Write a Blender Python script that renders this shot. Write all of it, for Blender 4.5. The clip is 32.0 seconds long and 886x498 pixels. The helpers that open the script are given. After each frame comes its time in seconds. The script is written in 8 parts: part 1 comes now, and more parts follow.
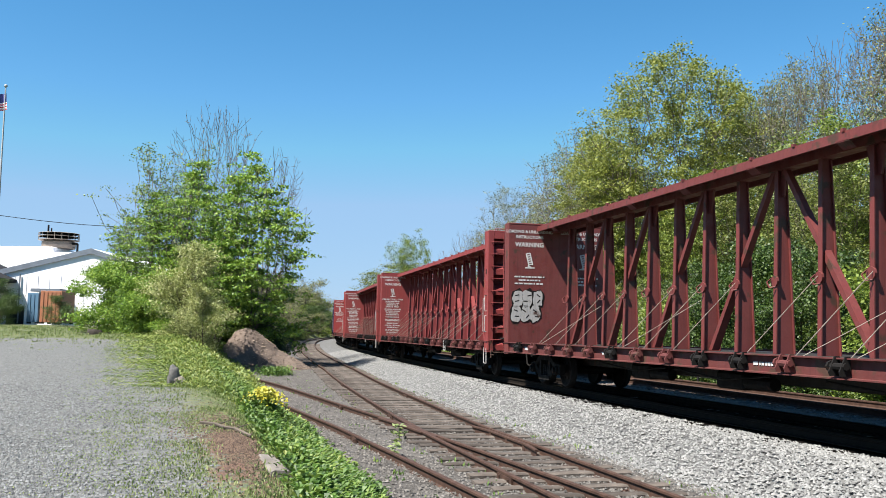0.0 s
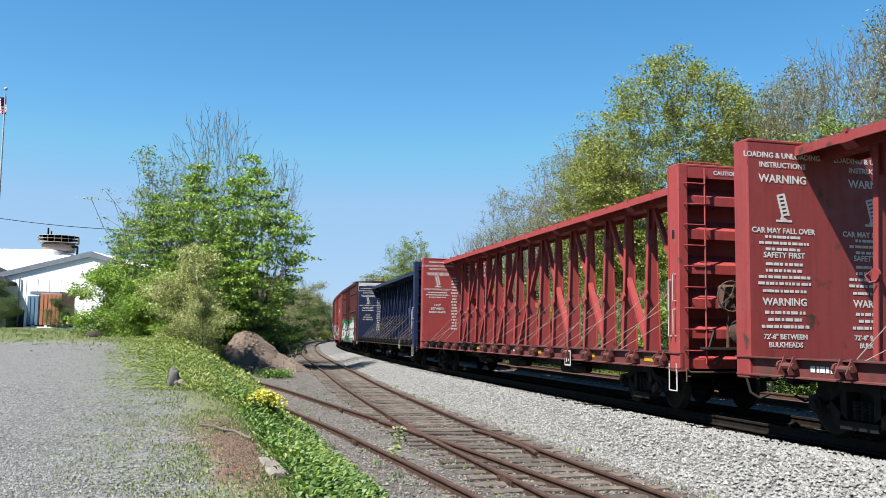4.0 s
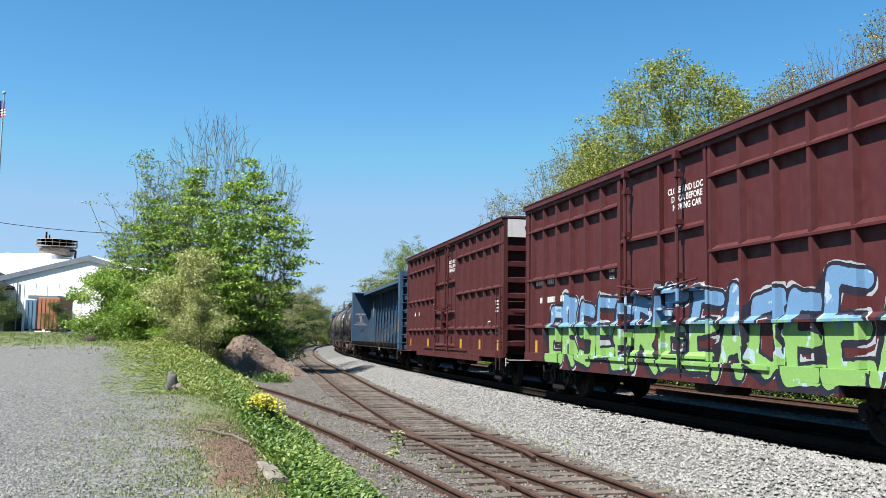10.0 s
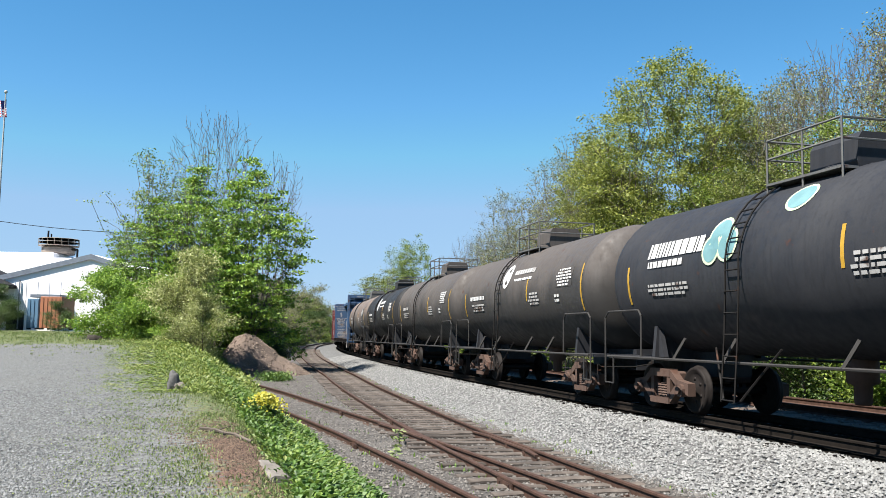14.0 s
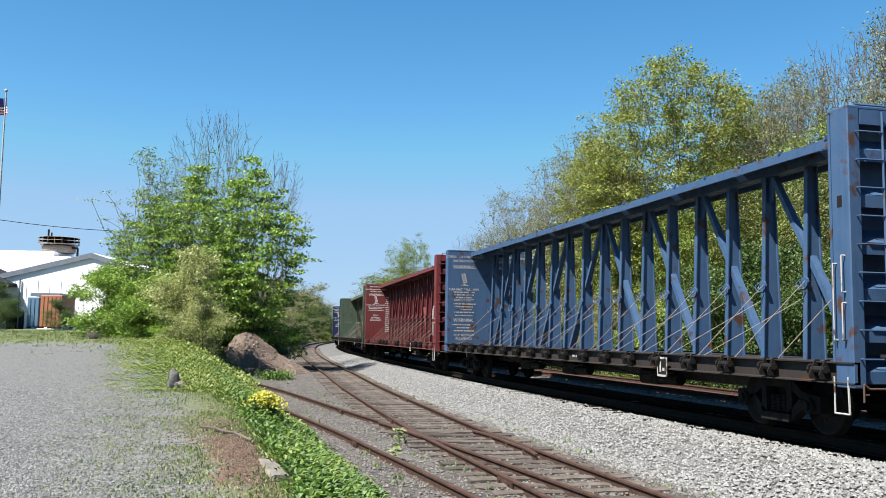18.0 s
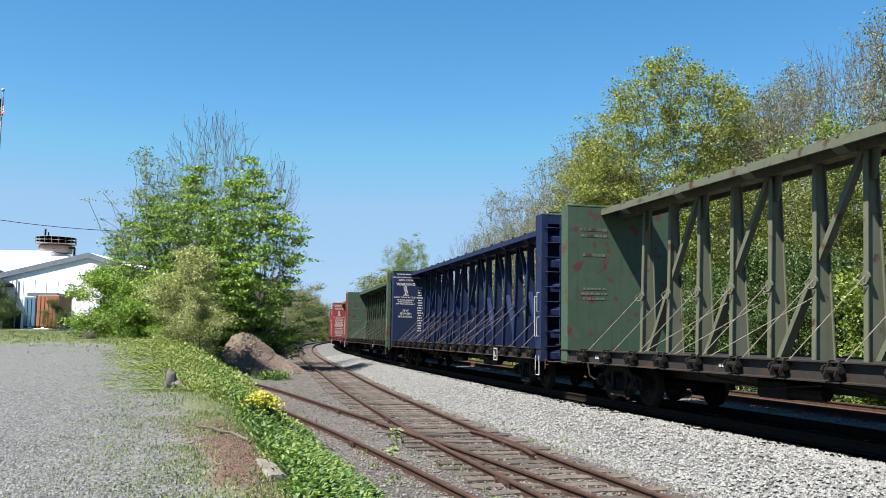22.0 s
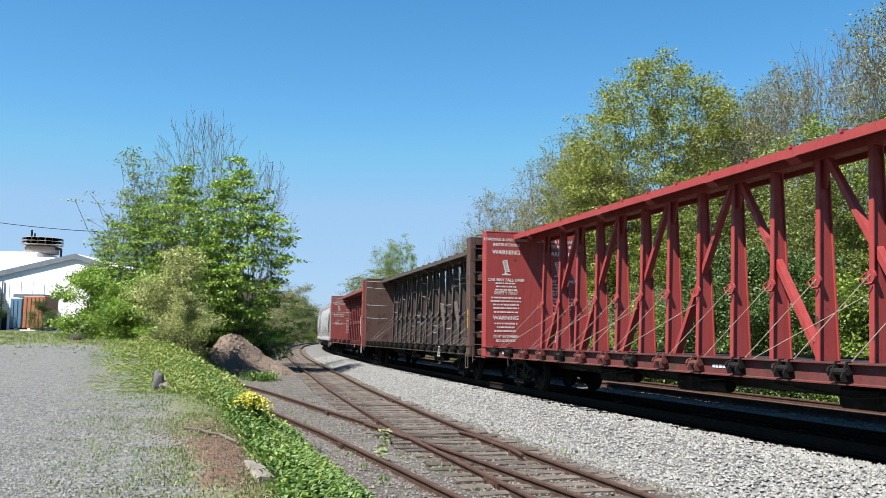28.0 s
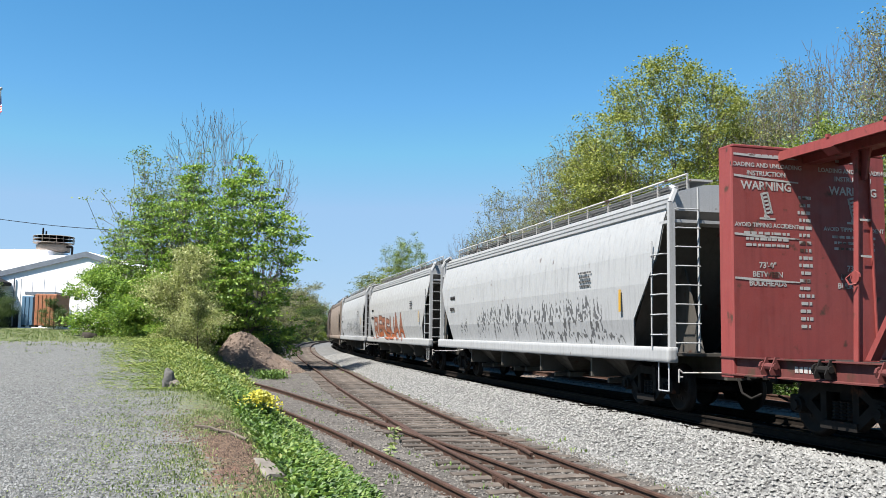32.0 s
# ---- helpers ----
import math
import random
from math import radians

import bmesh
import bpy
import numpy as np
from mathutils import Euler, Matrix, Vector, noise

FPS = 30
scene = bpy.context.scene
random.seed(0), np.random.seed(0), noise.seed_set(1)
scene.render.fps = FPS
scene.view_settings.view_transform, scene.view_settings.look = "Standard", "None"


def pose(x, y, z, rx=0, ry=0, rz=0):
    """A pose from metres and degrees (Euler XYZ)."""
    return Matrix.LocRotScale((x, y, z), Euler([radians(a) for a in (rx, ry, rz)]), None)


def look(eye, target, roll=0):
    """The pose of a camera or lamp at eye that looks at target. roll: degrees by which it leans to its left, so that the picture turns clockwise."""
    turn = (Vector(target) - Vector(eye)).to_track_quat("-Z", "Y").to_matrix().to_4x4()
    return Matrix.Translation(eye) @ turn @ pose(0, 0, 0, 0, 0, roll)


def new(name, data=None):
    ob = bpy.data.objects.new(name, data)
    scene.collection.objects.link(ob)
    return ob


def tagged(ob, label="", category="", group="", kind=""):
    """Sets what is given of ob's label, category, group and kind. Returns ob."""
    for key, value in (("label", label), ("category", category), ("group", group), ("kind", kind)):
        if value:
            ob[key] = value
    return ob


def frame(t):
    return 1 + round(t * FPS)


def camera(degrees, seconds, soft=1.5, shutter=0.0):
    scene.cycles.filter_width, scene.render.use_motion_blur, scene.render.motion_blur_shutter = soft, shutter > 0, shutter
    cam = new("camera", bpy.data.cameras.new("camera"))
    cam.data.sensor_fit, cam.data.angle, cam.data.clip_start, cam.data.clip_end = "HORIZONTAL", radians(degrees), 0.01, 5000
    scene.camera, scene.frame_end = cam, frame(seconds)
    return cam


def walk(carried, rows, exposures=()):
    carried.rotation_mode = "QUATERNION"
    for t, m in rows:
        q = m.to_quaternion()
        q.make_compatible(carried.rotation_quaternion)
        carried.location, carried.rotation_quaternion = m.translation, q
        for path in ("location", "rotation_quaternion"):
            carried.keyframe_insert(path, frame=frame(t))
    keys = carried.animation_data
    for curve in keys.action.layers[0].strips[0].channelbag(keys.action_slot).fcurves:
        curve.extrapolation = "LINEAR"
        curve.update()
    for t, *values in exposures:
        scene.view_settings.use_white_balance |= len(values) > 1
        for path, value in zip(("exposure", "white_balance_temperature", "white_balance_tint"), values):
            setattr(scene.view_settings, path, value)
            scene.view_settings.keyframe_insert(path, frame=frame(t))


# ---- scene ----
import itertools

cam = camera(52.124, 32.0, soft=0.55)


def aim(yaw, tilt, lean):
    """Eye of the hand-held camera, which stands still and sways a little."""
    return pose(0, 0, 1.425, 90 + tilt, 0, yaw) @ pose(0, 0, 0, 0, 0, lean)


walk(cam, [
    (0.0, aim(0.032, 5.213, 0.892)),
    (0.5, aim(0.034, 5.316, 0.882)),
    (1.0, aim(-0.099, 5.325, 0.916)),
    (1.5, aim(-0.118, 5.323, 0.871)),
    (2.0, aim(-0.114, 5.373, 0.890)),
    (2.5, aim(-0.068, 5.376, 0.901)),
    (3.0, aim(0.045, 5.383, 0.883)),
    (3.5, aim(0.032, 5.377, 0.848)),
    (5.5, aim(-0.027, 5.372, 0.887)),
    (6.0, aim(-0.240, 5.327, 0.815)),
    (6.5, aim(-0.176, 5.336, 0.859)),
    (7.0, aim(-0.213, 5.393, 0.816)),
    (7.5, aim(-0.091, 5.477, 0.814)),
    (8.0, aim(-0.201, 5.582, 0.861)),
    (8.5, aim(-0.105, 5.633, 0.860)),
    (9.0, aim(-0.161, 5.664, 0.812)),
    (9.5, aim(-0.081, 5.634, 0.802)),
    (10.0, aim(-0.073, 5.626, 0.828)),
    (10.5, aim(-0.112, 5.585, 0.821)),
    (11.0, aim(-0.016, 5.579, 0.829)),
    (11.5, aim(-0.035, 5.584, 0.821)),
    (12.0, aim(-0.009, 5.584, 0.822)),
    (12.5, aim(0.008, 5.582, 0.815)),
    (13.0, aim(0.039, 5.563, 0.820)),
    (13.5, aim(-0.019, 5.530, 0.816)),
    (14.0, aim(0.030, 5.539, 0.802)),
    (14.5, aim(0.078, 5.548, 0.821)),
    (16.5, aim(0.037, 5.476, 0.821)),
    (17.0, aim(-0.019, 5.464, 0.823)),
    (17.5, aim(0.042, 5.475, 0.848)),
    (18.0, aim(0.043, 5.475, 0.851)),
    (18.5, aim(0.086, 5.460, 0.845)),
    (19.0, aim(0.033, 5.479, 0.869)),
    (19.5, aim(0.046, 5.474, 0.875)),
    (20.0, aim(0.146, 5.469, 0.864)),
    (20.5, aim(0.095, 5.419, 0.836)),
    (21.0, aim(0.119, 5.475, 0.891)),
    (21.5, aim(0.118, 5.475, 0.888)),
    (22.0, aim(-0.127, 5.474, 0.864)),
    (22.5, aim(-0.107, 5.476, 0.873)),
    (23.0, aim(-0.007, 5.473, 0.868)),
    (23.5, aim(-0.106, 5.476, 0.875)),
    (24.0, aim(-0.060, 5.446, 0.893)),
    (24.5, aim(-0.018, 5.424, 0.884)),
    (25.0, aim(-0.100, 5.427, 0.892)),
    (25.5, aim(-0.113, 5.376, 0.898)),
    (27.5, aim(-0.954, 5.601, 0.743)),
    (28.0, aim(-0.850, 5.539, 0.772)),
    (28.5, aim(-0.643, 5.478, 0.782)),
    (29.0, aim(-0.576, 5.459, 0.819)),
    (29.5, aim(-0.464, 5.453, 0.801)),
    (30.0, aim(-0.320, 5.427, 0.880)),
    (30.5, aim(-0.220, 5.412, 0.849)),
    (31.0, aim(-0.117, 5.421, 0.871)),
    (31.5, aim(-0.104, 5.402, 0.841)),
    (32.0, aim(-0.250, 5.431, 0.906)),
])

# world, sun, exposure
# the sun stands behind the eye, high over its side of the line
SUN_TO = Vector((-0.510, -0.400, 1.0)).normalized()
sun_elev = math.asin(SUN_TO.z)
sun_azim = math.atan2(SUN_TO.x, SUN_TO.y)
world = bpy.data.worlds.new("sky")
scene.world = world
world.use_nodes = True
wn = world.node_tree.nodes
sky_tex = wn.new("ShaderNodeTexSky")
sky_tex.sky_type = "NISHITA"
sky_tex.sun_disc = False
sky_tex.sun_elevation = sun_elev
sky_tex.sun_rotation = sun_azim
sky_tex.air_density, sky_tex.dust_density, sky_tex.ozone_density = 1.0, 0.1, 3.0
sky_hue = wn.new("ShaderNodeHueSaturation")
sky_hue.inputs["Hue"].default_value = 0.4925
sky_hue.inputs["Saturation"].default_value = 1.30
world.node_tree.links.new(sky_tex.outputs[0], sky_hue.inputs["Color"])
sky_cap = wn.new("ShaderNodeMix")
sky_cap.data_type, sky_cap.blend_type = "RGBA", "DARKEN"
sky_cap.inputs["Factor"].default_value = 0.85
sky_cap.inputs["B"].default_value = (2.05, 3.25, 4.95, 1)
world.node_tree.links.new(sky_hue.outputs[0], sky_cap.inputs["A"])
world.node_tree.links.new(sky_cap.outputs["Result"], wn["Background"].inputs[0])
wn["Background"].inputs[1].default_value = 0.058
sun_data = bpy.data.lights.new("sun", "SUN")
sun_data.energy, sun_data.angle, sun_data.color = 5.0, radians(0.55), (1.0, 0.95, 0.87)
sun = new("sun", sun_data)
sun.matrix_world = look(SUN_TO * 50, (0, 0, 0))
scene.view_settings.exposure = 1.59

# the curve of the main line: s runs along it away from the eye, q towards the eye
CURVE_X, CURVE_Y, CURVE_R, CURVE_TH = 783.508, 212.820, 801.856, 0.265226
TRAIN_SPEED = 15.393


def on_line(s, q):
    a = CURVE_TH - s / CURVE_R
    return (CURVE_X - (CURVE_R + q) * math.cos(a), CURVE_Y - (CURVE_R + q) * math.sin(a))


def heading(s):
    return CURVE_TH - s / CURVE_R


def line_coords(x, y):
    a = math.atan2(CURVE_Y - y, CURVE_X - x)
    return (CURVE_TH - a) * CURVE_R, math.hypot(x - CURVE_X, y - CURVE_Y) - CURVE_R


def lerp_table(v, xs, ys):
    return float(np.interp(v, xs, ys))


def siding_q(s):
    return lerp_table(s, (0, 18, 30, 45, 60, 80, 300), (5.07, 5.07, 4.72, 4.3, 4.25, 4.3, 4.5))


def siding_z(s):
    return lerp_table(s, (0, 35, 130), (-0.53, -0.53, -0.1))


def spur_q(s):
    return lerp_table(s, (-4, 0, 10.8, 14, 18.5, 21.5, 27.6, 32, 36.6, 42), (5.07, 5.12, 5.95, 6.2, 6.62, 7.0, 7.8, 8.4, 9.25, 10.3))


def smooth(a, b, v):
    t = min(1.0, max(0.0, (v - a) / (b - a)))
    return t * t * (3 - 2 * t)


def lot_z(x, y):
    r = math.hypot(x, y)
    return -0.09 + 0.027 * (min(max(r - 8, 0), 46)) + 0.012 * min(max(r - 54, 0), 60)


def bank_foot(s):
    return lerp_table(s, (0, 14, 20, 32, 40, 52, 70, 120), (7.3, 7.5, 7.6, 8.2, 8.6, 8.6, 7.2, 7.0))


def bank_top(s):
    return lerp_table(s, (0, 10, 20, 31, 45, 70, 120), (9.5, 9.6, 10.2, 11.2, 12.3, 12.0, 11.0))


def ground_z(x, y):
    """Height of the ground before stones and plants."""
    if math.hypot(x - 60, y - 60) > 700:
        return 0.0
    s, q = line_coords(x, y)
    fade = 1 - smooth(180, 400, abs(s))
    sz = siding_z(max(0, s)) - 0.30
    if q < -16:
        z = -1.0 + 0.10 * min(-16 - q, 60) + 0.02 * min(max(-76 - q, 0), 300)
    elif q < -6.6:
        z = -0.42 - 0.58 * smooth(-6.6, -9.0, q) if q > -9 else -1.0
    elif q < 1.35:
        z = -0.36
    elif q < 3.6:
        z = -0.36 + (sz + 0.36) * smooth(1.35, 3.2, q)
    elif q < bank_foot(s):
        z = sz
    else:
        up = smooth(bank_foot(s), bank_top(s), q)
        z = sz + (lot_z(x, y) - sz) * up
    z += 0.05 * noise.noise((x * 0.35, y * 0.35, 1.7)) * (1 if q > 7 or q < -7 else 0.25)
    return z * fade


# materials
EXPOSURE_SCALE = 0.50  # darkens base colours alike so shade reads deeper at the raised exposure


# lowers a colour by the exposure share above; adds no wear
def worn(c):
    return tuple(v * EXPOSURE_SCALE for v in c)


def mat(name, base, dark=None, scale=6.0, rough=0.8, metal=0.0, bump=0.15, fine=60.0, spread=0.5, vary=0.0, coat=0.0, clean=False):
    """A two-scale surface: stains at 'scale', grain at 'fine', relief by 'bump'."""
    m = bpy.data.materials.new(name)
    m.use_nodes = True
    nt = m.node_tree
    n, link = nt.nodes, nt.links.new
    b = n["Principled BSDF"]
    # clean colours skip the exposure scaling
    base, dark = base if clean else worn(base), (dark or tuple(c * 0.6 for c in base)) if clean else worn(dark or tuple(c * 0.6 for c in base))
    tc = n.new("ShaderNodeTexCoord")
    n1 = n.new("ShaderNodeTexNoise")
    n1.inputs["Scale"].default_value, n1.inputs["Detail"].default_value = scale, 6
    n2 = n.new("ShaderNodeTexNoise")
    n2.inputs["Scale"].default_value, n2.inputs["Detail"].default_value = fine, 3
    for t in (n1, n2):
        link(tc.outputs["Object"], t.inputs["Vector"])
    ramp = n.new("ShaderNodeMapRange")
    ramp.inputs["From Min"].default_value, ramp.inputs["From Max"].default_value = 0.5 - spread / 2, 0.5 + spread / 2
    link(n1.outputs["Fac"], ramp.inputs["Value"])
    mix = n.new("ShaderNodeMix")
    mix.data_type = "RGBA"
    mix.inputs["A"].default_value, mix.inputs["B"].default_value = (*dark, 1), (*base, 1)
    link(ramp.outputs["Result"], mix.inputs["Factor"])
    mul = n.new("ShaderNodeMix")
    mul.data_type, mul.blend_type = "RGBA", "MULTIPLY"
    mul.inputs["Factor"].default_value = 0.45
    link(mix.outputs["Result"], mul.inputs["A"])
    link(n2.outputs["Color"], mul.inputs["B"])
    gain = n.new("ShaderNodeHueSaturation")
    gain.inputs["Value"].default_value = 1.25
    gain.inputs["Saturation"].default_value = 1.0
    link(mul.outputs["Result"], gain.inputs["Color"])
    # grain without tint
    bw = n.new("ShaderNodeMapRange")
    bw.inputs["To Min"].default_value, bw.inputs["To Max"].default_value = 0.55, 1.3
    link(n2.outputs["Fac"], bw.inputs["Value"])
    link(bw.outputs["Result"], mul.inputs["B"])
    if vary:
        oi = n.new("ShaderNodeObjectInfo")
        vr = n.new("ShaderNodeMapRange")
        vr.inputs["To Min"].default_value, vr.inputs["To Max"].default_value = 1.25 - vary, 1.25 + vary
        link(oi.outputs["Random"], vr.inputs["Value"])
        link(vr.outputs["Result"], gain.inputs["Value"])
    link(gain.outputs["Color"], b.inputs["Base Color"])
    b.inputs["Roughness"].default_value, b.inputs["Metallic"].default_value = rough, metal
    b.inputs["Specular IOR Level"].default_value = min(0.5, 3.5 * max(base))
    if coat:
        b.inputs["Coat Weight"].default_value = coat
    if bump:
        bp = n.new("ShaderNodeBump")
        bp.inputs["Strength"].default_value, bp.inputs["Distance"].default_value = bump, 0.02
        link(n2.outputs["Fac"], bp.inputs["Height"])
        link(bp.outputs["Normal"], b.inputs["Normal"])
    return m


def leaf_mat(name, base, dark, light, clump=0.9, thin=0.30):
    """Thin leaves: light passes through, each leaf a little different, whole sprays older or younger."""
    m = bpy.data.materials.new(name)
    m.use_nodes = True
    nt = m.node_tree
    n, link = nt.nodes, nt.links.new
    b = n["Principled BSDF"]
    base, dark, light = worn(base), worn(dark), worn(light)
    geo = n.new("ShaderNodeNewGeometry")
    tc, spray = n.new("ShaderNodeTexCoord"), n.new("ShaderNodeTexNoise")
    spray.inputs["Scale"].default_value, spray.inputs["Detail"].default_value = clump, 2
    link(tc.outputs["Object"], spray.inputs["Vector"])
    age = n.new("ShaderNodeMapRange")
    age.inputs["From Min"].default_value, age.inputs["From Max"].default_value = 0.3, 0.7
    age.inputs["To Min"].default_value, age.inputs["To Max"].default_value = -0.28, 0.28
    link(spray.outputs["Fac"], age.inputs["Value"])
    pick = n.new("ShaderNodeMath")
    pick.operation, pick.use_clamp = "ADD", True
    link(geo.outputs["Random Per Island"], pick.inputs[0])
    link(age.outputs["Result"], pick.inputs[1])
    cr = n.new("ShaderNodeValToRGB")
    cr.color_ramp.elements[0].color, cr.color_ramp.elements[1].color = (*dark, 1), (*light, 1)
    e = cr.color_ramp.elements.new(0.55)
    e.color = (*base, 1)
    link(pick.outputs[0], cr.inputs["Fac"])
    link(cr.outputs["Color"], b.inputs["Base Color"])
    b.inputs["Roughness"].default_value = 0.55
    tr = n.new("ShaderNodeBsdfTranslucent")
    link(cr.outputs["Color"], tr.inputs["Color"])
    mx = n.new("ShaderNodeMixShader")
    mx.inputs["Fac"].default_value = thin
    link(b.outputs["BSDF"], mx.inputs[1])
    link(tr.outputs["BSDF"], mx.inputs[2])
    link(mx.outputs["Shader"], n["Material Output"].inputs["Surface"])
    return m


def stone_mat(name, dark, light):
    """Loose stones, each in its own grey."""
    m = bpy.data.materials.new(name)
    m.use_nodes = True
    n, link = m.node_tree.nodes, m.node_tree.links.new
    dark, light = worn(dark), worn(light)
    geo, cr = n.new("ShaderNodeNewGeometry"), n.new("ShaderNodeValToRGB")
    cr.color_ramp.elements[0].color, cr.color_ramp.elements[1].color = (*dark, 1), (*light, 1)
    link(geo.outputs["Random Per Island"], cr.inputs["Fac"])
    link(cr.outputs["Color"], n["Principled BSDF"].inputs["Base Color"])
    n["Principled BSDF"].inputs["Roughness"].default_value = 0.9
    return m


M_BALLAST = mat("ballast_stone", (0.21, 0.21, 0.205), (0.09, 0.09, 0.09), scale=3, fine=30, bump=0.9, rough=0.9)
M_STONE = stone_mat("ballast_stones", (0.19, 0.19, 0.19), (0.45, 0.45, 0.435))
M_STONE_OLD = stone_mat("old_stones", (0.07, 0.064, 0.058), (0.30, 0.275, 0.25))
M_PEBBLE = stone_mat("gravel_pebbles", (0.12, 0.125, 0.125), (0.36, 0.37, 0.37))
M_RUBBLE = stone_mat("pile_rubble", (0.13, 0.085, 0.06), (0.42, 0.32, 0.25))
M_LITTER = stone_mat("soil_litter", (0.06, 0.032, 0.022), (0.27, 0.18, 0.12))
M_SIDEBALLAST = mat("old_ballast", (0.165, 0.152, 0.140), (0.06, 0.054, 0.049), scale=2, fine=28, bump=0.9, rough=0.95)
M_TIE = mat("weathered_tie", (0.165, 0.138, 0.118), (0.05, 0.040, 0.034), scale=3, fine=40, bump=0.6, rough=0.95, vary=0.35)
# ties and bed: oily, and coloured near black for the train's shade
M_TIE_DARK = mat("oily_shaded_tie", (0.013, 0.0115, 0.010), (0.007, 0.006, 0.0055), scale=3, fine=40, bump=0.5, rough=0.9, vary=0.2)
M_CRIB = mat("oily_shaded_track_bed", (0.011, 0.0095, 0.0085), (0.005, 0.0045, 0.004), scale=3, fine=26, bump=0.9, rough=0.9)
M_BROWNBED = mat("rusty_track_bed", (0.22, 0.165, 0.13), (0.11, 0.075, 0.055), scale=3, fine=26, bump=0.9, rough=0.95)
M_RAIL = mat("rusty_rail", (0.115, 0.064, 0.046), (0.05, 0.028, 0.021), scale=8, fine=70, rough=0.75, bump=0.2)
# rail colour is lowered too, for the shade under the cars
M_RAILTOP = mat("worn_shaded_rail_steel", (0.03, 0.024, 0.02), (0.013, 0.011, 0.01), scale=8, fine=70, rough=0.7, metal=0.1, bump=0.05)
M_STEEL = mat("black_steel", (0.035, 0.032, 0.03), (0.02, 0.018, 0.017), scale=4, rough=0.7, bump=0.1)
M_BARK = mat("bark", (0.19, 0.155, 0.125), (0.09, 0.075, 0.06), scale=4, fine=25, bump=0.6, rough=0.95)
M_TWIG = mat("bare_twig", (0.25, 0.22, 0.19), (0.14, 0.12, 0.105), scale=4, fine=25, bump=0.3, rough=0.95)
M_LEAF = leaf_mat("fresh_leaf", (0.32, 0.55, 0.055), (0.11, 0.23, 0.027), (0.50, 0.69, 0.10))
M_LEAF_Y = leaf_mat("olive_spring_leaf", (0.24, 0.29, 0.055), (0.09, 0.12, 0.022), (0.38, 0.42, 0.10), clump=0.5, thin=0.34)
M_LEAF_P = leaf_mat("pale_blossom_leaf", (0.52, 0.58, 0.16), (0.19, 0.24, 0.05), (0.84, 0.86, 0.42))
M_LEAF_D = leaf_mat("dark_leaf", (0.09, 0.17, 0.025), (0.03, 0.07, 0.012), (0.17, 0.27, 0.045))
M_LEAF_B = leaf_mat("budding_leaf", (0.31, 0.34, 0.12), (0.17, 0.18, 0.07), (0.46, 0.46, 0.20))
M_LEAF_L = leaf_mat("lime_leaf", (0.28, 0.40, 0.045), (0.09, 0.15, 0.02), (0.44, 0.55, 0.09), clump=0.5, thin=0.34)
M_LEAF_G = leaf_mat("grey_green_leaf", (0.28, 0.42, 0.12), (0.12, 0.20, 0.05), (0.42, 0.54, 0.2))
M_GRASS = leaf_mat("weed_leaf", (0.16, 0.31, 0.04), (0.06, 0.14, 0.02), (0.31, 0.44, 0.08))
M_GRASS2 = leaf_mat("bank_grass_blade", (0.28, 0.40, 0.06), (0.11, 0.18, 0.03), (0.48, 0.54, 0.13))
M_DRYGRASS = leaf_mat("dry_grass", (0.29, 0.39, 0.11), (0.15, 0.22, 0.05), (0.46, 0.50, 0.20))
M_LEAF_BIG = leaf_mat("yellow_olive_leaf", (0.35, 0.41, 0.055), (0.16, 0.21, 0.03), (0.52, 0.56, 0.11), clump=0.5, thin=0.34)
M_YELLOW = leaf_mat("yellow_flower", (0.80, 0.72, 0.04), (0.42, 0.46, 0.05), (0.95, 0.85, 0.10))


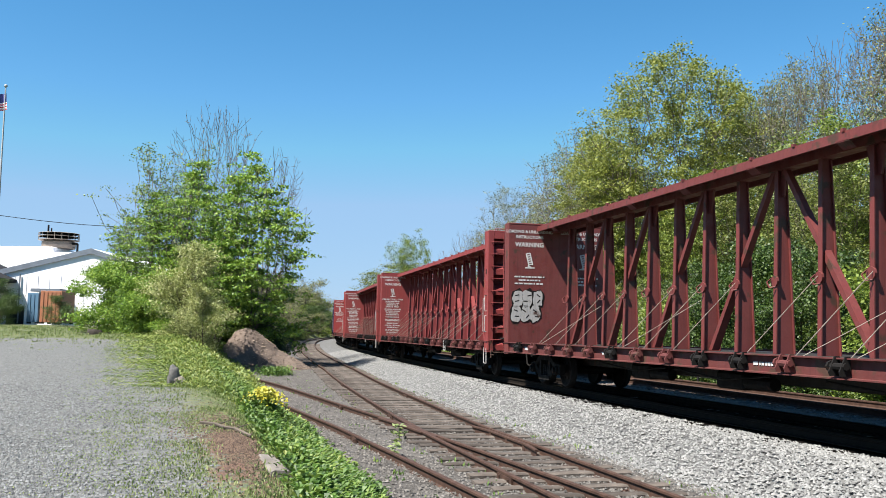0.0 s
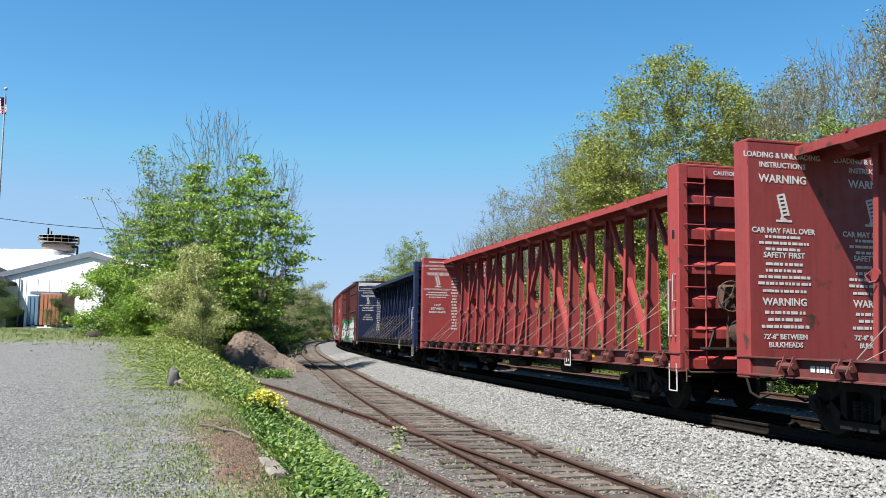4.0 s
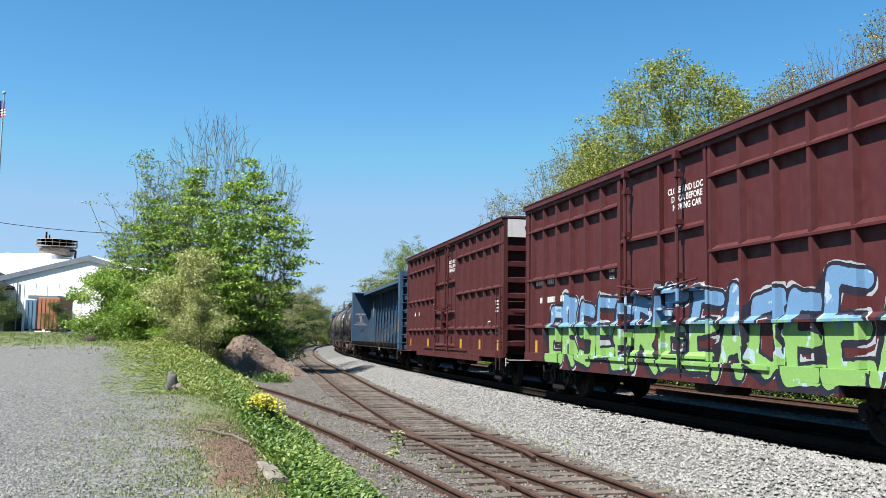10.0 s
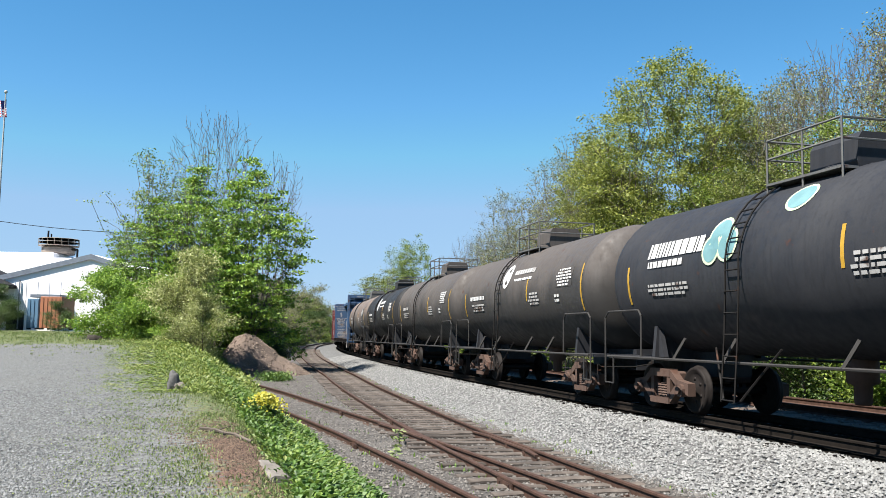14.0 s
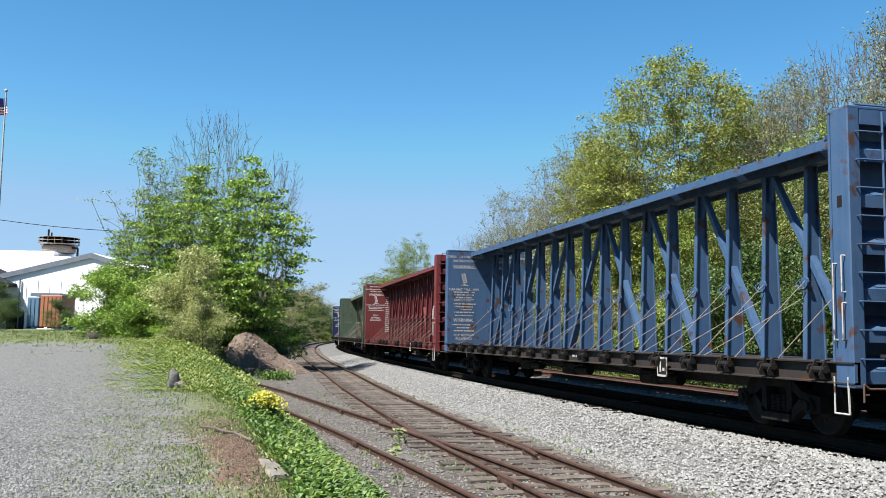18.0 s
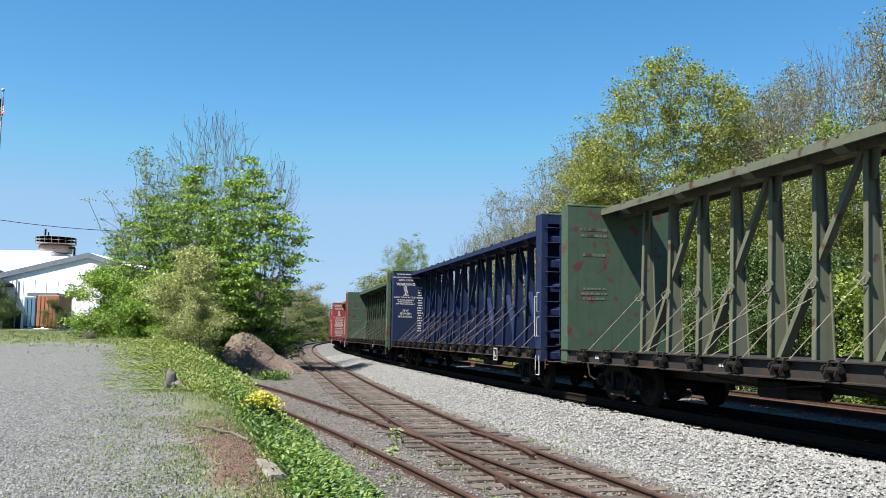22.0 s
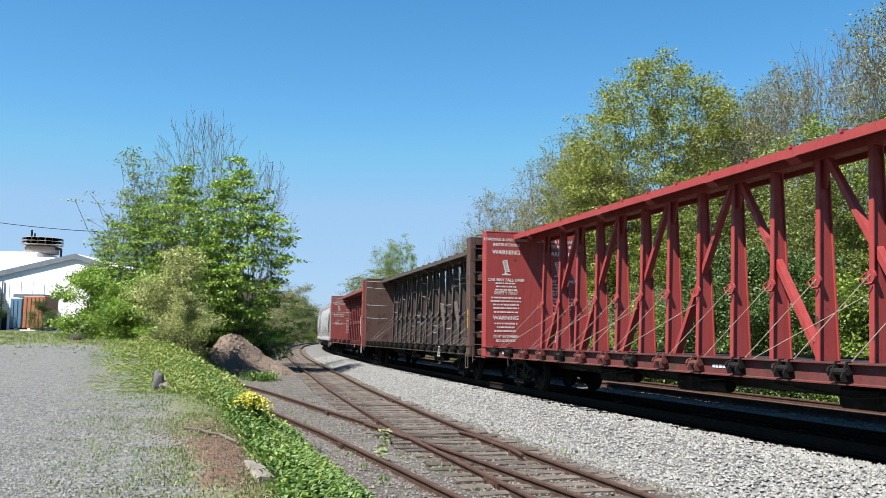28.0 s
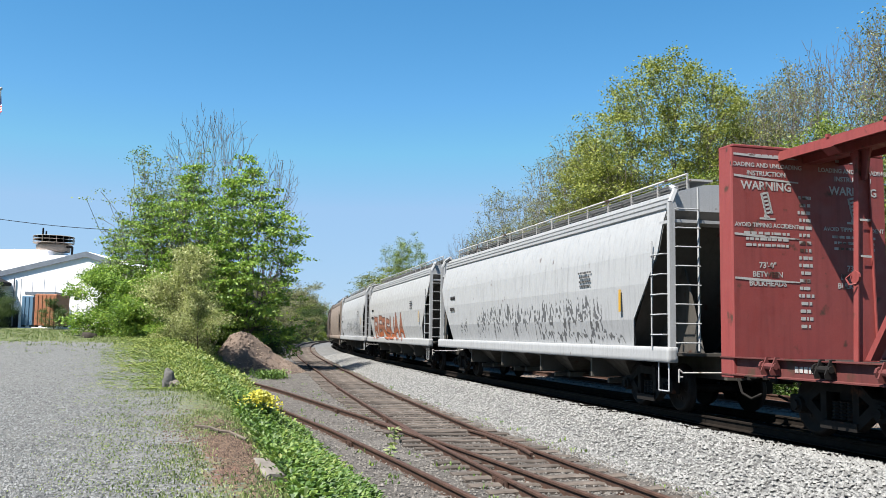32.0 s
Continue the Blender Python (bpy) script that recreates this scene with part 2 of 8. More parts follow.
def ground_material():
    m = bpy.data.materials.new("ground_cover")
    m.use_nodes = True
    nt = m.node_tree
    n, link = nt.nodes, nt.links.new
    b = n["Principled BSDF"]
    tc = n.new("ShaderNodeTexCoord")
    att = n.new("ShaderNodeVertexColor")
    att.layer_name = "cover"
    sep = n.new("ShaderNodeSeparateColor")
    link(att.outputs["Color"], sep.inputs["Color"])

    def noise_node(scale, detail=4):
        t = n.new("ShaderNodeTexNoise")
        t.inputs["Scale"].default_value, t.inputs["Detail"].default_value = scale, detail
        link(tc.outputs["Object"], t.inputs["Vector"])
        return t

    def two(a, c, fac, lo=0.35, hi=0.65):
        r = n.new("ShaderNodeMapRange")
        r.inputs["From Min"].default_value, r.inputs["From Max"].default_value = lo, hi
        link(fac, r.inputs["Value"])
        x = n.new("ShaderNodeMix")
        x.data_type = "RGBA"
        link(r.outputs["Result"], x.inputs["Factor"])
        for sock, val in (("A", a), ("B", c)):
            if isinstance(val, tuple):
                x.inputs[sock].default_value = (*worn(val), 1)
            else:
                link(val, x.inputs[sock])
        return x.outputs["Result"]

    fine, mid, wide = noise_node(55, 3), noise_node(9, 5), noise_node(0.6, 5)
    vor = n.new("ShaderNodeTexVoronoi")
    vor.inputs["Scale"].default_value = 26
    link(tc.outputs["Object"], vor.inputs["Vector"])
    vsep = n.new("ShaderNodeSeparateColor")
    link(vor.outputs["Color"], vsep.inputs["Color"])
    pebble = two((0.06, 0.062, 0.06), (0.32, 0.325, 0.315), vsep.outputs[0], 0.0, 1.0)
    gravel = two(pebble, (0.21, 0.21, 0.20), wide.outputs["Fac"], 0.35, 0.75)
    grass = two((0.07, 0.12, 0.025), (0.25, 0.26, 0.11), mid.outputs["Fac"])
    soil = two((0.10, 0.045, 0.028), (0.26, 0.14, 0.095), mid.outputs["Fac"])
    edge = n.new("ShaderNodeMath")
    edge.operation = "ADD"
    link(sep.outputs["Red"], edge.inputs[0])
    off = n.new("ShaderNodeMapRange")
    off.inputs["To Min"].default_value, off.inputs["To Max"].default_value = -0.42, 0.42
    link(mid.outputs["Fac"], off.inputs["Value"])
    link(off.outputs["Result"], edge.inputs[1])
    c1 = two(gravel, grass, edge.outputs[0], 0.4, 0.62)
    edge2 = n.new("ShaderNodeMath")
    edge2.operation = "ADD"
    link(sep.outputs["Green"], edge2.inputs[0])
    link(off.outputs["Result"], edge2.inputs[1])
    c2 = two(c1, soil, edge2.outputs[0], 0.4, 0.62)
    link(c2, b.inputs["Base Color"])
    b.inputs["Roughness"].default_value = 0.95
    bp = n.new("ShaderNodeBump")
    bp.inputs["Strength"].default_value, bp.inputs["Distance"].default_value = 0.8, 0.03
    link(vor.outputs["Distance"], bp.inputs["Height"])
    link(bp.outputs["Normal"], b.inputs["Normal"])
    return m


M_GROUND = ground_material()
M_PILE = mat("dirt_pile_soil", (0.245, 0.185, 0.15), (0.12, 0.088, 0.07), scale=2.0, fine=16, bump=0.9, rough=0.95)
M_OLDWOOD = mat("grey_old_wood", (0.29, 0.26, 0.225), (0.14, 0.12, 0.10), scale=3, fine=30, bump=0.5, rough=0.9)
M_ROCK = mat("grey_rock", (0.20, 0.195, 0.185), (0.07, 0.068, 0.065), scale=3, fine=18, bump=0.7, rough=0.9)
M_DARKROCK = mat("dark_rock", (0.075, 0.065, 0.055), (0.035, 0.03, 0.025), scale=3, fine=18, bump=0.7, rough=0.9)
M_SIDING = mat("white_metal_wall", (0.60, 0.59, 0.61), (0.53, 0.52, 0.53), scale=1.2, fine=14, bump=0.1, rough=0.6, clean=True)
M_ROOFWHITE = mat("white_metal_roof", (0.74, 0.75, 0.76), (0.64, 0.65, 0.66), scale=1.0, fine=14, bump=0.1, rough=0.5, clean=True)
M_TRIM = mat("slate_trim", (0.21, 0.25, 0.31), (0.14, 0.165, 0.21), scale=3, bump=0.1, rough=0.6)
M_DARKROOF = mat("dark_shingle", (0.05, 0.05, 0.055), (0.03, 0.03, 0.035), scale=6, fine=30, bump=0.4, rough=0.9)
M_GLASS = mat("dark_window_glass", (0.03, 0.035, 0.04), (0.02, 0.022, 0.025), scale=2, rough=0.1, bump=0.0)
M_BOXBLUE = mat("blue_container_paint", (0.13, 0.27, 0.42), (0.09, 0.19, 0.31), scale=2, rough=0.6, bump=0.1)
M_BOXORANGE = mat("orange_container_paint", (0.50, 0.19, 0.09), (0.38, 0.14, 0.07), scale=2, rough=0.6, bump=0.1)
M_POLE = mat("white_pole_paint", (0.62, 0.62, 0.62), (0.45, 0.45, 0.45), scale=4, rough=0.4, bump=0.05)
M_FLAGRED = mat("flag_red", (0.45, 0.03, 0.045), (0.36, 0.025, 0.035), scale=6, rough=0.8, bump=0.05, clean=True)
M_FLAGWHITE = mat("flag_white", (0.72, 0.72, 0.72), (0.6, 0.6, 0.6), scale=6, rough=0.8, bump=0.05, clean=True)
M_FLAGBLUE = mat("flag_blue", (0.03, 0.04, 0.16), (0.02, 0.03, 0.12), scale=6, rough=0.8, bump=0.05, clean=True)
M_CABLE = mat("black_cable", (0.03, 0.03, 0.03), (0.02, 0.02, 0.02), scale=6, rough=0.7, bump=0.0)
M_TANKBROWN = mat("weathered_tank_steel", (0.36, 0.30, 0.25), (0.22, 0.18, 0.15), scale=2, rough=0.7, bump=0.1)
M_HILL = mat("far_wooded_hill", (0.16, 0.20, 0.20), (0.11, 0.145, 0.14), scale=0.05, fine=0.6, bump=0.0, rough=1.0)
M_FENCE = mat("dark_fence_steel", (0.045, 0.045, 0.045), (0.03, 0.028, 0.026), scale=6, rough=0.6, bump=0.05)


def paint_mat(name, base, rust=0.25, fade=0.18, rough=0.55, tag=None, rust_col=(0.10, 0.045, 0.028), low_band=None):
    """Weathered car paint with rust spots, run-down streaks and, where tag is given, spray painting in a band."""
    m = bpy.data.materials.new(name)
    m.use_nodes = True
    nt = m.node_tree
    n, link = nt.nodes, nt.links.new
    b = n["Principled BSDF"]
    tc, oi = n.new("ShaderNodeTexCoord"), n.new("ShaderNodeObjectInfo")
    shift = n.new("ShaderNodeVectorMath")
    shift.operation = "SCALE"
    shift.inputs[0].default_value = (37.0, 19.0, 53.0)
    link(oi.outputs["Random"], shift.inputs["Scale"])
    co = n.new("ShaderNodeVectorMath")
    co.operation = "ADD"
    link(tc.outputs["Object"], co.inputs[0])
    link(shift.outputs[0], co.inputs[1])

    def nz(scale, detail=5, stretch=None, src=None):
        t = n.new("ShaderNodeTexNoise")
        t.inputs["Scale"].default_value, t.inputs["Detail"].default_value = scale, detail
        s = src or co.outputs[0]
        if stretch:
            mp = n.new("ShaderNodeMapping")
            mp.inputs["Scale"].default_value = stretch
            link(s, mp.inputs["Vector"])
            s = mp.outputs[0]
        link(s, t.inputs["Vector"])
        return t.outputs["Fac"]

    def rng(v, a, c, lo=0.0, hi=1.0):
        r = n.new("ShaderNodeMapRange")
        r.inputs["From Min"].default_value, r.inputs["From Max"].default_value = a, c
        r.inputs["To Min"].default_value, r.inputs["To Max"].default_value = lo, hi
        link(v, r.inputs["Value"])
        return r.outputs["Result"]

    def mixc(fac, a, c, mode="MIX"):
        x = n.new("ShaderNodeMix")
        x.data_type, x.blend_type = "RGBA", mode
        if isinstance(fac, float):
            x.inputs["Factor"].default_value = fac
        else:
            link(fac, x.inputs["Factor"])
        for sock, val in (("A", a), ("B", c)):
            if isinstance(val, tuple):
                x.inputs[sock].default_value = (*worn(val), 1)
            else:
                link(val, x.inputs[sock])
        return x.outputs["Result"]

    def mth(op, a, c):
        x = n.new("ShaderNodeMath")
        x.operation = op
        for i, val in enumerate((a, c)):
            if isinstance(val, (int, float)):
                x.inputs[i].default_value = val
            else:
                link(val, x.inputs[i])
        return x.outputs[0]

    pale = tuple(c * (1 - 0.35) + 0.35 * (sum(base) / 3 + 0.08) for c in base)
    col = mixc(rng(nz(1.3, 6), 0.35, 0.75, 0.0, fade), base, pale)
    streak = rng(nz(2.2, 5, (6.0, 6.0, 0.35)), 0.5, 0.78, 0.0, 0.55)
    col = mixc(streak, col, tuple(c * 0.55 for c in base))
    col = mixc(rng(nz(3.0, 8), 0.70 - 0.25 * rust, 0.76 - 0.22 * rust), col, rust_col)
    if low_band:
        # mixes in a second colour towards the bottom, its edge uneven
        low, high, band_col = low_band
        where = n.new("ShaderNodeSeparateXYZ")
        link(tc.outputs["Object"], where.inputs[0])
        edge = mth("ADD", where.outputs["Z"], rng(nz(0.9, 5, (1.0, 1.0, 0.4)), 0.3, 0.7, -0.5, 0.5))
        col = mixc(rng(edge, low, high, 0.9, 0.0), col, band_col)
    if tag:
        sep, at = n.new("ShaderNodeSeparateXYZ"), n.new("ShaderNodeAttribute")
        at.attribute_name = "spray"
        link(tc.outputs["Object"], sep.inputs[0])
        field = n.new("ShaderNodeSeparateColor")
        link(at.outputs["Color"], field.inputs["Color"])
        wob = rng(nz(7.0, 3, None, tc.outputs["Object"]), 0.3, 0.7, -0.012, 0.012)
        reach = mth("ADD", mth("SUBTRACT", 1.0, field.outputs[0]), wob)
        drop = mth("SUBTRACT", 1.0, field.outputs[1])
        blob = rng(nz(1.6, 2, (0.01, 1.0, 1.0), tc.outputs["Object"]), 0.35, 0.65, tag.get("least", 0.0), tag.get("halo", 0.0))
        if tag.get("back"):
            col = mixc(mth("LESS_THAN", reach, blob), col, tag["back"])
        if tag.get("drop"):
            col = mixc(mth("LESS_THAN", drop, 0.0), col, tag["ink"])
        split = rng(mth("ADD", sep.outputs["Z"], mth("MULTIPLY", wob, 9.0)), tag["split"] - 0.08, tag["split"] + 0.08)
        fill = mixc(split, tag["fill_low"], tag["fill"])
        if tag.get("mark"):
            fill = mixc(rng(nz(2.6, 3, (0.01, 1.0, 1.0), tc.outputs["Object"]), 0.60, 0.62, 0.0, 0.9), fill, tag["mark"])
        col = mixc(mth("MULTIPLY", mth("LESS_THAN", reach, 0.0), tag.get("cover", 1.0)), col, fill)
        if tag.get("line"):
            col = mixc(mth("LESS_THAN", mth("ABSOLUTE", reach, 0.0), tag["line"]), col, tag["ink"])
        if tag.get("chalk"):
            col = mixc(mth("MULTIPLY", mth("GREATER_THAN", field.outputs[2], 1.0), 0.8), col, tag["chalk"])
        col = mixc(rng(nz(4.0, 6), 0.62, 0.70, 0.0, tag.get("wear", 0.5)), col, base)
    col = mixc(0.35, col, rng(nz(40.0, 2), 0.2, 0.8, 0.6, 1.25), "MULTIPLY")
    link(col, b.inputs["Base Color"])
    link(rng(nz(5.0, 4), 0.3, 0.7, rough - 0.1, rough + 0.2), b.inputs["Roughness"])
    b.inputs["Specular IOR Level"].default_value = min(0.42, 0.10 + 2.0 * max(base))
    bp = n.new("ShaderNodeBump")
    bp.inputs["Strength"].default_value, bp.inputs["Distance"].default_value = 0.25, 0.03
    link(nz(1.6, 3), bp.inputs["Height"])
    link(bp.outputs["Normal"], b.inputs["Normal"])
    return m


P_RED = paint_mat("oxide_red_paint", (0.36, 0.050, 0.048), 0.25)
P_DEEPRED = paint_mat("deep_maroon_red_paint", (0.21, 0.024, 0.026), 0.3)
P_SILLRED = paint_mat("grimy_red_sill", (0.17, 0.036, 0.032), 0.55, rough=0.7)
P_BRIGHTRED = paint_mat("bright_red_paint", (0.45, 0.055, 0.052), 0.2)
P_SCUFFRED = paint_mat("scuffed_red_paint", (0.36, 0.066, 0.060), 0.3)
P_OLDRED = paint_mat("dull_red_brown_paint", (0.22, 0.042, 0.037), 0.45)
P_NAVY = paint_mat("navy_paint", (0.010, 0.025, 0.092), 0.12)
P_BLUE = paint_mat("faded_blue_paint", (0.055, 0.13, 0.27), 0.42)
P_SKYBLUE = paint_mat("pale_blue_paint", (0.045, 0.125, 0.235), 0.35)
P_GREEN = paint_mat("faded_green_paint", (0.055, 0.105, 0.052), 0.42, fade=0.3)
P_OLIVE = paint_mat("olive_green_paint", (0.165, 0.178, 0.115), 0.38, fade=0.4)
P_BROWN = paint_mat("black_brown_paint", (0.115, 0.086, 0.074), 0.6, fade=0.6, rust_col=(0.15, 0.10, 0.085))
P_BOX = paint_mat("maroon_paint", (0.10, 0.018, 0.02), 0.12, fade=0.15)
P_RUSTBROWN = paint_mat("rusted_brown_paint", (0.135, 0.072, 0.058), 0.5, fade=0.4)
P_DECK = paint_mat("grimy_deck", (0.05, 0.042, 0.038), 0.4)
P_TRUCK = paint_mat("grimy_truck_steel", (0.018, 0.016, 0.015), 0.3, rough=0.75)
P_TRUCK_RUST = paint_mat("rusty_truck_steel", (0.13, 0.075, 0.055), 0.5, rough=0.8)
P_WHEEL = mat("worn_wheel_steel", (0.035, 0.03, 0.028), (0.018, 0.015, 0.014), scale=6, rough=0.6, bump=0.1)
P_TANK = paint_mat("black_tank_paint", (0.038, 0.040, 0.048), 0.05, fade=0.5, rough=0.6)
P_TANKGREY = paint_mat("dusty_grey_tank_paint", (0.115, 0.098, 0.088), 0.15, fade=0.5, rough=0.68, low_band=(2.5, 3.2, (0.045, 0.042, 0.04)))
P_TANKRUST = paint_mat("rust_brown_tank_paint", (0.205, 0.155, 0.128), 0.30, fade=0.6, rough=0.66, rust_col=(0.24, 0.14, 0.10), low_band=(2.2, 3.0, (0.05, 0.048, 0.046)))
P_TANKBLACK = paint_mat("satin_black_tank_paint", (0.034, 0.034, 0.036), 0.05, fade=0.5, rough=0.58)
P_TANKRAIL = paint_mat("grey_platform_steel", (0.16, 0.16, 0.155), 0.3, rough=0.6)
P_HOPPER = paint_mat("white_grey_hopper_paint", (0.52, 0.53, 0.545), 0.02, fade=0.3, rough=0.5)
P_TAN = paint_mat("tan_hopper_paint", (0.34, 0.27, 0.22), 0.3)
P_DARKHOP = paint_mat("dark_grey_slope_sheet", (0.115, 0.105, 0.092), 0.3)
P_WHITE = paint_mat("white_stencil_paint", (0.92, 0.91, 0.89), 0.12, rough=0.6)
P_OLDWHITE = paint_mat("worn_stencil_paint", (0.62, 0.60, 0.58), 0.45, rough=0.6)
P_LEVER = mat("light_blue_paint", (0.22, 0.45, 0.75), (0.15, 0.33, 0.6), scale=5, rough=0.5, bump=0.05)
P_YELLOW = mat("yellow_reflector", (0.62, 0.36, 0.03), (0.5, 0.28, 0.03), scale=5, rough=0.4, bump=0.05)
P_PATCHGREEN = paint_mat("patched_green_paint", (0.070, 0.130, 0.078), 0.55, fade=0.4, rust_col=(0.14, 0.050, 0.045))
P_FAINT = paint_mat("faint_stencil_paint", (0.20, 0.21, 0.17), 0.6, rough=0.7)
P_CABLE = mat("galvanised_cable", (0.40, 0.345, 0.29), (0.24, 0.19, 0.15), scale=8, rough=0.6, metal=0.0, bump=0.1)
P_PALELIME = mat("pale_lime_spray", (0.66, 0.78, 0.50), (0.5, 0.62, 0.4), scale=3, rough=0.6, bump=0.05)
P_PALEBLUE = mat("pale_spray_paint", (0.20, 0.38, 0.40), (0.12, 0.26, 0.28), scale=3, rough=0.6, bump=0.05)
TAG1 = dict(split=0.0, fill=(0.64, 0.64, 0.65), fill_low=(0.64, 0.64, 0.65), back=(0.01, 0.26, 0.10), ink=(0.02, 0.02, 0.02), halo=0.42, least=0.10, mark=(0.50, 0.49, 0.49), line=0.026, drop=True, wear=0.15)
TAG2 = dict(split=1.15, fill=(0.54, 0.50, 0.45), fill_low=(0.46, 0.46, 0.48), ink=(0.03, 0.03, 0.035), line=0.03, drop=True, mark=(0.30, 0.30, 0.31), chalk=(0.72, 0.66, 0.62), wear=0.6)
TAG3 = dict(split=1.72, fill=(0.17, 0.35, 0.60), fill_low=(0.28, 0.53, 0.15), back=(0.46, 0.51, 0.55), ink=(0.02, 0.02, 0.04), halo=0.10, line=0.030, drop=True, mark=(0.50, 0.66, 0.80), wear=0.15)
TAGH = dict(split=0.0, fill=(0.05, 0.05, 0.055), fill_low=(0.05, 0.05, 0.055), ink=(0.05, 0.05, 0.055), cover=0.8, wear=0.9)
TAGH2 = dict(split=1.65, fill=(0.36, 0.14, 0.08), fill_low=(0.52, 0.13, 0.03), ink=(0.12, 0.05, 0.04), line=0.03, wear=0.4)
P_BOX1 = paint_mat("maroon_paint_white_green_spray", (0.095, 0.017, 0.019), 0.1, fade=0.15, tag=TAG1)
P_BOX2 = paint_mat("red_paint_white_spray", (0.27, 0.034, 0.031), 0.2, tag=TAG2)
P_BOX3 = paint_mat("maroon_paint_blue_green_spray", (0.10, 0.018, 0.02), 0.12, fade=0.15, tag=TAG3)
P_HOP1 = paint_mat("hopper_paint_black_tags", (0.52, 0.53, 0.545), 0.02, fade=0.3, rough=0.5, tag=TAGH)
P_HOP2 = paint_mat("hopper_paint_orange_spray", (0.52, 0.525, 0.53), 0.05, fade=0.3, rough=0.5, tag=TAGH2)


# building blocks
def mesh_from(name, verts, faces, material=None, smooth_shade=False):
    me = bpy.data.meshes.new(name)
    me.from_pydata(verts, [], faces)
    me.update()
    if material:
        me.materials.append(material)
    if smooth_shade:
        me.polygons.foreach_set("use_smooth", [True] * len(me.polygons))
    return me


class Shape:
    """Collects boxes, tubes and sheets into one mesh."""

    def __init__(self):
        self.v, self.f = [], []

    def add(self, verts, faces):
        k = len(self.v)
        self.v.extend(tuple(p) for p in verts)
        self.f.extend([tuple(i + k for i in f) for f in faces])
        return self

    def box(self, x0, y0, z0, x1, y1, z1, m=None, bevel=0.0):
        if bevel:
            c = min(bevel, (x1 - x0) / 2.01, (y1 - y0) / 2.01, (z1 - z0) / 2.01)
            vs, fs = [], []
            ring = lambda z, i: [(x0 + i, y0, z), (x1 - i, y0, z), (x1, y0 + i, z), (x1, y1 - i, z), (x1 - i, y1, z), (x0 + i, y1, z), (x0, y1 - i, z), (x0, y0 + i, z)]
            inner = lambda z: [(min(max(px, x0 + c), x1 - c), min(max(py, y0 + c), y1 - c), z) for px, py, _ in ring(z, c)]
            vs = inner(z0) + ring(z0 + c, c) + ring(z1 - c, c) + inner(z1)
            for r in range(3):
                for i in range(8):
                    j = (i + 1) % 8
                    fs.append((r * 8 + i, r * 8 + j, r * 8 + 8 + j, r * 8 + 8 + i))
            fs.append(tuple(range(7, -1, -1)))
            fs.append(tuple(range(24, 32)))
        else:
            vs = [(x, y, z) for z in (z0, z1) for x, y in ((x0, y0), (x1, y0), (x1, y1), (x0, y1))]
            fs = [(3, 2, 1, 0), (4, 5, 6, 7), (0, 1, 5, 4), (1, 2, 6, 5), (2, 3, 7, 6), (3, 0, 4, 7)]
        if m is not None:
            vs = [m @ Vector(p) for p in vs]
        return self.add(vs, fs)

    def prism(self, outline, a, b, axis="y"):
        """An outline of (u, w) pairs pushed from a to b along an axis."""
        k = len(outline)
        def at(u, w, d):
            return (u, d, w) if axis == "y" else (d, u, w) if axis == "x" else (u, w, d)
        vs = [at(u, w, a) for u, w in outline] + [at(u, w, b) for u, w in outline]
        fs = [(i, (i + 1) % k, k + (i + 1) % k, k + i) for i in range(k)]
        fs += [tuple(range(k - 1, -1, -1)), tuple(range(k, 2 * k))]
        return self.add(vs, fs)

    def tube(self, p, q, r0, r1=None, sides=8, caps=True):
        p, q = Vector(p), Vector(q)
        r1 = r0 if r1 is None else r1
        d = (q - p).normalized() if (q - p).length > 1e-9 else Vector((0, 0, 1))
        u = d.orthogonal().normalized()
        w = d.cross(u)
        vs = []
        for c, r in ((p, r0), (q, r1)):
            for i in range(sides):
                a = 2 * math.pi * i / sides
                vs.append(c + u * (math.cos(a) * r) + w * (math.sin(a) * r))
        fs = [(i, (i + 1) % sides, sides + (i + 1) % sides, sides + i) for i in range(sides)]
        if caps:
            fs += [tuple(range(sides - 1, -1, -1)), tuple(range(sides, 2 * sides))]
        return self.add(vs, fs)

    def path(self, pts, r, sides=6):
        for a, b in zip(pts, pts[1:]):
            self.tube(a, b, r, sides=sides)
        return self

    def lathe(self, profile, axis="y", sides=24, origin=(0, 0, 0)):
        """Turns (along, radius) pairs round an axis."""
        ox, oy, oz = origin
        vs = []
        for d, r in profile:
            for i in range(sides):
                a = 2 * math.pi * i / sides
                c, s = r * math.cos(a), r * math.sin(a)
                vs.append((ox + c, oy + d, oz + s) if axis == "y" else (ox + d, oy + c, oz + s) if axis == "x" else (ox + c, oy + s, oz + d))
        fs = []
        for k in range(len(profile) - 1):
            for i in range(sides):
                j = (i + 1) % sides
                fs.append((k * sides + i, k * sides + j, (k + 1) * sides + j, (k + 1) * sides + i))
        fs += [tuple(range(sides - 1, -1, -1)), tuple(range((len(profile) - 1) * sides, len(profile) * sides))]
        return self.add(vs, fs)

    def mesh(self, name, material, smooth_shade=False, fix=True):
        me = mesh_from(name, self.v, self.f, material)
        if fix:
            bm = bmesh.new()
            bm.from_mesh(me)
            bmesh.ops.recalc_face_normals(bm, faces=bm.faces)
            bm.to_mesh(me)
            bm.free()
        if smooth_shade:
            me.polygons.foreach_set("use_smooth", [True] * len(me.polygons))
            me.update()
        return me


def part(name, me, parent=None, m=None, label=""):
    ob = new(name, me)
    if parent is not None:
        ob.parent = parent
    if m is not None:
        ob.matrix_basis = m
    if label:
        tagged(ob, label)
    return ob


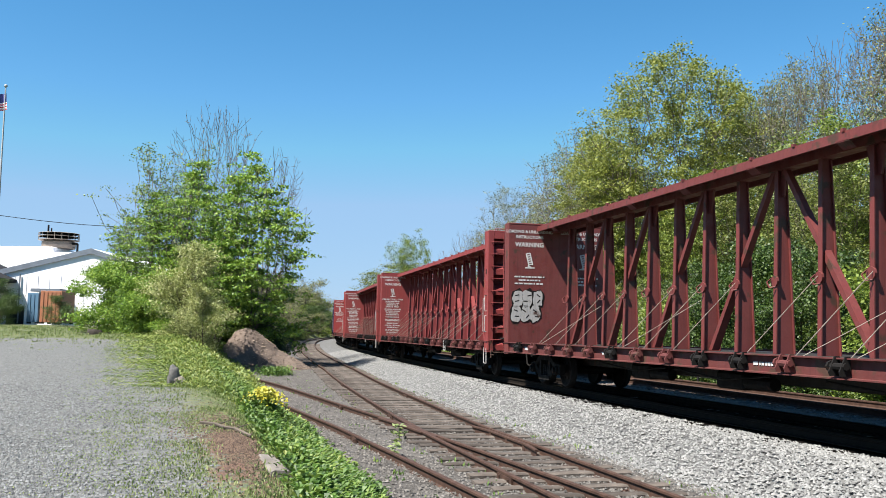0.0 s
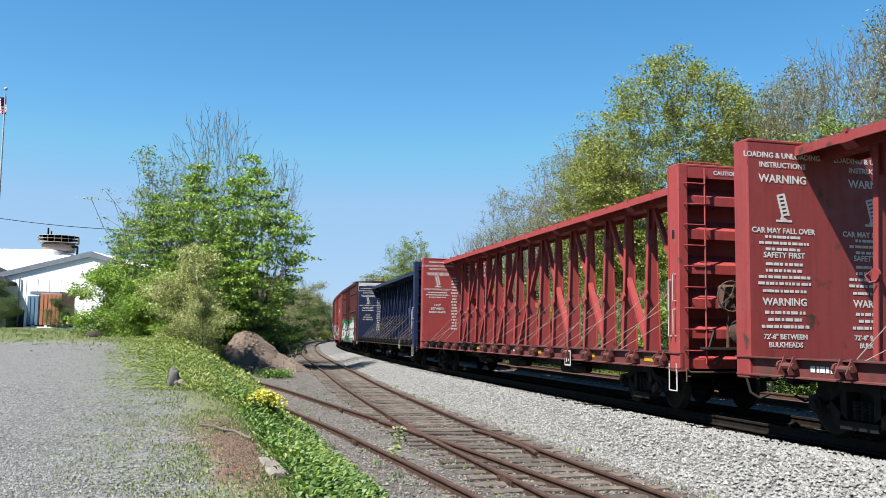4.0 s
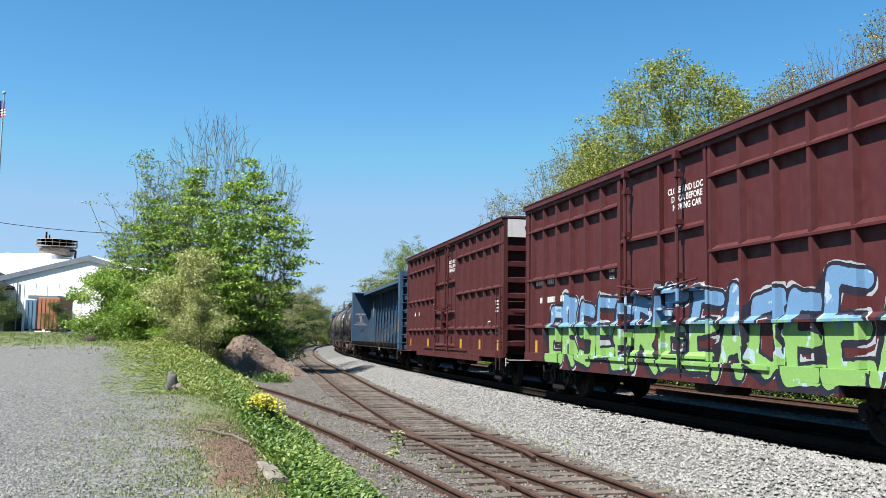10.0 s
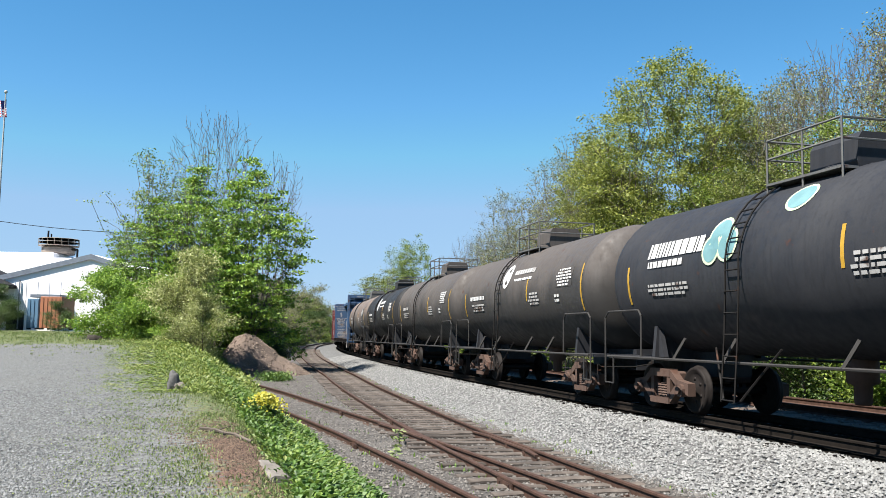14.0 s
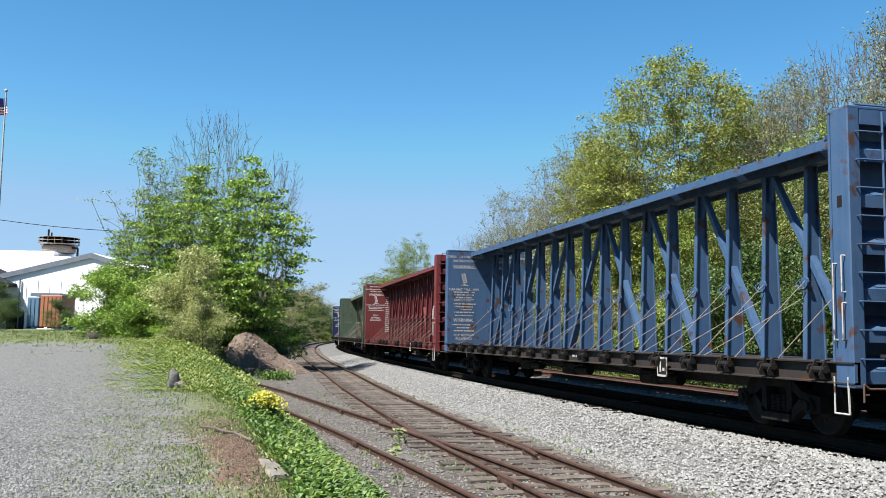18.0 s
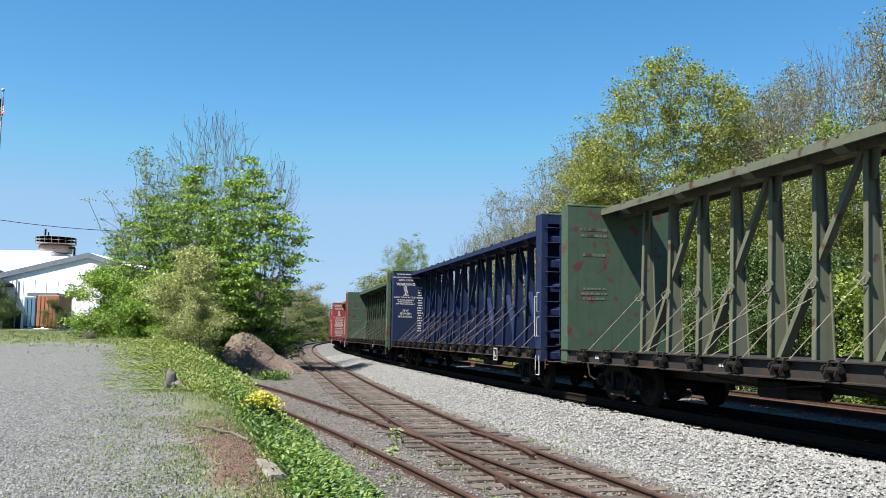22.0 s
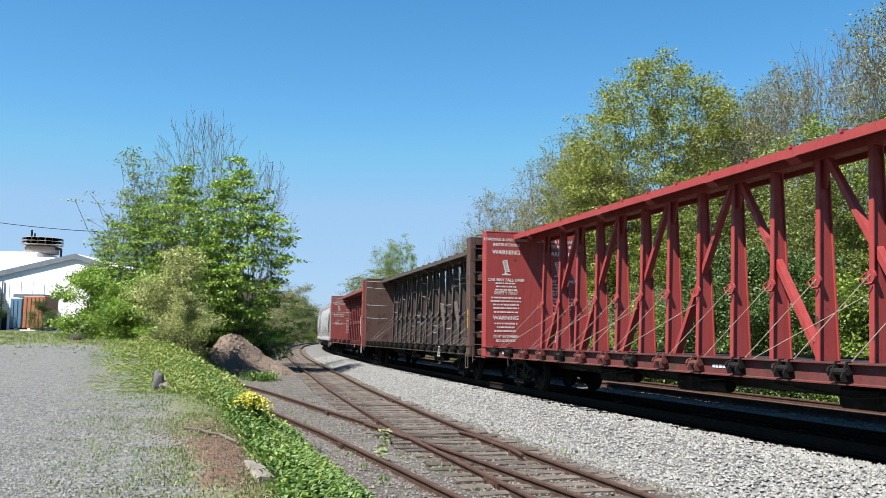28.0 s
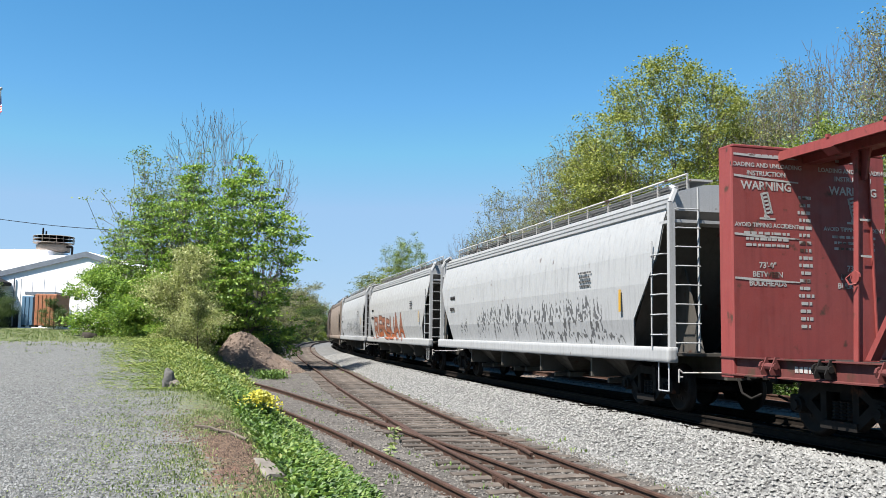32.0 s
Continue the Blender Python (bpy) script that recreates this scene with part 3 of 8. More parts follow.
def thing(name, label, category, group="", m=None, me=None, kind=""):
    ob = new(name, me)
    if m is not None:
        ob.matrix_basis = m
    return tagged(ob, label, category, group, kind)


def painted(me, material, cache={}):
    """The same shape in another paint."""
    key = (me.name, material.name)
    if key not in cache:
        c = me.copy()
        c.materials.clear()
        c.materials.append(material)
        cache[key] = c
    return cache[key]


# ground
def spaced(lo, hi, step, far, grow=1.18):
    vals, v, d = [lo], lo, step
    mid = []
    v = lo
    while v < hi:
        mid.append(v)
        v += step
    up, d = [], step
    while v < far:
        up.append(v)
        d *= grow
        v += d
    down, v, d = [], lo, step
    while v > -far:
        d *= grow
        v -= d
        down.append(v)
    return down[::-1] + mid + up + [far]


def ground_cover(x, y):
    """Weights of grass and bare soil; the rest is gravel."""
    s, q = line_coords(x, y)
    r = math.hypot(x, y)
    if abs(s) > 900 or q < -8:
        return 1.0, 0.1
    if q < bank_foot(s) - 0.6:
        return 0.0, 0.55
    top = bank_top(s)
    grass = smooth(top + 1.1 + 0.03 * s, top - 0.7, q) * 0.85
    if r > 44 + 3 * noise.noise((x * 0.1, y * 0.1, 0)):
        grass = 1.0
    grass = max(grass, 0.40 * smooth(top + 4.5 + 0.06 * s, top - 0.3, q))
    soil = 0.0
    if 6 < s < 15.5 and bank_foot(s) < q < 12:
        soil = max(0, 0.80 - 0.5 * math.hypot((s - 11.2) / 2.3, (q - 9.60) / 0.40) + 0.45 * noise.noise((x * 1.7, y * 1.7, 4)))
    if r > 300:
        grass, soil = 1.0, 0.0
    return grass, soil


def build_ground():
    xs, ys = spaced(-26, 14, 0.35, 4000), spaced(3, 50, 0.35, 4000, 1.12)
    verts = [(x, y, ground_z(x, y)) for y in ys for x in xs]
    nx = len(xs)
    faces = [(j * nx + i, j * nx + i + 1, (j + 1) * nx + i + 1, (j + 1) * nx + i) for j in range(len(ys) - 1) for i in range(nx - 1)]
    me = mesh_from("ground", verts, faces, M_GROUND, True)
    col = me.color_attributes.new("cover", "FLOAT_COLOR", "POINT")
    vals = []
    for x, y, z in verts:
        g, d = ground_cover(x, y)
        vals += [g, d, 0, 1]
    col.data.foreach_set("color", vals)
    return tagged(new("ground", me), "grey gravel lot with grassy edges and bare soil", "ground", kind="structure")


ground = build_ground()


def line_strip(name, material, prof, s0, s1, ds, lift, rough, label):
    """A bed along the line; prof gives (q, z) pairs at s."""
    n = int((s1 - s0) / ds)
    verts, faces = [], []
    k = len(prof(s0))
    for i in range(n + 1):
        s = s0 + i * ds
        for q, z in prof(s):
            x, y = on_line(s, q)
            verts.append((x, y, z + lift + rough * noise.noise((x * 2.3, y * 2.3, 5.0))))
    for i in range(n):
        for j in range(k - 1):
            a = i * k + j
            faces.append((a, a + 1, a + k + 1, a + k))
    me = mesh_from(name, verts, faces, material, True)
    return tagged(new(name, me), label, "ballast", kind="structure")


def main_prof(s):
    sz = siding_z(max(s, 0)) - 0.17
    out = []
    for i in range(44):
        q = -7.0 + 10.6 * i / 43
        if q < -5.6:
            z = -0.30 - 0.25 * smooth(-5.6, -7.0, q)
        elif q < 1.3:
            z = -0.24
        else:
            z = -0.24 + (sz - 0.02 + 0.24) * smooth(1.3, 3.3, q)
        out.append((q, z))
    return out


def side_prof(s):
    sz = siding_z(max(s, 0)) - 0.17
    a, b = 3.5, bank_foot(s) + 0.35
    return [(a + (b - a) * i / 13, sz + 0.02) for i in range(14)]


# this strip's colour holds the train's shade as well as oil
crib_bed = line_strip("track_bed", M_CRIB, lambda s: [(-1.0 + 2.02 * i / 9, -0.222) for i in range(10)], -40, 330, 0.6, 0.0, 0.02, "oily stone between the main rails, coloured darker for the train's shade")
far_bed = line_strip("second_track_bed", M_BROWNBED, lambda s: [(-6.2 + 4.6 * i / 15, -0.205 - 0.28 * smooth(-5.4, -6.2, -6.2 + 4.6 * i / 15)) for i in range(16)], -40, 330, 0.6, 0.0, 0.03, "rust-brown stone bed of the second track")
main_bed = line_strip("ballast_bed", M_BALLAST, main_prof, -40, 330, 0.5, 0.0, 0.05, "pale grey crushed stone ballast under the main line")
side_bed = line_strip("siding_bed", M_SIDEBALLAST, side_prof, -20, 200, 0.5, 0.0, 0.035, "brown dirty old ballast under the siding")


# rails and ties
RAIL_HEAD = [(-0.07, -0.17), (0.07, -0.17), (0.07, -0.155), (0.012, -0.135), (0.012, -0.045), (0.036, -0.035), (0.036, -0.005), (0.028, 0.0), (-0.028, 0.0), (-0.036, -0.005), (-0.036, -0.035), (-0.012, -0.045), (-0.012, -0.135), (-0.07, -0.155)]
T_RAND = random.Random(77)


def rail_mesh(name, qf, zf, s0, s1, ds, material, wob=0.008):
    n = max(2, int((s1 - s0) / ds))
    k = len(RAIL_HEAD)
    verts, faces = [], []
    for i in range(n + 1):
        s = s0 + (s1 - s0) * i / n
        w = wob * noise.noise((s * 0.22, qf(s), 3.1))
        for u, z in RAIL_HEAD:
            x, y = on_line(s, qf(s) + u + w)
            verts.append((x, y, zf(s) + z + w))
    for i in range(n):
        for j in range(k):
            a, b2 = i * k + j, i * k + (j + 1) % k
            faces.append((a, b2, b2 + k, a + k))
    faces += [tuple(range(k)), tuple(range(n * k + k - 1, n * k - 1, -1))]
    return mesh_from(name, verts, faces, material)


def tie_shape(seed, half):
    """A worn tie along x: uneven ends, cupped top, split edges."""
    rnd = random.Random(seed)
    sh = Shape()
    n = 6
    vs, fs = [], []
    for i in range(n + 1):
        x = -half + 2 * half * i / n
        w = 0.115 + rnd.uniform(-0.014, 0.01)
        t = rnd.uniform(-0.018, 0.006)
        vs += [(x, -w, -0.17), (x, -w, t - 0.02), (x, -w * 0.7, t), (x, w * 0.7, t + rnd.uniform(-0.01, 0.008)), (x, w, t - 0.02), (x, w, -0.17)]
    for i in range(n):
        for j in range(5):
            a = i * 6 + j
            fs.append((a, a + 6, a + 7, a + 1))
    fs += [tuple(range(6)), tuple(range(n * 6 + 5, n * 6 - 1, -1))]
    return sh.add(vs, fs)


TIES = [tie_shape(100 + i, 1.28).mesh("tie", M_TIE) for i in range(6)]
LONG_TIES = [tie_shape(200 + i, 1.26).mesh("long_tie", M_TIE) for i in range(4)]
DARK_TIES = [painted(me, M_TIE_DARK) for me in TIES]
PLATE = Shape().box(-0.16, -0.09, 0.0, 0.16, 0.09, 0.014).box(-0.12, -0.07, 0.01, -0.085, -0.04, 0.045).box(0.085, 0.04, 0.01, 0.12, 0.07, 0.045).mesh("tie_plate", M_RAIL)
JOINT = Shape().box(-0.045, -0.32, -0.13, -0.018, 0.32, -0.045).box(0.018, -0.32, -0.13, 0.045, 0.32, -0.045).box(-0.065, -0.22, -0.1, 0.065, -0.18, -0.07).box(-0.065, 0.18, -0.1, 0.065, 0.22, -0.07).mesh("joint_bar", M_RAIL)


def at_line(s, q, z, turn=0.0):
    x, y = on_line(s, q)
    return pose(x, y, z, 0, 0, math.degrees(heading(s)) + turn)


def track(name, label, qf, zf, s0, s1, material, ties=(), tie_meshes=TIES, plates=(), joints=(), tie_drop=0.090):
    root = thing(name, label, "railway track", kind="structure")
    for side in (-0.753, 0.753):
        part("rail", rail_mesh("rail", lambda s, d=side: qf(s) + d, zf, s0, s1, 0.75, material), root)
    for s in ties:
        part("tie", T_RAND.choice(tie_meshes), root, at_line(s + T_RAND.uniform(-0.05, 0.05), qf(s) + T_RAND.uniform(-0.06, 0.06), zf(s) - tie_drop + T_RAND.uniform(-0.015, 0.004), T_RAND.uniform(-3, 3)))
    for s in plates:
        for side in (-0.753, 0.753):
            part("tie_plate", PLATE, root, at_line(s, qf(s) + side, zf(s) - 0.172))
    for s, side in joints:
        part("joint_bar", JOINT, root, at_line(s, qf(s) + side, zf(s)))
    return root


def steps(a, b, d):
    out = []
    while a < b:
        out.append(a)
        a += d
    return out


flat = lambda s: 0.0
main_track = track("track_main", "main line track with worn rails, coloured dark for the train's shade", flat, flat, -60, 420, M_RAILTOP, steps(4, 62, 0.52), DARK_TIES, tie_drop=0.19)
far_track = track("track_second", "rust-brown second main track behind the train", lambda s: -3.95, flat, -60, 420, M_RAIL, steps(10, 70, 0.55), TIES, tie_drop=0.18)
siding = track("track_siding", "rusty siding track on grey worn wooden ties", siding_q, siding_z, -6, 300, M_RAIL, [*steps(-2, 9, 0.55), *steps(19.5, 110, 0.56)], TIES, steps(8, 34, 0.56), ((16.1, -0.753), (21.3, 0.753), (28.0, -0.753), (33.5, 0.753), (12.2, 0.753)))
spur = track("track_spur", "rusty disused spur that runs out into the weeds", spur_q, lambda s: siding_z(max(s, 0)) - 0.004, -3, 38, M_RAIL, (), TIES, (), ((24.0, -0.753), (17.0, 0.753)))


def both_q(s):
    return siding_q(s) - 0.08


# long switch ties carry both tracks up to the frog
switch = thing("switch_timbers", "long worn grey switch timbers under the turnout", "railway track", kind="structure")
for s in steps(3, 19.3, 0.57):
    part("switch_tie", T_RAND.choice(LONG_TIES), switch, at_line(s, both_q(s) + T_RAND.uniform(-0.1, 0.1), siding_z(s) - 0.083 + T_RAND.uniform(-0.02, 0.006), T_RAND.uniform(-2.5, 2.5)))
guard = thing("guard_rail", "short rusty guard rail beside the siding rail", "guard rail")
part("bar", rail_mesh("guard_bar", lambda s: siding_q(s) - 0.753 + 0.11 + 0.10 * (smooth(15.3, 14.5, s) + smooth(17.6, 18.4, s)), lambda s: siding_z(s) - 0.004, 14.5, 18.4, 0.4, M_RAIL), guard)
for s in (15.4, 16.4, 17.4):
    part("chock", Shape().box(-0.08, -0.06, -0.14, 0.08, 0.06, -0.02, bevel=0.01).mesh("chock", M_RAIL), guard, at_line(s, siding_q(s) - 0.753 + 0.06, siding_z(s)))
frog = thing("frog", "rusty cast steel crossing frog of the turnout", "rail frog")
part("casting", rail_mesh("frog_bar", lambda s: siding_q(s) + 0.753 - 0.06, lambda s: siding_z(s) - 0.006, 16.6, 20.4, 0.4, M_RAIL), frog)
part("wing", rail_mesh("wing_bar", lambda s: spur_q(s) - 0.753 + 0.07, lambda s: siding_z(s) - 0.008, 17.4, 20.4, 0.4, M_RAIL), frog)


# loose stones
def rock_verts(rnd, c, r):
    """An uneven eight-sided stone."""
    vs = []
    for dx, dy, dz in ((1, 0, 0), (0, 1, 0), (-1, 0, 0), (0, -1, 0), (0, 0, 0.8)):
        k = r * rnd.uniform(0.65, 1.25)
        vs.append((c[0] + dx * k + rnd.uniform(-0.3, 0.3) * r, c[1] + dy * k + rnd.uniform(-0.3, 0.3) * r, c[2] + dz * k))
    return vs


ROCK_FACES = ((0, 1, 4), (1, 2, 4), (2, 3, 4), (3, 0, 4))


def stones(name, label, count, place, r0, r1, material, seed):
    rnd = random.Random(seed)
    verts, faces = [], []
    for _ in range(count):
        x, y, z = place(rnd)
        r = rnd.uniform(r0, r1)
        k = len(verts)
        a = rnd.uniform(0, math.pi)
        ca, sa = math.cos(a), math.sin(a)
        for vx, vy, vz in rock_verts(rnd, (0, 0, 0), r):
            verts.append((x + vx * ca - vy * sa, y + vx * sa + vy * ca, z + vz + r * 0.25))
        faces += [(k + i, k + j, k + l) for i, j, l in ROCK_FACES]
    return tagged(new(name, mesh_from(name, verts, faces, material)), label, "stones", kind="stuff")


def skewed(rnd, a, b, p=1.7):
    return a + (b - a) * rnd.random() ** p


def main_z(s, q):
    sz = siding_z(max(s, 0)) - 0.17
    return -0.24 if q < 1.3 else -0.24 + (sz + 0.22) * smooth(1.3, 3.3, q)


def place_main(rnd):
    s, q = skewed(rnd, 7.5, 75, 2.0), rnd.uniform(0.98, 3.55)
    x, y = on_line(s, q)
    return x, y, main_z(s, q) + 0.02


def place_crib(rnd):
    s, q = skewed(rnd, 7.5, 50, 2.0), rnd.uniform(-6.0, -1.6)
    x, y = on_line(s, q)
    return x, y, -0.2


def place_side(rnd):
    s = skewed(rnd, 7.5, 60, 2.0)
    q = rnd.uniform(3.3, bank_foot(s) + 0.3)
    x, y = on_line(s, q)
    return x, y, siding_z(s) - 0.14


def place_lot(rnd):
    while True:
        r, a = skewed(rnd, 7.0, 40, 1.8), rnd.uniform(-0.62, 0.02)
        x, y = r * math.sin(a), r * math.cos(a)
        s, q = line_coords(x, y)
        if q > bank_top(s) + 0.2 + rnd.random() * 2:
            return x, y, ground_z(x, y)


stones("ballast_stones", "loose pale grey ballast stones", 44000, place_main, 0.016, 0.038, M_STONE, 1)
stones("crib_stones", "brownish ballast stones between the rails", 5000, place_crib, 0.02, 0.04, M_STONE_OLD, 2)
stones("siding_stones", "dirty small stones round the siding", 38000, place_side, 0.010, 0.032, M_STONE_OLD, 3)
stones("lot_pebbles", "grey pebbles on the gravel lot", 52000, place_lot, 0.009, 0.024, M_PEBBLE, 4)


def place_litter(rnd):
    s = rnd.gauss(11.8, 2.0)
    q = rnd.gauss(9.55 + 0.10 * (s - 11.8), 0.30 + 0.05 * max(0, s - 11))
    x, y = on_line(s, q)
    return x, y, ground_z(x, y) - 0.004


stones("soil_litter", "red-brown crumbs of soil and dead leaves on the bank", 9000, place_litter, 0.006, 0.020, M_LITTER, 5)


# weeds and grass
def blades(name, label, count, place, length, width, material, seed, droop=0.35, clump=5, flat_leaf=0.0, category="plants"):
    """Tufts of bent blades, or broad leaves where flat_leaf is given."""
    rnd = random.Random(seed)
    verts, faces = [], []
    for _ in range(count):
        x, y, z, k = place(rnd)
        for _ in range(clump):
            a = rnd.uniform(0, 2 * math.pi)
            l, w = length * k * rnd.uniform(0.5, 1.3), width * rnd.uniform(0.6, 1.3)
            lean = rnd.uniform(0.1, 0.75) + flat_leaf
            px, py = x + rnd.gauss(0, 0.06), y + rnd.gauss(0, 0.06)
            dx, dy = math.cos(a), math.sin(a)
            zz = z + (rnd.uniform(0, length * k) if flat_leaf else 0)
            if flat_leaf:
                px, py = px + dx * rnd.uniform(0, 0.1), py + dy * rnd.uniform(0, 0.1)
                l *= 0.55
            m = (px + dx * l * lean * 0.45, py + dy * l * lean * 0.45, zz + l * 0.6 * (1 - flat_leaf * 0.6))
            t = (px + dx * l * lean, py + dy * l * lean, zz + l * (1 - droop * lean) * (1 - flat_leaf))
            b = len(verts)
            verts += [(px, py, zz), (m[0] - dy * w, m[1] + dx * w, m[2]), t, (m[0] + dy * w, m[1] - dx * w, m[2])]
            faces.append((b, b + 1, b + 2, b + 3))
    return tagged(new(name, mesh_from(name, verts, faces, material)), label, category, kind="stuff")


def bank_at(rnd, s0, s1, lo, hi, p=1.5):
    """A place on the bank; lo and hi are shares of its width, 0 at the foot and 1 at the top."""
    s = skewed(rnd, s0, s1, p)
    f, t = bank_foot(s), bank_top(s)
    q = f + (t - f) * rnd.uniform(lo, hi)
    x, y = on_line(s, q)
    return x, y, ground_z(x, y)


def patchy(x, y, scale, cut):
    return noise.noise((x * scale, y * scale, 9.0)) > cut


def place_lush(rnd):
    while True:
        x, y, z = bank_at(rnd, 6.5, 34, 0.16, 0.74)
        if patchy(x, y, 0.9, -0.28):
            return x, y, z, 1.0


def place_upper(rnd):
    while True:
        x, y, z = bank_at(rnd, 8, 58, 0.25, 1.2)
        s, q = line_coords(x, y)
        bare = math.hypot((s - 11.2) / 2.6, (q - 9.6) / 0.42) < 0.6 + 0.6 * rnd.random()
        share = (q - bank_foot(s)) / (bank_top(s) - bank_foot(s))
        if share > 0.5 + 0.9 * smooth(15, 24, s) + 0.3 * rnd.random():
            continue
        if patchy(x, y, 0.9, -0.5 + 0.55 * smooth(18, 9, s)) and not bare:
            return x, y, z, rnd.uniform(0.5, 1.15)


def place_dry(rnd):
    while True:
        k = rnd.random() ** 1.9
        x, y, z = bank_at(rnd, 6, 48, 0.5 + 1.25 * k, 0.8 + 1.25 * k)
        s, q = line_coords(x, y)
        bare = math.hypot((s - 11.2) / 2.4, (q - 9.6) / 0.36) < 0.6 + 0.5 * rnd.random()
        if patchy(x, y, 1.3, -0.5 + 0.7 * rnd.random()) and not bare:
            return x, y, z, rnd.uniform(0.35, 1.0) * (1.3 - k)


def place_rim(rnd):
    while True:
        x, y = rnd.uniform(-34, -8), rnd.uniform(30, 60)
        if rnd.random() < smooth(30, 43, y) + 0.4 * noise.noise((x * 0.4, y * 0.4, 2)):
            return x, y, ground_z(x, y), rnd.uniform(0.35, 1.1) * (0.4 + 0.6 * smooth(32, 42, y))


def place_sparse(rnd):
    s = skewed(rnd, 9, 60, 1.5)
    q = rnd.choice((rnd.uniform(2.9, 3.7), rnd.uniform(5.6, bank_foot(s)), rnd.uniform(5.6, bank_foot(s))))
    x, y = on_line(s, q)
    return x, y, siding_z(s) - 0.17, rnd.uniform(0.3, 0.8)


def place_behind(rnd):
    s, q = skewed(rnd, 18, 120, 1.3), rnd.uniform(-13, -7.4)
    x, y = on_line(s, q)
    return x, y, ground_z(x, y), rnd.uniform(0.6, 1.2)


blades("bank_weeds", "lush bright green broad-leaved weeds on the bank", 9000, place_lush, 0.18, 0.027, M_GRASS, 11, clump=8, flat_leaf=0.35)
blades("bank_grass", "mixed green grass and low weeds on the bank", 7500, place_upper, 0.16, 0.020, M_GRASS2, 12, clump=7, flat_leaf=0.22)
blades("dry_grass", "thin yellow-green grass at the edge of the gravel", 17000, place_dry, 0.062, 0.008, M_DRYGRASS, 13, clump=4)
blades("rim_grass", "rough grass along the far edge of the lot", 3800, place_rim, 0.17, 0.016, M_DRYGRASS, 14, clump=6)
def place_bramble(rnd):
    while True:
        far = rnd.random() ** 2.2
        hi = 0.5 + 1.3 * far
        x, y, z = bank_at(rnd, 19, 50, hi - 0.45, hi, 1.1)
        if patchy(x, y, 0.5, -0.15):
            return x, y, z, (1.0 - 0.75 * far) * rnd.uniform(0.2, 0.9) * (0.35 + 0.55 * smooth(20, 36, y))


def place_tuft(rnd):
    x, y = -7.57 + rnd.gauss(0, 0.35), 41.5 + rnd.gauss(0, 0.6)
    return x, y, -0.75, rnd.uniform(0.6, 1.1)


blades("bank_bramble", "leafy pale green brambles and seedlings on the bank", 6200, place_bramble, 0.52, 0.040, M_GRASS2, 17, clump=8, flat_leaf=0.35)
blades("spur_tuft", "green tuft of weeds over the end of the spur", 260, place_tuft, 0.40, 0.03, M_GRASS, 18, clump=8, flat_leaf=0.35)
blades("siding_weeds", "small weeds between the siding rails", 260, place_sparse, 0.16, 0.014, M_GRASS, 15, clump=6)
blades("trackside_grass", "green grass behind the second track", 6000, place_behind, 0.34, 0.025, M_GRASS, 16, clump=6)


def place_spot(cx, cy, rx, ry):
    def f(rnd):
        x, y = cx + rnd.gauss(0, rx), cy + rnd.gauss(0, ry)
        return x, y, ground_z(x, y), rnd.uniform(0.6, 1.1)
    return f


flowers = thing("flower_clump", "clump of yellow flowering mustard on the bank", "flowers")
fx, fy = on_line(17.0, 8.95)
for nm, mt, cnt, ln, seed in (("foliage", M_GRASS, 170, 0.34, 21),):
    ob = blades(nm, "", cnt, place_spot(fx, fy, 0.17, 0.22), ln, 0.03, mt, seed, clump=7, flat_leaf=0.45)
    for key in ("label", "kind", "category"):
        if key in ob:
            del ob[key]
    ob.parent = flowers
fr = random.Random(22)
vs, fs = [], []
for _ in range(1100):
    a, f = fr.uniform(0, 6.283), abs(fr.gauss(0, 0.5))
    c = Vector((fx + 0.42 * f * math.cos(a), fy + 0.52 * f * math.sin(a), ground_z(fx, fy) + 0.54 - 0.20 * f * f + fr.uniform(-0.12, 0.06)))
    u = Vector((fr.uniform(-1, 1), fr.uniform(-1, 1), fr.uniform(-0.6, 0.6))).normalized() * 0.027
    w = u.orthogonal().normalized() * 0.022
    b = len(vs)
    vs += [tuple(c - u), tuple(c + w), tuple(c + u), tuple(c - w)]
    fs.append((b, b + 1, b + 2, b + 3))
part("blossom", mesh_from("blossom", vs, fs, M_YELLOW), flowers)
for sx, sq in ((17.2, 6.35), (14.9, 6.9)):
    px, py = on_line(sx, sq)
    wd = thing("weed", "single tall pale weed in the old ballast", "weed", "weeds in the ballast")
    wd.matrix_basis = pose(px, py, siding_z(sx) - 0.22)
    part("stalk", Shape().tube((0, 0, 0), (0.02, 0.03, 0.3), 0.008, 0.005, 5).mesh("stalk", M_GRASS), wd)
    rr = random.Random(int(sx))
    vs, fs = [], []
    for _ in range(26):
        c = Vector((rr.gauss(0, 0.06), rr.gauss(0, 0.06), rr.uniform(0.08, 0.38)))
        u = Vector((rr.uniform(-1, 1), rr.uniform(-1, 1), rr.uniform(-0.3, 0.6))).normalized() * 0.06
        w = u.orthogonal().normalized() * 0.025
        b = len(vs)
        vs += [tuple(c - u), tuple(c + w), tuple(c + u), tuple(c - w)]
        fs.append((b, b + 1, b + 2, b + 3))
    part("foliage", mesh_from("weed_leaves", vs, fs, M_DRYGRASS), wd)


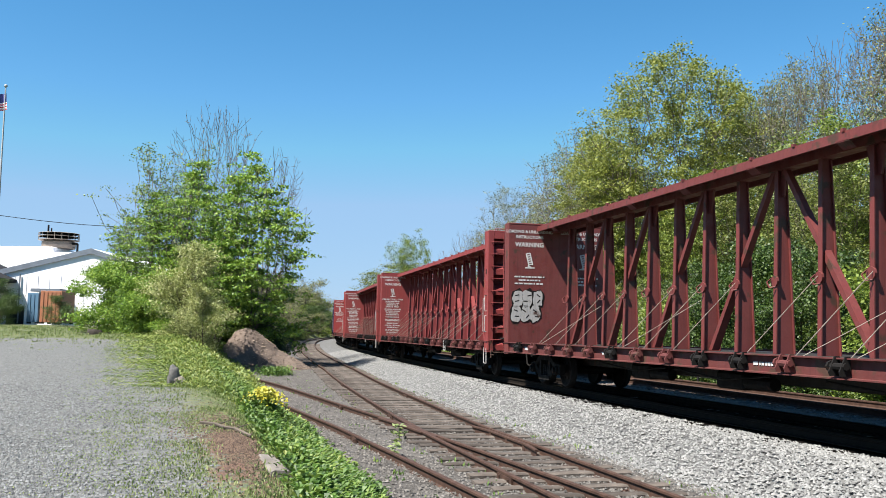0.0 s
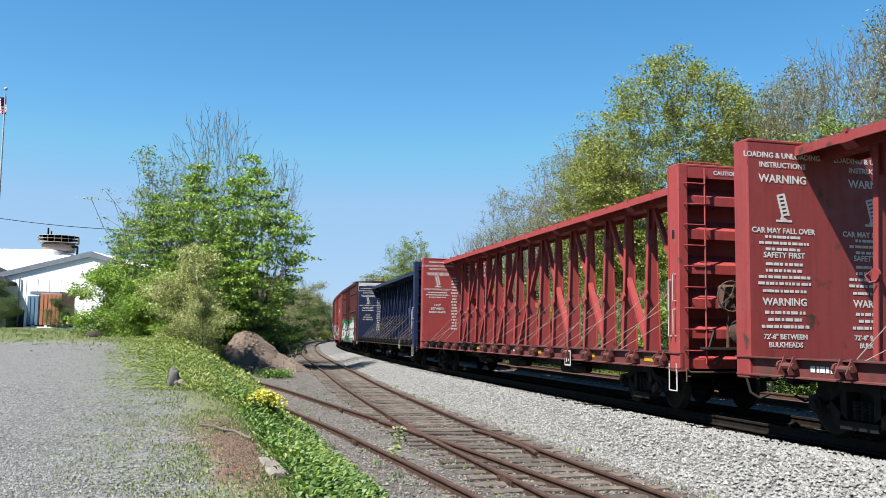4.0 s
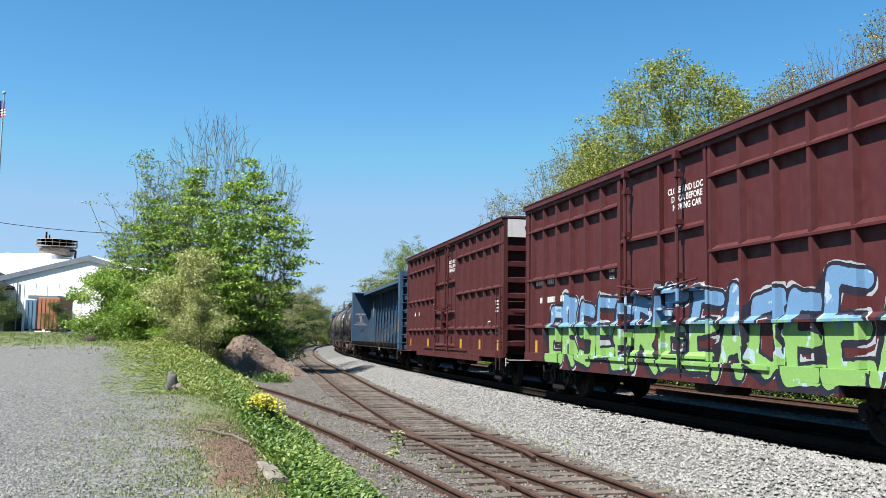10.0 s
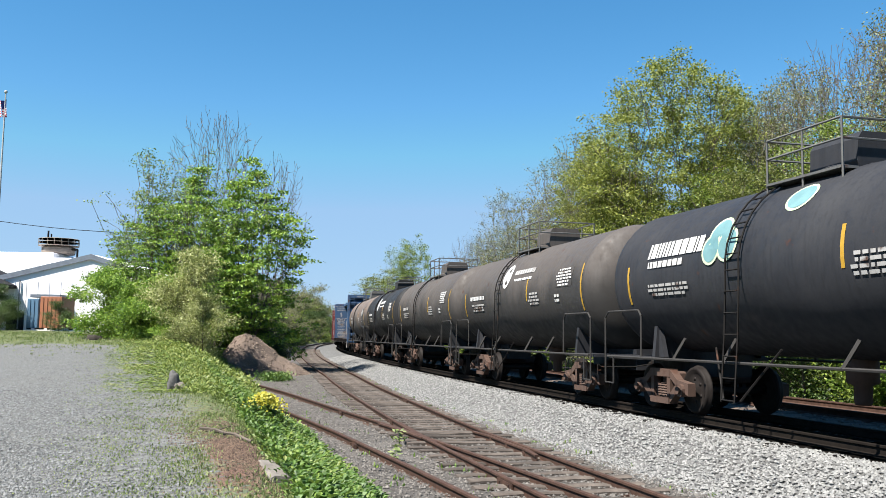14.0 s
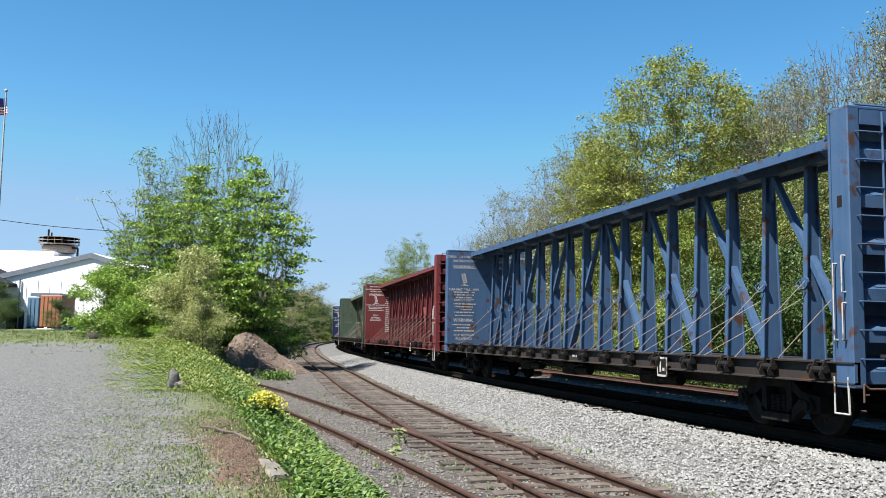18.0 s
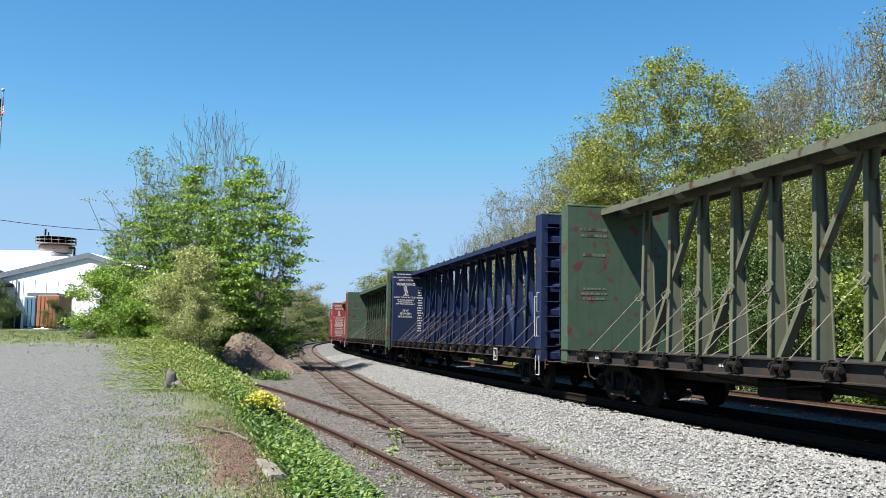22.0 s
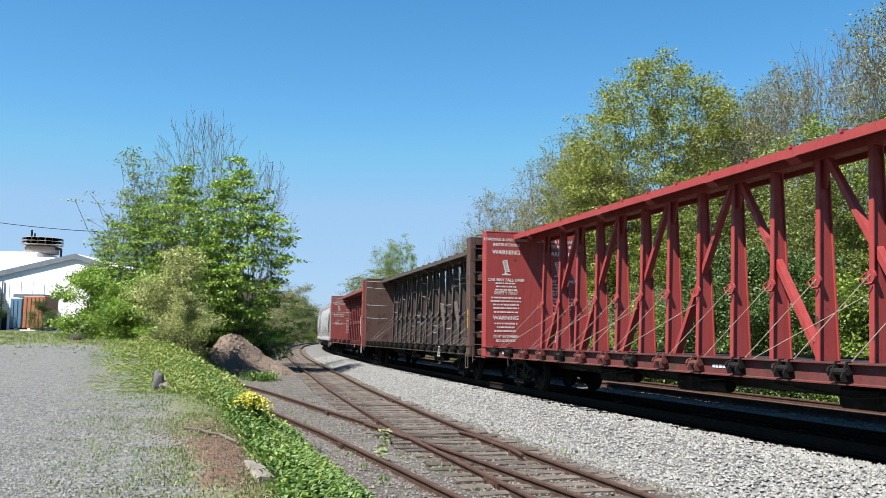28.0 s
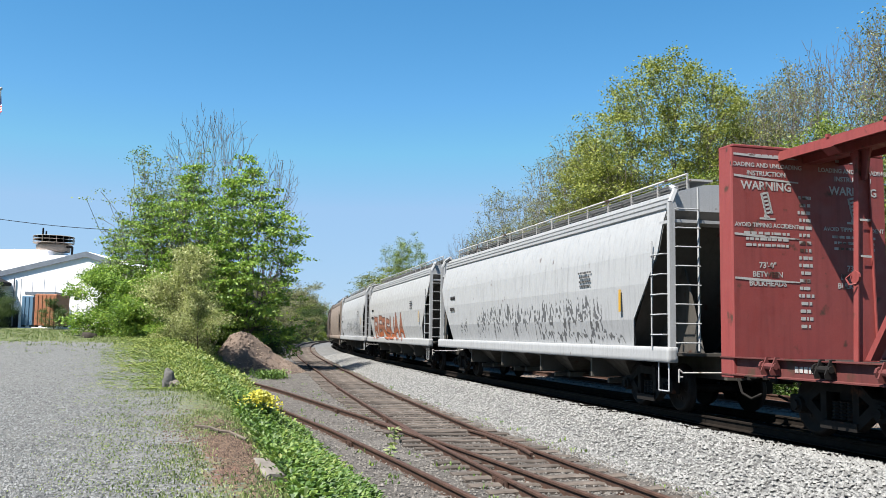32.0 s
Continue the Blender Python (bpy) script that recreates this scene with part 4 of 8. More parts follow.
# dirt pile, rocks and timber
def lump(radius, seed, squash=0.7, rough=0.35, rings=10, sides=16):
    sh = Shape()
    vs, fs = [], []
    for i in range(rings + 1):
        a = math.pi * i / rings
        for j in range(sides):
            b = 2 * math.pi * j / sides
            d = Vector((math.sin(a) * math.cos(b), math.sin(a) * math.sin(b), math.cos(a)))
            k = radius * (1 + rough * noise.noise(d * 1.6 + Vector((seed, 0, 0))) + 0.4 * rough * noise.noise(d * 4 + Vector((0, seed, 0))))
            vs.append((d.x * k, d.y * k, d.z * k * squash))
    for i in range(rings):
        for j in range(sides):
            fs.append((i * sides + j, i * sides + (j + 1) % sides, (i + 1) * sides + (j + 1) % sides, (i + 1) * sides + j))
    return sh.add(vs, fs)


def pile_height(x, y):
    dx, dy = x + 9.6, y - 47.0
    a = max(0.0, 1 - math.hypot((dx + 0.55) / 1.7, dy / 2.2)) ** 1.15
    b = max(0.0, 1 - math.hypot((dx - 0.9) / 2.2, (dy - 0.4) / 2.2))
    return min(1.95, 2.9 * a) * 0.5 + 1.1 * a + 1.25 * b * (1 - 0.6 * a) + 0.10 * noise.noise((x * 1.7, y * 1.7, 2)) * (1 if a + b > 0 else 0)


def build_pile():
    n = 56
    verts, faces = [], []
    for j in range(n + 1):
        for i in range(n + 1):
            x, y = -9.6 - 2.9 + 6.4 * i / n, 47 - 3.0 + 6.0 * j / n
            h = pile_height(x, y)
            s, q = line_coords(x, y)
            verts.append((x, y, min(ground_z(x, y), siding_z(s) + 0.1) + (h if h > 0.02 else -0.3)))
    for j in range(n):
        for i in range(n):
            a = j * (n + 1) + i
            faces.append((a, a + 1, a + n + 2, a + n + 1))
    pile = thing("dirt_pile", "brown heap of soil and rubble beside the siding", "dirt pile")
    part("soil_mound", mesh_from("heap", verts, faces, M_PILE, True), pile)
    rnd = random.Random(8)
    rv, rf = [], []
    for _ in range(4200):
        x, y = -9.6 + rnd.uniform(-2.2, 3.0), 47 + rnd.uniform(-2.6, 1.6)
        h = pile_height(x, y)
        if h < 0.04:
            continue
        s, q = line_coords(x, y)
        k = len(rv)
        rv += rock_verts(rnd, (x, y, min(ground_z(x, y), siding_z(s) + 0.1) + h), skewed(rnd, 0.015, 0.075, 2.0))
        rf += [(k + i, k + j, k + l) for i, j, l in ROCK_FACES]
    ob = part("rubble", mesh_from("rubble", rv, rf, M_RUBBLE), pile)
    ob["kind"] = "stuff"


build_pile()
bx, by = -5.62, 19.2
post = thing("tree_stump", "grey weathered stump standing in the bank grass", "stump", m=pose(bx, by, ground_z(bx, by)))
part("wood", lump(0.13, 9.0, 1.8, 0.5).mesh("wood", M_ROCK, True), post, pose(0, 0, 0.17))
part("root", lump(0.12, 7.0, 0.8, 0.9).mesh("root", M_OLDWOOD, True), post, pose(0.14, -0.05, 0.05))
bld = thing("boulder", "dark brown boulder at the far edge of the lot", "rock", m=pose(-17.6, 46.0, ground_z(-17.6, 46.0)), me=lump(0.42, 2.0, 0.7, 0.4).mesh("boulder", M_DARKROCK, True))
plank = thing("old_tie", "grey broken railway tie lying in the weeds", "timber", m=at_line(10.1, 9.22, ground_z(*on_line(10.1, 9.22)) + 0.05, 4) @ pose(0, 0, 0, 4, 0, 90), me=tie_shape(301, 0.62).mesh("old_tie", M_OLDWOOD))
for s, q, ln, tn, sd in ((13.2, 7.66, 2.35, 1.5, 302), (33, 8.5, 0.6, 40, 304)):
    thing("old_timber", "grey weathered timber half buried at the foot of the bank", "timber", "timbers by the spur", at_line(s, q, siding_z(s) - 0.15, tn) @ pose(0, 0, 0, 0, 0, 90), tie_shape(sd, ln).mesh("old_timber", M_OLDWOOD))

stick = thing("fallen_branch", "dark bare branch lying on the bare soil", "branch")
rr = random.Random(5)
pts = []
for i in range(7):
    x, y = -3.42 + 0.90 * i / 6, 13.06 - 0.80 * i / 6 + rr.uniform(-0.05, 0.05)
    pts.append(Vector((x, y, ground_z(x, y) + 0.03 + rr.uniform(0, 0.02))))
part("bough", Shape().path(pts, 0.022, 6).mesh("bough", M_BARK), stick)
for k in (2, 4):
    part("twig", Shape().tube(pts[k], pts[k] + Vector((0.16, 0.12, 0.05)), 0.011, 0.006, 5).mesh("twig", M_BARK), stick)


# trees
def grow(seed, height, spread, trunk_r, levels=4, start=0.25, lean=(0, 0), up=0.35, kids=(5, 8), crook=0.25, reach=(0.32, 0.46), taper=0.55):
    """Limbs as (p, q, r0, r1, level) and the twig tips."""
    rnd = random.Random(seed)
    limbs, tips = [], []

    def limb(p, d, length, r, level):
        steps_n = 4 if level < levels else 2
        pts, cur, dd = [p], p.copy(), d.copy()
        for i in range(steps_n):
            dd = (dd + Vector((rnd.uniform(-1, 1), rnd.uniform(-1, 1), rnd.uniform(-0.6, 1) * 0.8)) * crook * 0.5 + Vector((0, 0, up * 0.18))).normalized()
            nxt = cur + dd * (length / steps_n)
            f0, f1 = 1 - 0.75 * i / steps_n, 1 - 0.75 * (i + 1) / steps_n
            limbs.append((cur.copy(), nxt.copy(), r * f0, r * f1, level))
            cur = nxt
            pts.append(cur.copy())
        if level >= levels:
            tips.append((cur.copy(), dd.copy()))
            tips.append((pts[len(pts) // 2].copy(), dd.copy()))
            return
        n = rnd.randint(*kids) if level else rnd.randint(kids[0] + 4, kids[1] + 5)
        for k in range(n):
            t = start + (1 - start) * (k + rnd.random()) / n if level == 0 else 0.3 + 0.7 * (k + rnd.random()) / n
            idx = min(steps_n - 1, int(t * steps_n))
            base = pts[idx].lerp(pts[idx + 1], t * steps_n - idx)
            a = rnd.uniform(0, 2 * math.pi)
            out = Vector((math.cos(a), math.sin(a), 0))
            if level == 0:
                nd = (out * spread + Vector((0, 0, rnd.uniform(0.25, 0.9) + up * t))).normalized()
                ln = height * rnd.uniform(*reach) * (1.15 - taper * t)
            else:
                nd = (d * 0.75 + (out + Vector((0, 0, rnd.uniform(-0.35, 0.6)))) * 0.75).normalized()
                ln = length * rnd.uniform(0.45, 0.68)
            limb(base, nd, ln, r * (0.5 if level == 0 else 0.55) * (1 - 0.5 * t), level + 1)

    limb(Vector((0, 0, -0.3)), Vector((lean[0], lean[1], 1)).normalized(), height * 0.92, trunk_r, 0)
    return limbs, tips


def limb_mesh(name, limbs, material, min_r=0.0, sides=(7, 5, 4, 3, 3, 3), thin=0.008):
    sh = Shape()
    for p, q, r0, r1, level in limbs:
        if r0 >= min_r:
            sh.tube(p, q, max(r0, thin), max(r1, thin * 0.8), sides[min(level, 5)], caps=False)
    return sh.mesh(name, material, True, fix=False)


def leaves_mesh(name, tips, material, per, size, reach, seed, inner=0.0, flat=0.45):
    rnd = random.Random(seed)
    verts, faces = [], []
    for p, d in tips:
        if inner and rnd.random() < inner:
            continue
        for _ in range(per):
            c = (p[0] + rnd.gauss(0, reach), p[1] + rnd.gauss(0, reach), p[2] + rnd.gauss(0, reach * flat))
            a1, uz = rnd.uniform(0, 6.283), rnd.uniform(-0.8, 0.8)
            h = math.sqrt(1 - uz * uz)
            ux, uy = math.cos(a1) * h, math.sin(a1) * h
            b1 = rnd.uniform(0, 6.283)
            cb, sb = math.cos(b1), math.sin(b1)
            wx, wy, wz = -math.sin(a1) * cb - math.cos(a1) * uz * sb, math.cos(a1) * cb - math.sin(a1) * uz * sb, h * sb
            a = size * rnd.uniform(0.6, 1.3)
            b = a * rnd.uniform(0.45, 0.7)
            k = len(verts)
            verts += [(c[0] - ux * a, c[1] - uy * a, c[2] - uz * a), (c[0] + wx * b, c[1] + wy * b, c[2] + wz * b), (c[0] + ux * a, c[1] + uy * a, c[2] + uz * a), (c[0] - wx * b, c[1] - wy * b, c[2] - wz * b)]
            faces.append((k, k + 1, k + 2, k + 3))
    return mesh_from(name, verts, faces, material)


def tree_kind(name, seed, height, spread, trunk_r, leaf, per, size, reach, label, bark=M_BARK, levels=3, bare=0.0, thin=0.008, limb_reach=(0.32, 0.46), twig_level=3, skirt=None, **kw):
    limbs, tips = grow(seed, height, spread, trunk_r, levels, reach=limb_reach, **kw)
    if skirt:
        count, wide, high = skirt
        rnd = random.Random(seed + 5)
        for _ in range(count):
            a, f, z = rnd.uniform(0, 6.283), rnd.random() ** 0.5, rnd.random()
            tips.append((Vector((math.cos(a) * wide * f, math.sin(a) * wide * f, 0.1 + high * z * (1 - 0.6 * f))), Vector((0, 0, 1))))
    trunk_me = limb_mesh("trunk", [l for l in limbs if l[4] < 1], bark, thin=thin)
    branch_me = limb_mesh("branchwork", [l for l in limbs if 1 <= l[4] <= twig_level], bark, thin=thin)
    crown_me = leaves_mesh("crown", tips, leaf, per, size, reach, seed + 2, inner=bare) if per else None
    return {"name": name, "label": label, "trunk": trunk_me, "branches": branch_me, "crown": crown_me, "height": height}


def plant(kind, x, y, scale=1.0, turn=0.0, label="", group="", z=None, sz=None, wide=None):
    z = ground_z(x, y) if z is None else z
    root = thing(kind["name"], label or kind["label"], "bush" if "bush" in kind["name"] or "shrub" in kind["name"] else "tree", group)
    w = wide or scale
    root.matrix_basis = Matrix.LocRotScale((x, y, z - 0.05), Euler((0, 0, radians(turn))), (w, w, sz or scale))
    part("trunk", kind["trunk"], root)
    part("branchwork", kind["branches"], root)["kind"] = "stuff"
    if kind["crown"]:
        part("crown", kind["crown"], root)
    return root


def crown_tree(seed, height, width, trunk_r, count, outline, clear=0.15, lumps=0.3, shell=0.45, twist=0.14, layers=0.0):
    """A tree whose limbs divide until they reach twig ends spread through a crown; outline gives the crown's share of its half width, foot to top."""
    rnd = random.Random(seed)
    limbs, tips, ends = [], [], []
    while len(ends) < count:
        f, a = rnd.random(), rnd.uniform(0, 6.283)
        w = outline(f)
        if rnd.random() > w + 0.15:
            continue
        d = Vector((math.cos(a), math.sin(a), 2.2 * f))
        r = width * w * (1 + lumps * noise.noise(d * 1.7 + Vector((seed, 0, 0))) + 0.5 * lumps * noise.noise(d * 4 + Vector((0, seed, 0)))) * rnd.random() ** shell
        up = 1 + 0.35 * lumps * noise.noise((math.cos(a) * 1.5, math.sin(a) * 1.5, seed + 7.0))
        z = height * (clear + (1 - clear) * f * up)
        if layers:
            z = layers * round(z / layers + 0.6 * math.sin(2 * a)) - layers * 0.6 * math.sin(2 * a) + rnd.gauss(0, 0.08)
        ends.append(Vector((r * math.cos(a), r * math.sin(a), z)))

    def link(p, q, r0, r1, level):
        k = (q - p).length
        m = p.lerp(q, 0.5) + Vector((rnd.uniform(-1, 1), rnd.uniform(-1, 1), rnd.uniform(-0.8, 0.4))) * (twist * k)
        limbs.append((p, m, r0, (r0 + r1) / 2, level))
        limbs.append((m, q, (r0 + r1) / 2, r1, level))

    def divide(p, pts, r, level):
        if len(pts) == 1:
            link(p, pts[0], r, r * 0.5, level)
            tips.append((pts[0], pts[0] - p))
            return
        k = min(len(pts), 2 if len(pts) < 9 else 3 if len(pts) < 120 else 4)
        mids = rnd.sample(pts, k)
        for _ in range(3):
            heaps = [[] for _ in range(k)]
            dirs = [(c - p).normalized() for c in mids]
            for e in pts:
                v = (e - p).normalized()
                if level < 3:
                    near = max(range(k), key=lambda i: dirs[i].dot(v))
                else:
                    near = min(range(k), key=lambda i: (mids[i] - e).length_squared)
                heaps[near].append(e)
            mids = [sum(h, Vector()) / len(h) if h else c for h, c in zip(heaps, mids)]
        for h, c in zip(heaps, mids):
            if h:
                r1 = r * (len(h) / len(pts)) ** 0.42
                q = p + (c - p) * (rnd.uniform(0.34, 0.5) if len(h) > 3 else rnd.uniform(0.5, 0.75))
                if len(h) == 1:
                    divide(p, h, r1, level + 1)
                else:
                    link(p, q, r1, r1 * 0.8, level)
                    if len(h) < 4:
                        tips.append((q, c - p))
                    divide(q, h, r1 * 0.8, level + 1)

    fork_at = Vector((rnd.uniform(-0.2, 0.2), rnd.uniform(-0.2, 0.2), height * clear * 0.8))
    link(Vector((0, 0, -0.3)), fork_at, trunk_r, trunk_r * 0.85, 0)
    divide(fork_at, ends, trunk_r * 0.85, 1)
    return limbs, tips


def dome(f):
    return max(0.0, 1 - ((f - 0.42) / 0.58) ** 2.6) ** 0.45 if f > 0.42 else 0.62 + 0.38 * f / 0.42


def fan(f):
    return 0.12 + 0.88 * (f / 0.62) ** 0.8 if f < 0.62 else math.sqrt(max(0.0, 1 - ((f - 0.62) / 0.42) ** 2))


def egg(f):
    return 0.75 + 0.83 * f if f < 0.3 else 0.12 + 0.88 * math.cos((f - 0.3) / 0.7 * math.pi / 2)


def tuft(f):
    return 0.35 + 0.65 * math.sin(min(1.0, f * 1.15) * math.pi) ** 0.7 if f < 0.87 else 0.35


def dressed(name, label, grown, leaf, per, size, reach, seed, bark=M_BARK, thin=0.01, bare=0.0, flat=0.45, twig_level=9, cut=None):
    """Trunk, branches and crown meshes for limbs already grown."""
    limbs, tips = grown
    if cut:
        tips = [tp for tp in tips if cut(tp[0])]
    return {"name": name, "label": label, "trunk": limb_mesh("trunk", [l for l in limbs if l[4] < 1], bark, thin=thin),
            "branches": limb_mesh("branchwork", [l for l in limbs if 1 <= l[4] <= twig_level], bark, thin=thin),
            "crown": leaves_mesh("crown", tips, leaf, per, size, reach, seed, inner=bare, flat=flat) if per else None}


T_BIG = dressed("tree", "tall rounded olive-green tree in young spring leaf", crown_tree(11, 20, 6.6, 0.36, 1300, dome, clear=0.10, lumps=0.4), M_LEAF_BIG, 44, 0.084, 0.33, 13, thin=0.022, twig_level=7)
T_OLIVE = dressed("tree", "olive-green broadleaf tree in young spring leaf", crown_tree(12, 17, 4.8, 0.26, 640, dome, clear=0.08, lumps=0.4), M_LEAF_Y, 40, 0.085, 0.33, 14, thin=0.02, twig_level=6)
T_LIME = dressed("tree", "lime-green broadleaf tree in fresh leaf", crown_tree(14, 15, 4.8, 0.22, 600, dome, clear=0.07, lumps=0.4), M_LEAF_L, 40, 0.085, 0.33, 16, thin=0.02, twig_level=6)
T_FILL = dressed("tree", "olive-green tree deep in the woods", crown_tree(15, 16, 4.6, 0.22, 330, dome, clear=0.06, lumps=0.4), M_LEAF_Y, 19, 0.15, 0.52, 17, thin=0.03, twig_level=4)
T_FILL2 = dressed("tree", "lime-green tree deep in the woods", crown_tree(16, 15, 4.6, 0.22, 330, dome, clear=0.06, lumps=0.4), M_LEAF_L, 19, 0.15, 0.52, 18, thin=0.03, twig_level=4)
T_FRESH = dressed("tree", "bright green tapering tree in fresh leaf, boughs level", crown_tree(23, 10.2, 3.2, 0.17, 460, egg, clear=0.10, lumps=0.5, layers=0.62), M_LEAF, 36, 0.08, 0.23, 25, thin=0.014, flat=0.25)
T_FRESH2 = dressed("tree", "bright green tapering tree in fresh leaf, boughs level", crown_tree(24, 9.6, 3.2, 0.15, 330, egg, clear=0.10, lumps=0.6, layers=0.62), M_LEAF, 30, 0.08, 0.23, 26, thin=0.014, flat=0.25)
T_GREY = dressed("tree", "thin grey-green tree just coming into leaf", crown_tree(27, 9.5, 2.6, 0.12, 260, tuft, clear=0.12, lumps=0.7), M_LEAF_G, 24, 0.058, 0.20, 29, bark=M_TWIG, thin=0.016)
T_BARE = dressed("bare_tree", "bare grey-brown tree without leaves", crown_tree(31, 16, 4.0, 0.19, 620, fan, clear=0.22, lumps=0.22, shell=0.55, twist=0.09), M_LEAF_B, 0, 0.1, 0.3, 33, bark=M_TWIG, thin=0.015)
T_HALF = dressed("tree", "bare-topped tree with a few young leaves low down", crown_tree(35, 16, 4.0, 0.19, 620, fan, clear=0.22, lumps=0.2, shell=0.55, twist=0.09), M_LEAF_G, 12, 0.06, 0.2, 36, bark=M_TWIG, thin=0.015, cut=lambda p: p.z < 11.6 + 1.3 * math.sin(p.x * 1.3))
T_BUD = dressed("tree", "slender tree with thin pale buds", crown_tree(47, 16, 3.7, 0.18, 620, lambda f: max(fan(f), 0.55 * (1 - f)), clear=0.10, lumps=0.3, shell=0.5), M_LEAF_B, 13, 0.066, 0.26, 49, bark=M_TWIG, thin=0.018)
T_BUSH = tree_kind("bush", 59, 4.6, 1.0, 0.06, M_LEAF_P, 11, 0.062, 0.20, "pale yellow-green blossoming bush by the lot", start=0.03, kids=(6, 8), limb_reach=(0.36, 0.52), twig_level=2, skirt=(150, 1.3, 1.6), up=0.55)
T_SHRUB = tree_kind("shrub", 67, 3.2, 1.3, 0.05, M_LEAF, 18, 0.06, 0.17, "leafy bright green shrub in fresh leaf", start=0.03, limb_reach=(0.36, 0.55), twig_level=2, skirt=(140, 1.5, 1.5), up=0.2)
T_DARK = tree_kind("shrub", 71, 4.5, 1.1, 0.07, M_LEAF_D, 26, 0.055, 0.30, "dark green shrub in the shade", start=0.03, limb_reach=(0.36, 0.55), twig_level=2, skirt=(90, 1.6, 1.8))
T_BROWNBUSH = tree_kind("bush", 73, 4.5, 0.9, 0.06, M_LEAF_B, 8, 0.06, 0.26, "grey-brown budding bush with thin twigs", bark=M_TWIG, start=0.03, limb_reach=(0.36, 0.52), thin=0.012)
T_HEDGE = tree_kind("shrub", 79, 3.0, 1.2, 0.05, M_LEAF_L, 18, 0.055, 0.26, "yellow-green undergrowth shrub in young leaf", start=0.03, limb_reach=(0.36, 0.55), twig_level=2, skirt=(60, 1.4, 1.2))

# the clump of trees beyond the lot
plant(T_FRESH, -10.8, 50, 1.0, 20, wide=1.15, sz=1.16)
plant(T_FRESH2, -13.8, 50.2, 1.0, 140)
plant(T_FRESH2, -12.0, 48.5, 0.60, 70)
plant(T_FRESH2, -16.4, 51.0, 0.82, 250)
plant(T_GREY, -16.6, 51.5, 1.08, 60)
plant(T_GREY, -18.2, 52.5, 0.70, 200)
plant(T_GREY, -15.0, 53, 0.95, 300)
plant(T_HALF, -14.3, 56, 0.90, 220, wide=0.86)
plant(T_BARE, -11.2, 56.5, 0.83, 320, wide=0.80)
plant(T_BUSH, -11.9, 43, 0.80, 0, sz=0.92)
plant(T_BUSH, -11.0, 42, 0.60, 130)
plant(T_BUSH, -12.9, 43.5, 0.6, 230)
for x, y, k, t in ((-17.8, 48.6, 1.12, 0), (-16.4, 47.6, 0.95, 90), (-15.2, 47, 0.95, 200), (-14.0, 46.4, 0.8, 40), (-13.0, 45.2, 0.7, 10), (-16.9, 50, 1.0, 60), (-10.6, 51.5, 0.6, 100)):
    plant(T_SHRUB, x, y, k, t)
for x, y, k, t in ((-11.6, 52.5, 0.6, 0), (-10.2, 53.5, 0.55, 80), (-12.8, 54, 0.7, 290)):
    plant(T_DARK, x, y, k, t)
# bushes that line the siding as it bends away
lr = random.Random(41)
for s, q, kind, k in ((58, 11.5, T_DARK, 0.75), (66, 11.6, T_BROWNBUSH, 1.0), (75, 11.2, T_SHRUB, 1.1), (82, 11.6, T_DARK, 1.1), (90, 10.6, T_BROWNBUSH, 1.1), (98, 11.0, T_BROWNBUSH, 1.3), (106, 10.4, T_DARK, 1.1), (116, 10.2, T_BROWNBUSH, 1.4), (126, 10.8, T_HEDGE, 1.6), (138, 10.4, T_BROWNBUSH, 1.6), (150, 11, T_HEDGE, 1.8), (165, 11, T_BROWNBUSH, 1.9), (182, 11, T_HEDGE, 2.0), (205, 12, T_BROWNBUSH, 2.2), (230, 13, T_HEDGE, 2.4), (86, 13.5, T_GREY, 0.75), (104, 14, T_BUD, 0.5), (122, 15, T_GREY, 0.9)):
    x, y = on_line(s, q)
    plant(kind, x, y, k, lr.uniform(0, 360))

for s, q, k in ((57, 10.2, 0.42), (62, 9.6, 0.4), (67, 9.2, 0.5), (72, 8.8, 0.5), (77, 8.6, 0.55)):
    x, y = on_line(s, q)
    plant(T_DARK if s % 2 else T_SHRUB, x, y, k, lr.uniform(0, 360), group="bushes along the siding")
for i, s in enumerate(range(84, 146, 7)):
    x, y = on_line(s, 7.3 + 0.4 * (i % 2))
    plant((T_DARK, T_BROWNBUSH, T_HEDGE)[i % 3], x, y, 0.45 + 0.03 * i, lr.uniform(0, 360), group="bushes along the siding")
for i, s in enumerate(range(128, 250, 9)):
    x, y = on_line(s, 7.0 + 0.8 * (i % 3))
    plant((T_BROWNBUSH, T_HEDGE, T_DARK)[i % 3], x, y, 0.75 + 0.05 * i, lr.uniform(0, 360), group="bushes along the siding")
for s, q, k in ((80, 8.4, 0.7), (87, 8.0, 0.8), (95, 8.2, 0.9), (103, 7.8, 0.9), (112, 7.8, 1.0), (122, 8.0, 1.1), (134, 8.2, 1.2)):
    x, y = on_line(s, q)
    plant(T_BROWNBUSH if s % 3 else T_HEDGE, x, y, k, lr.uniform(0, 360), group="bushes along the siding")

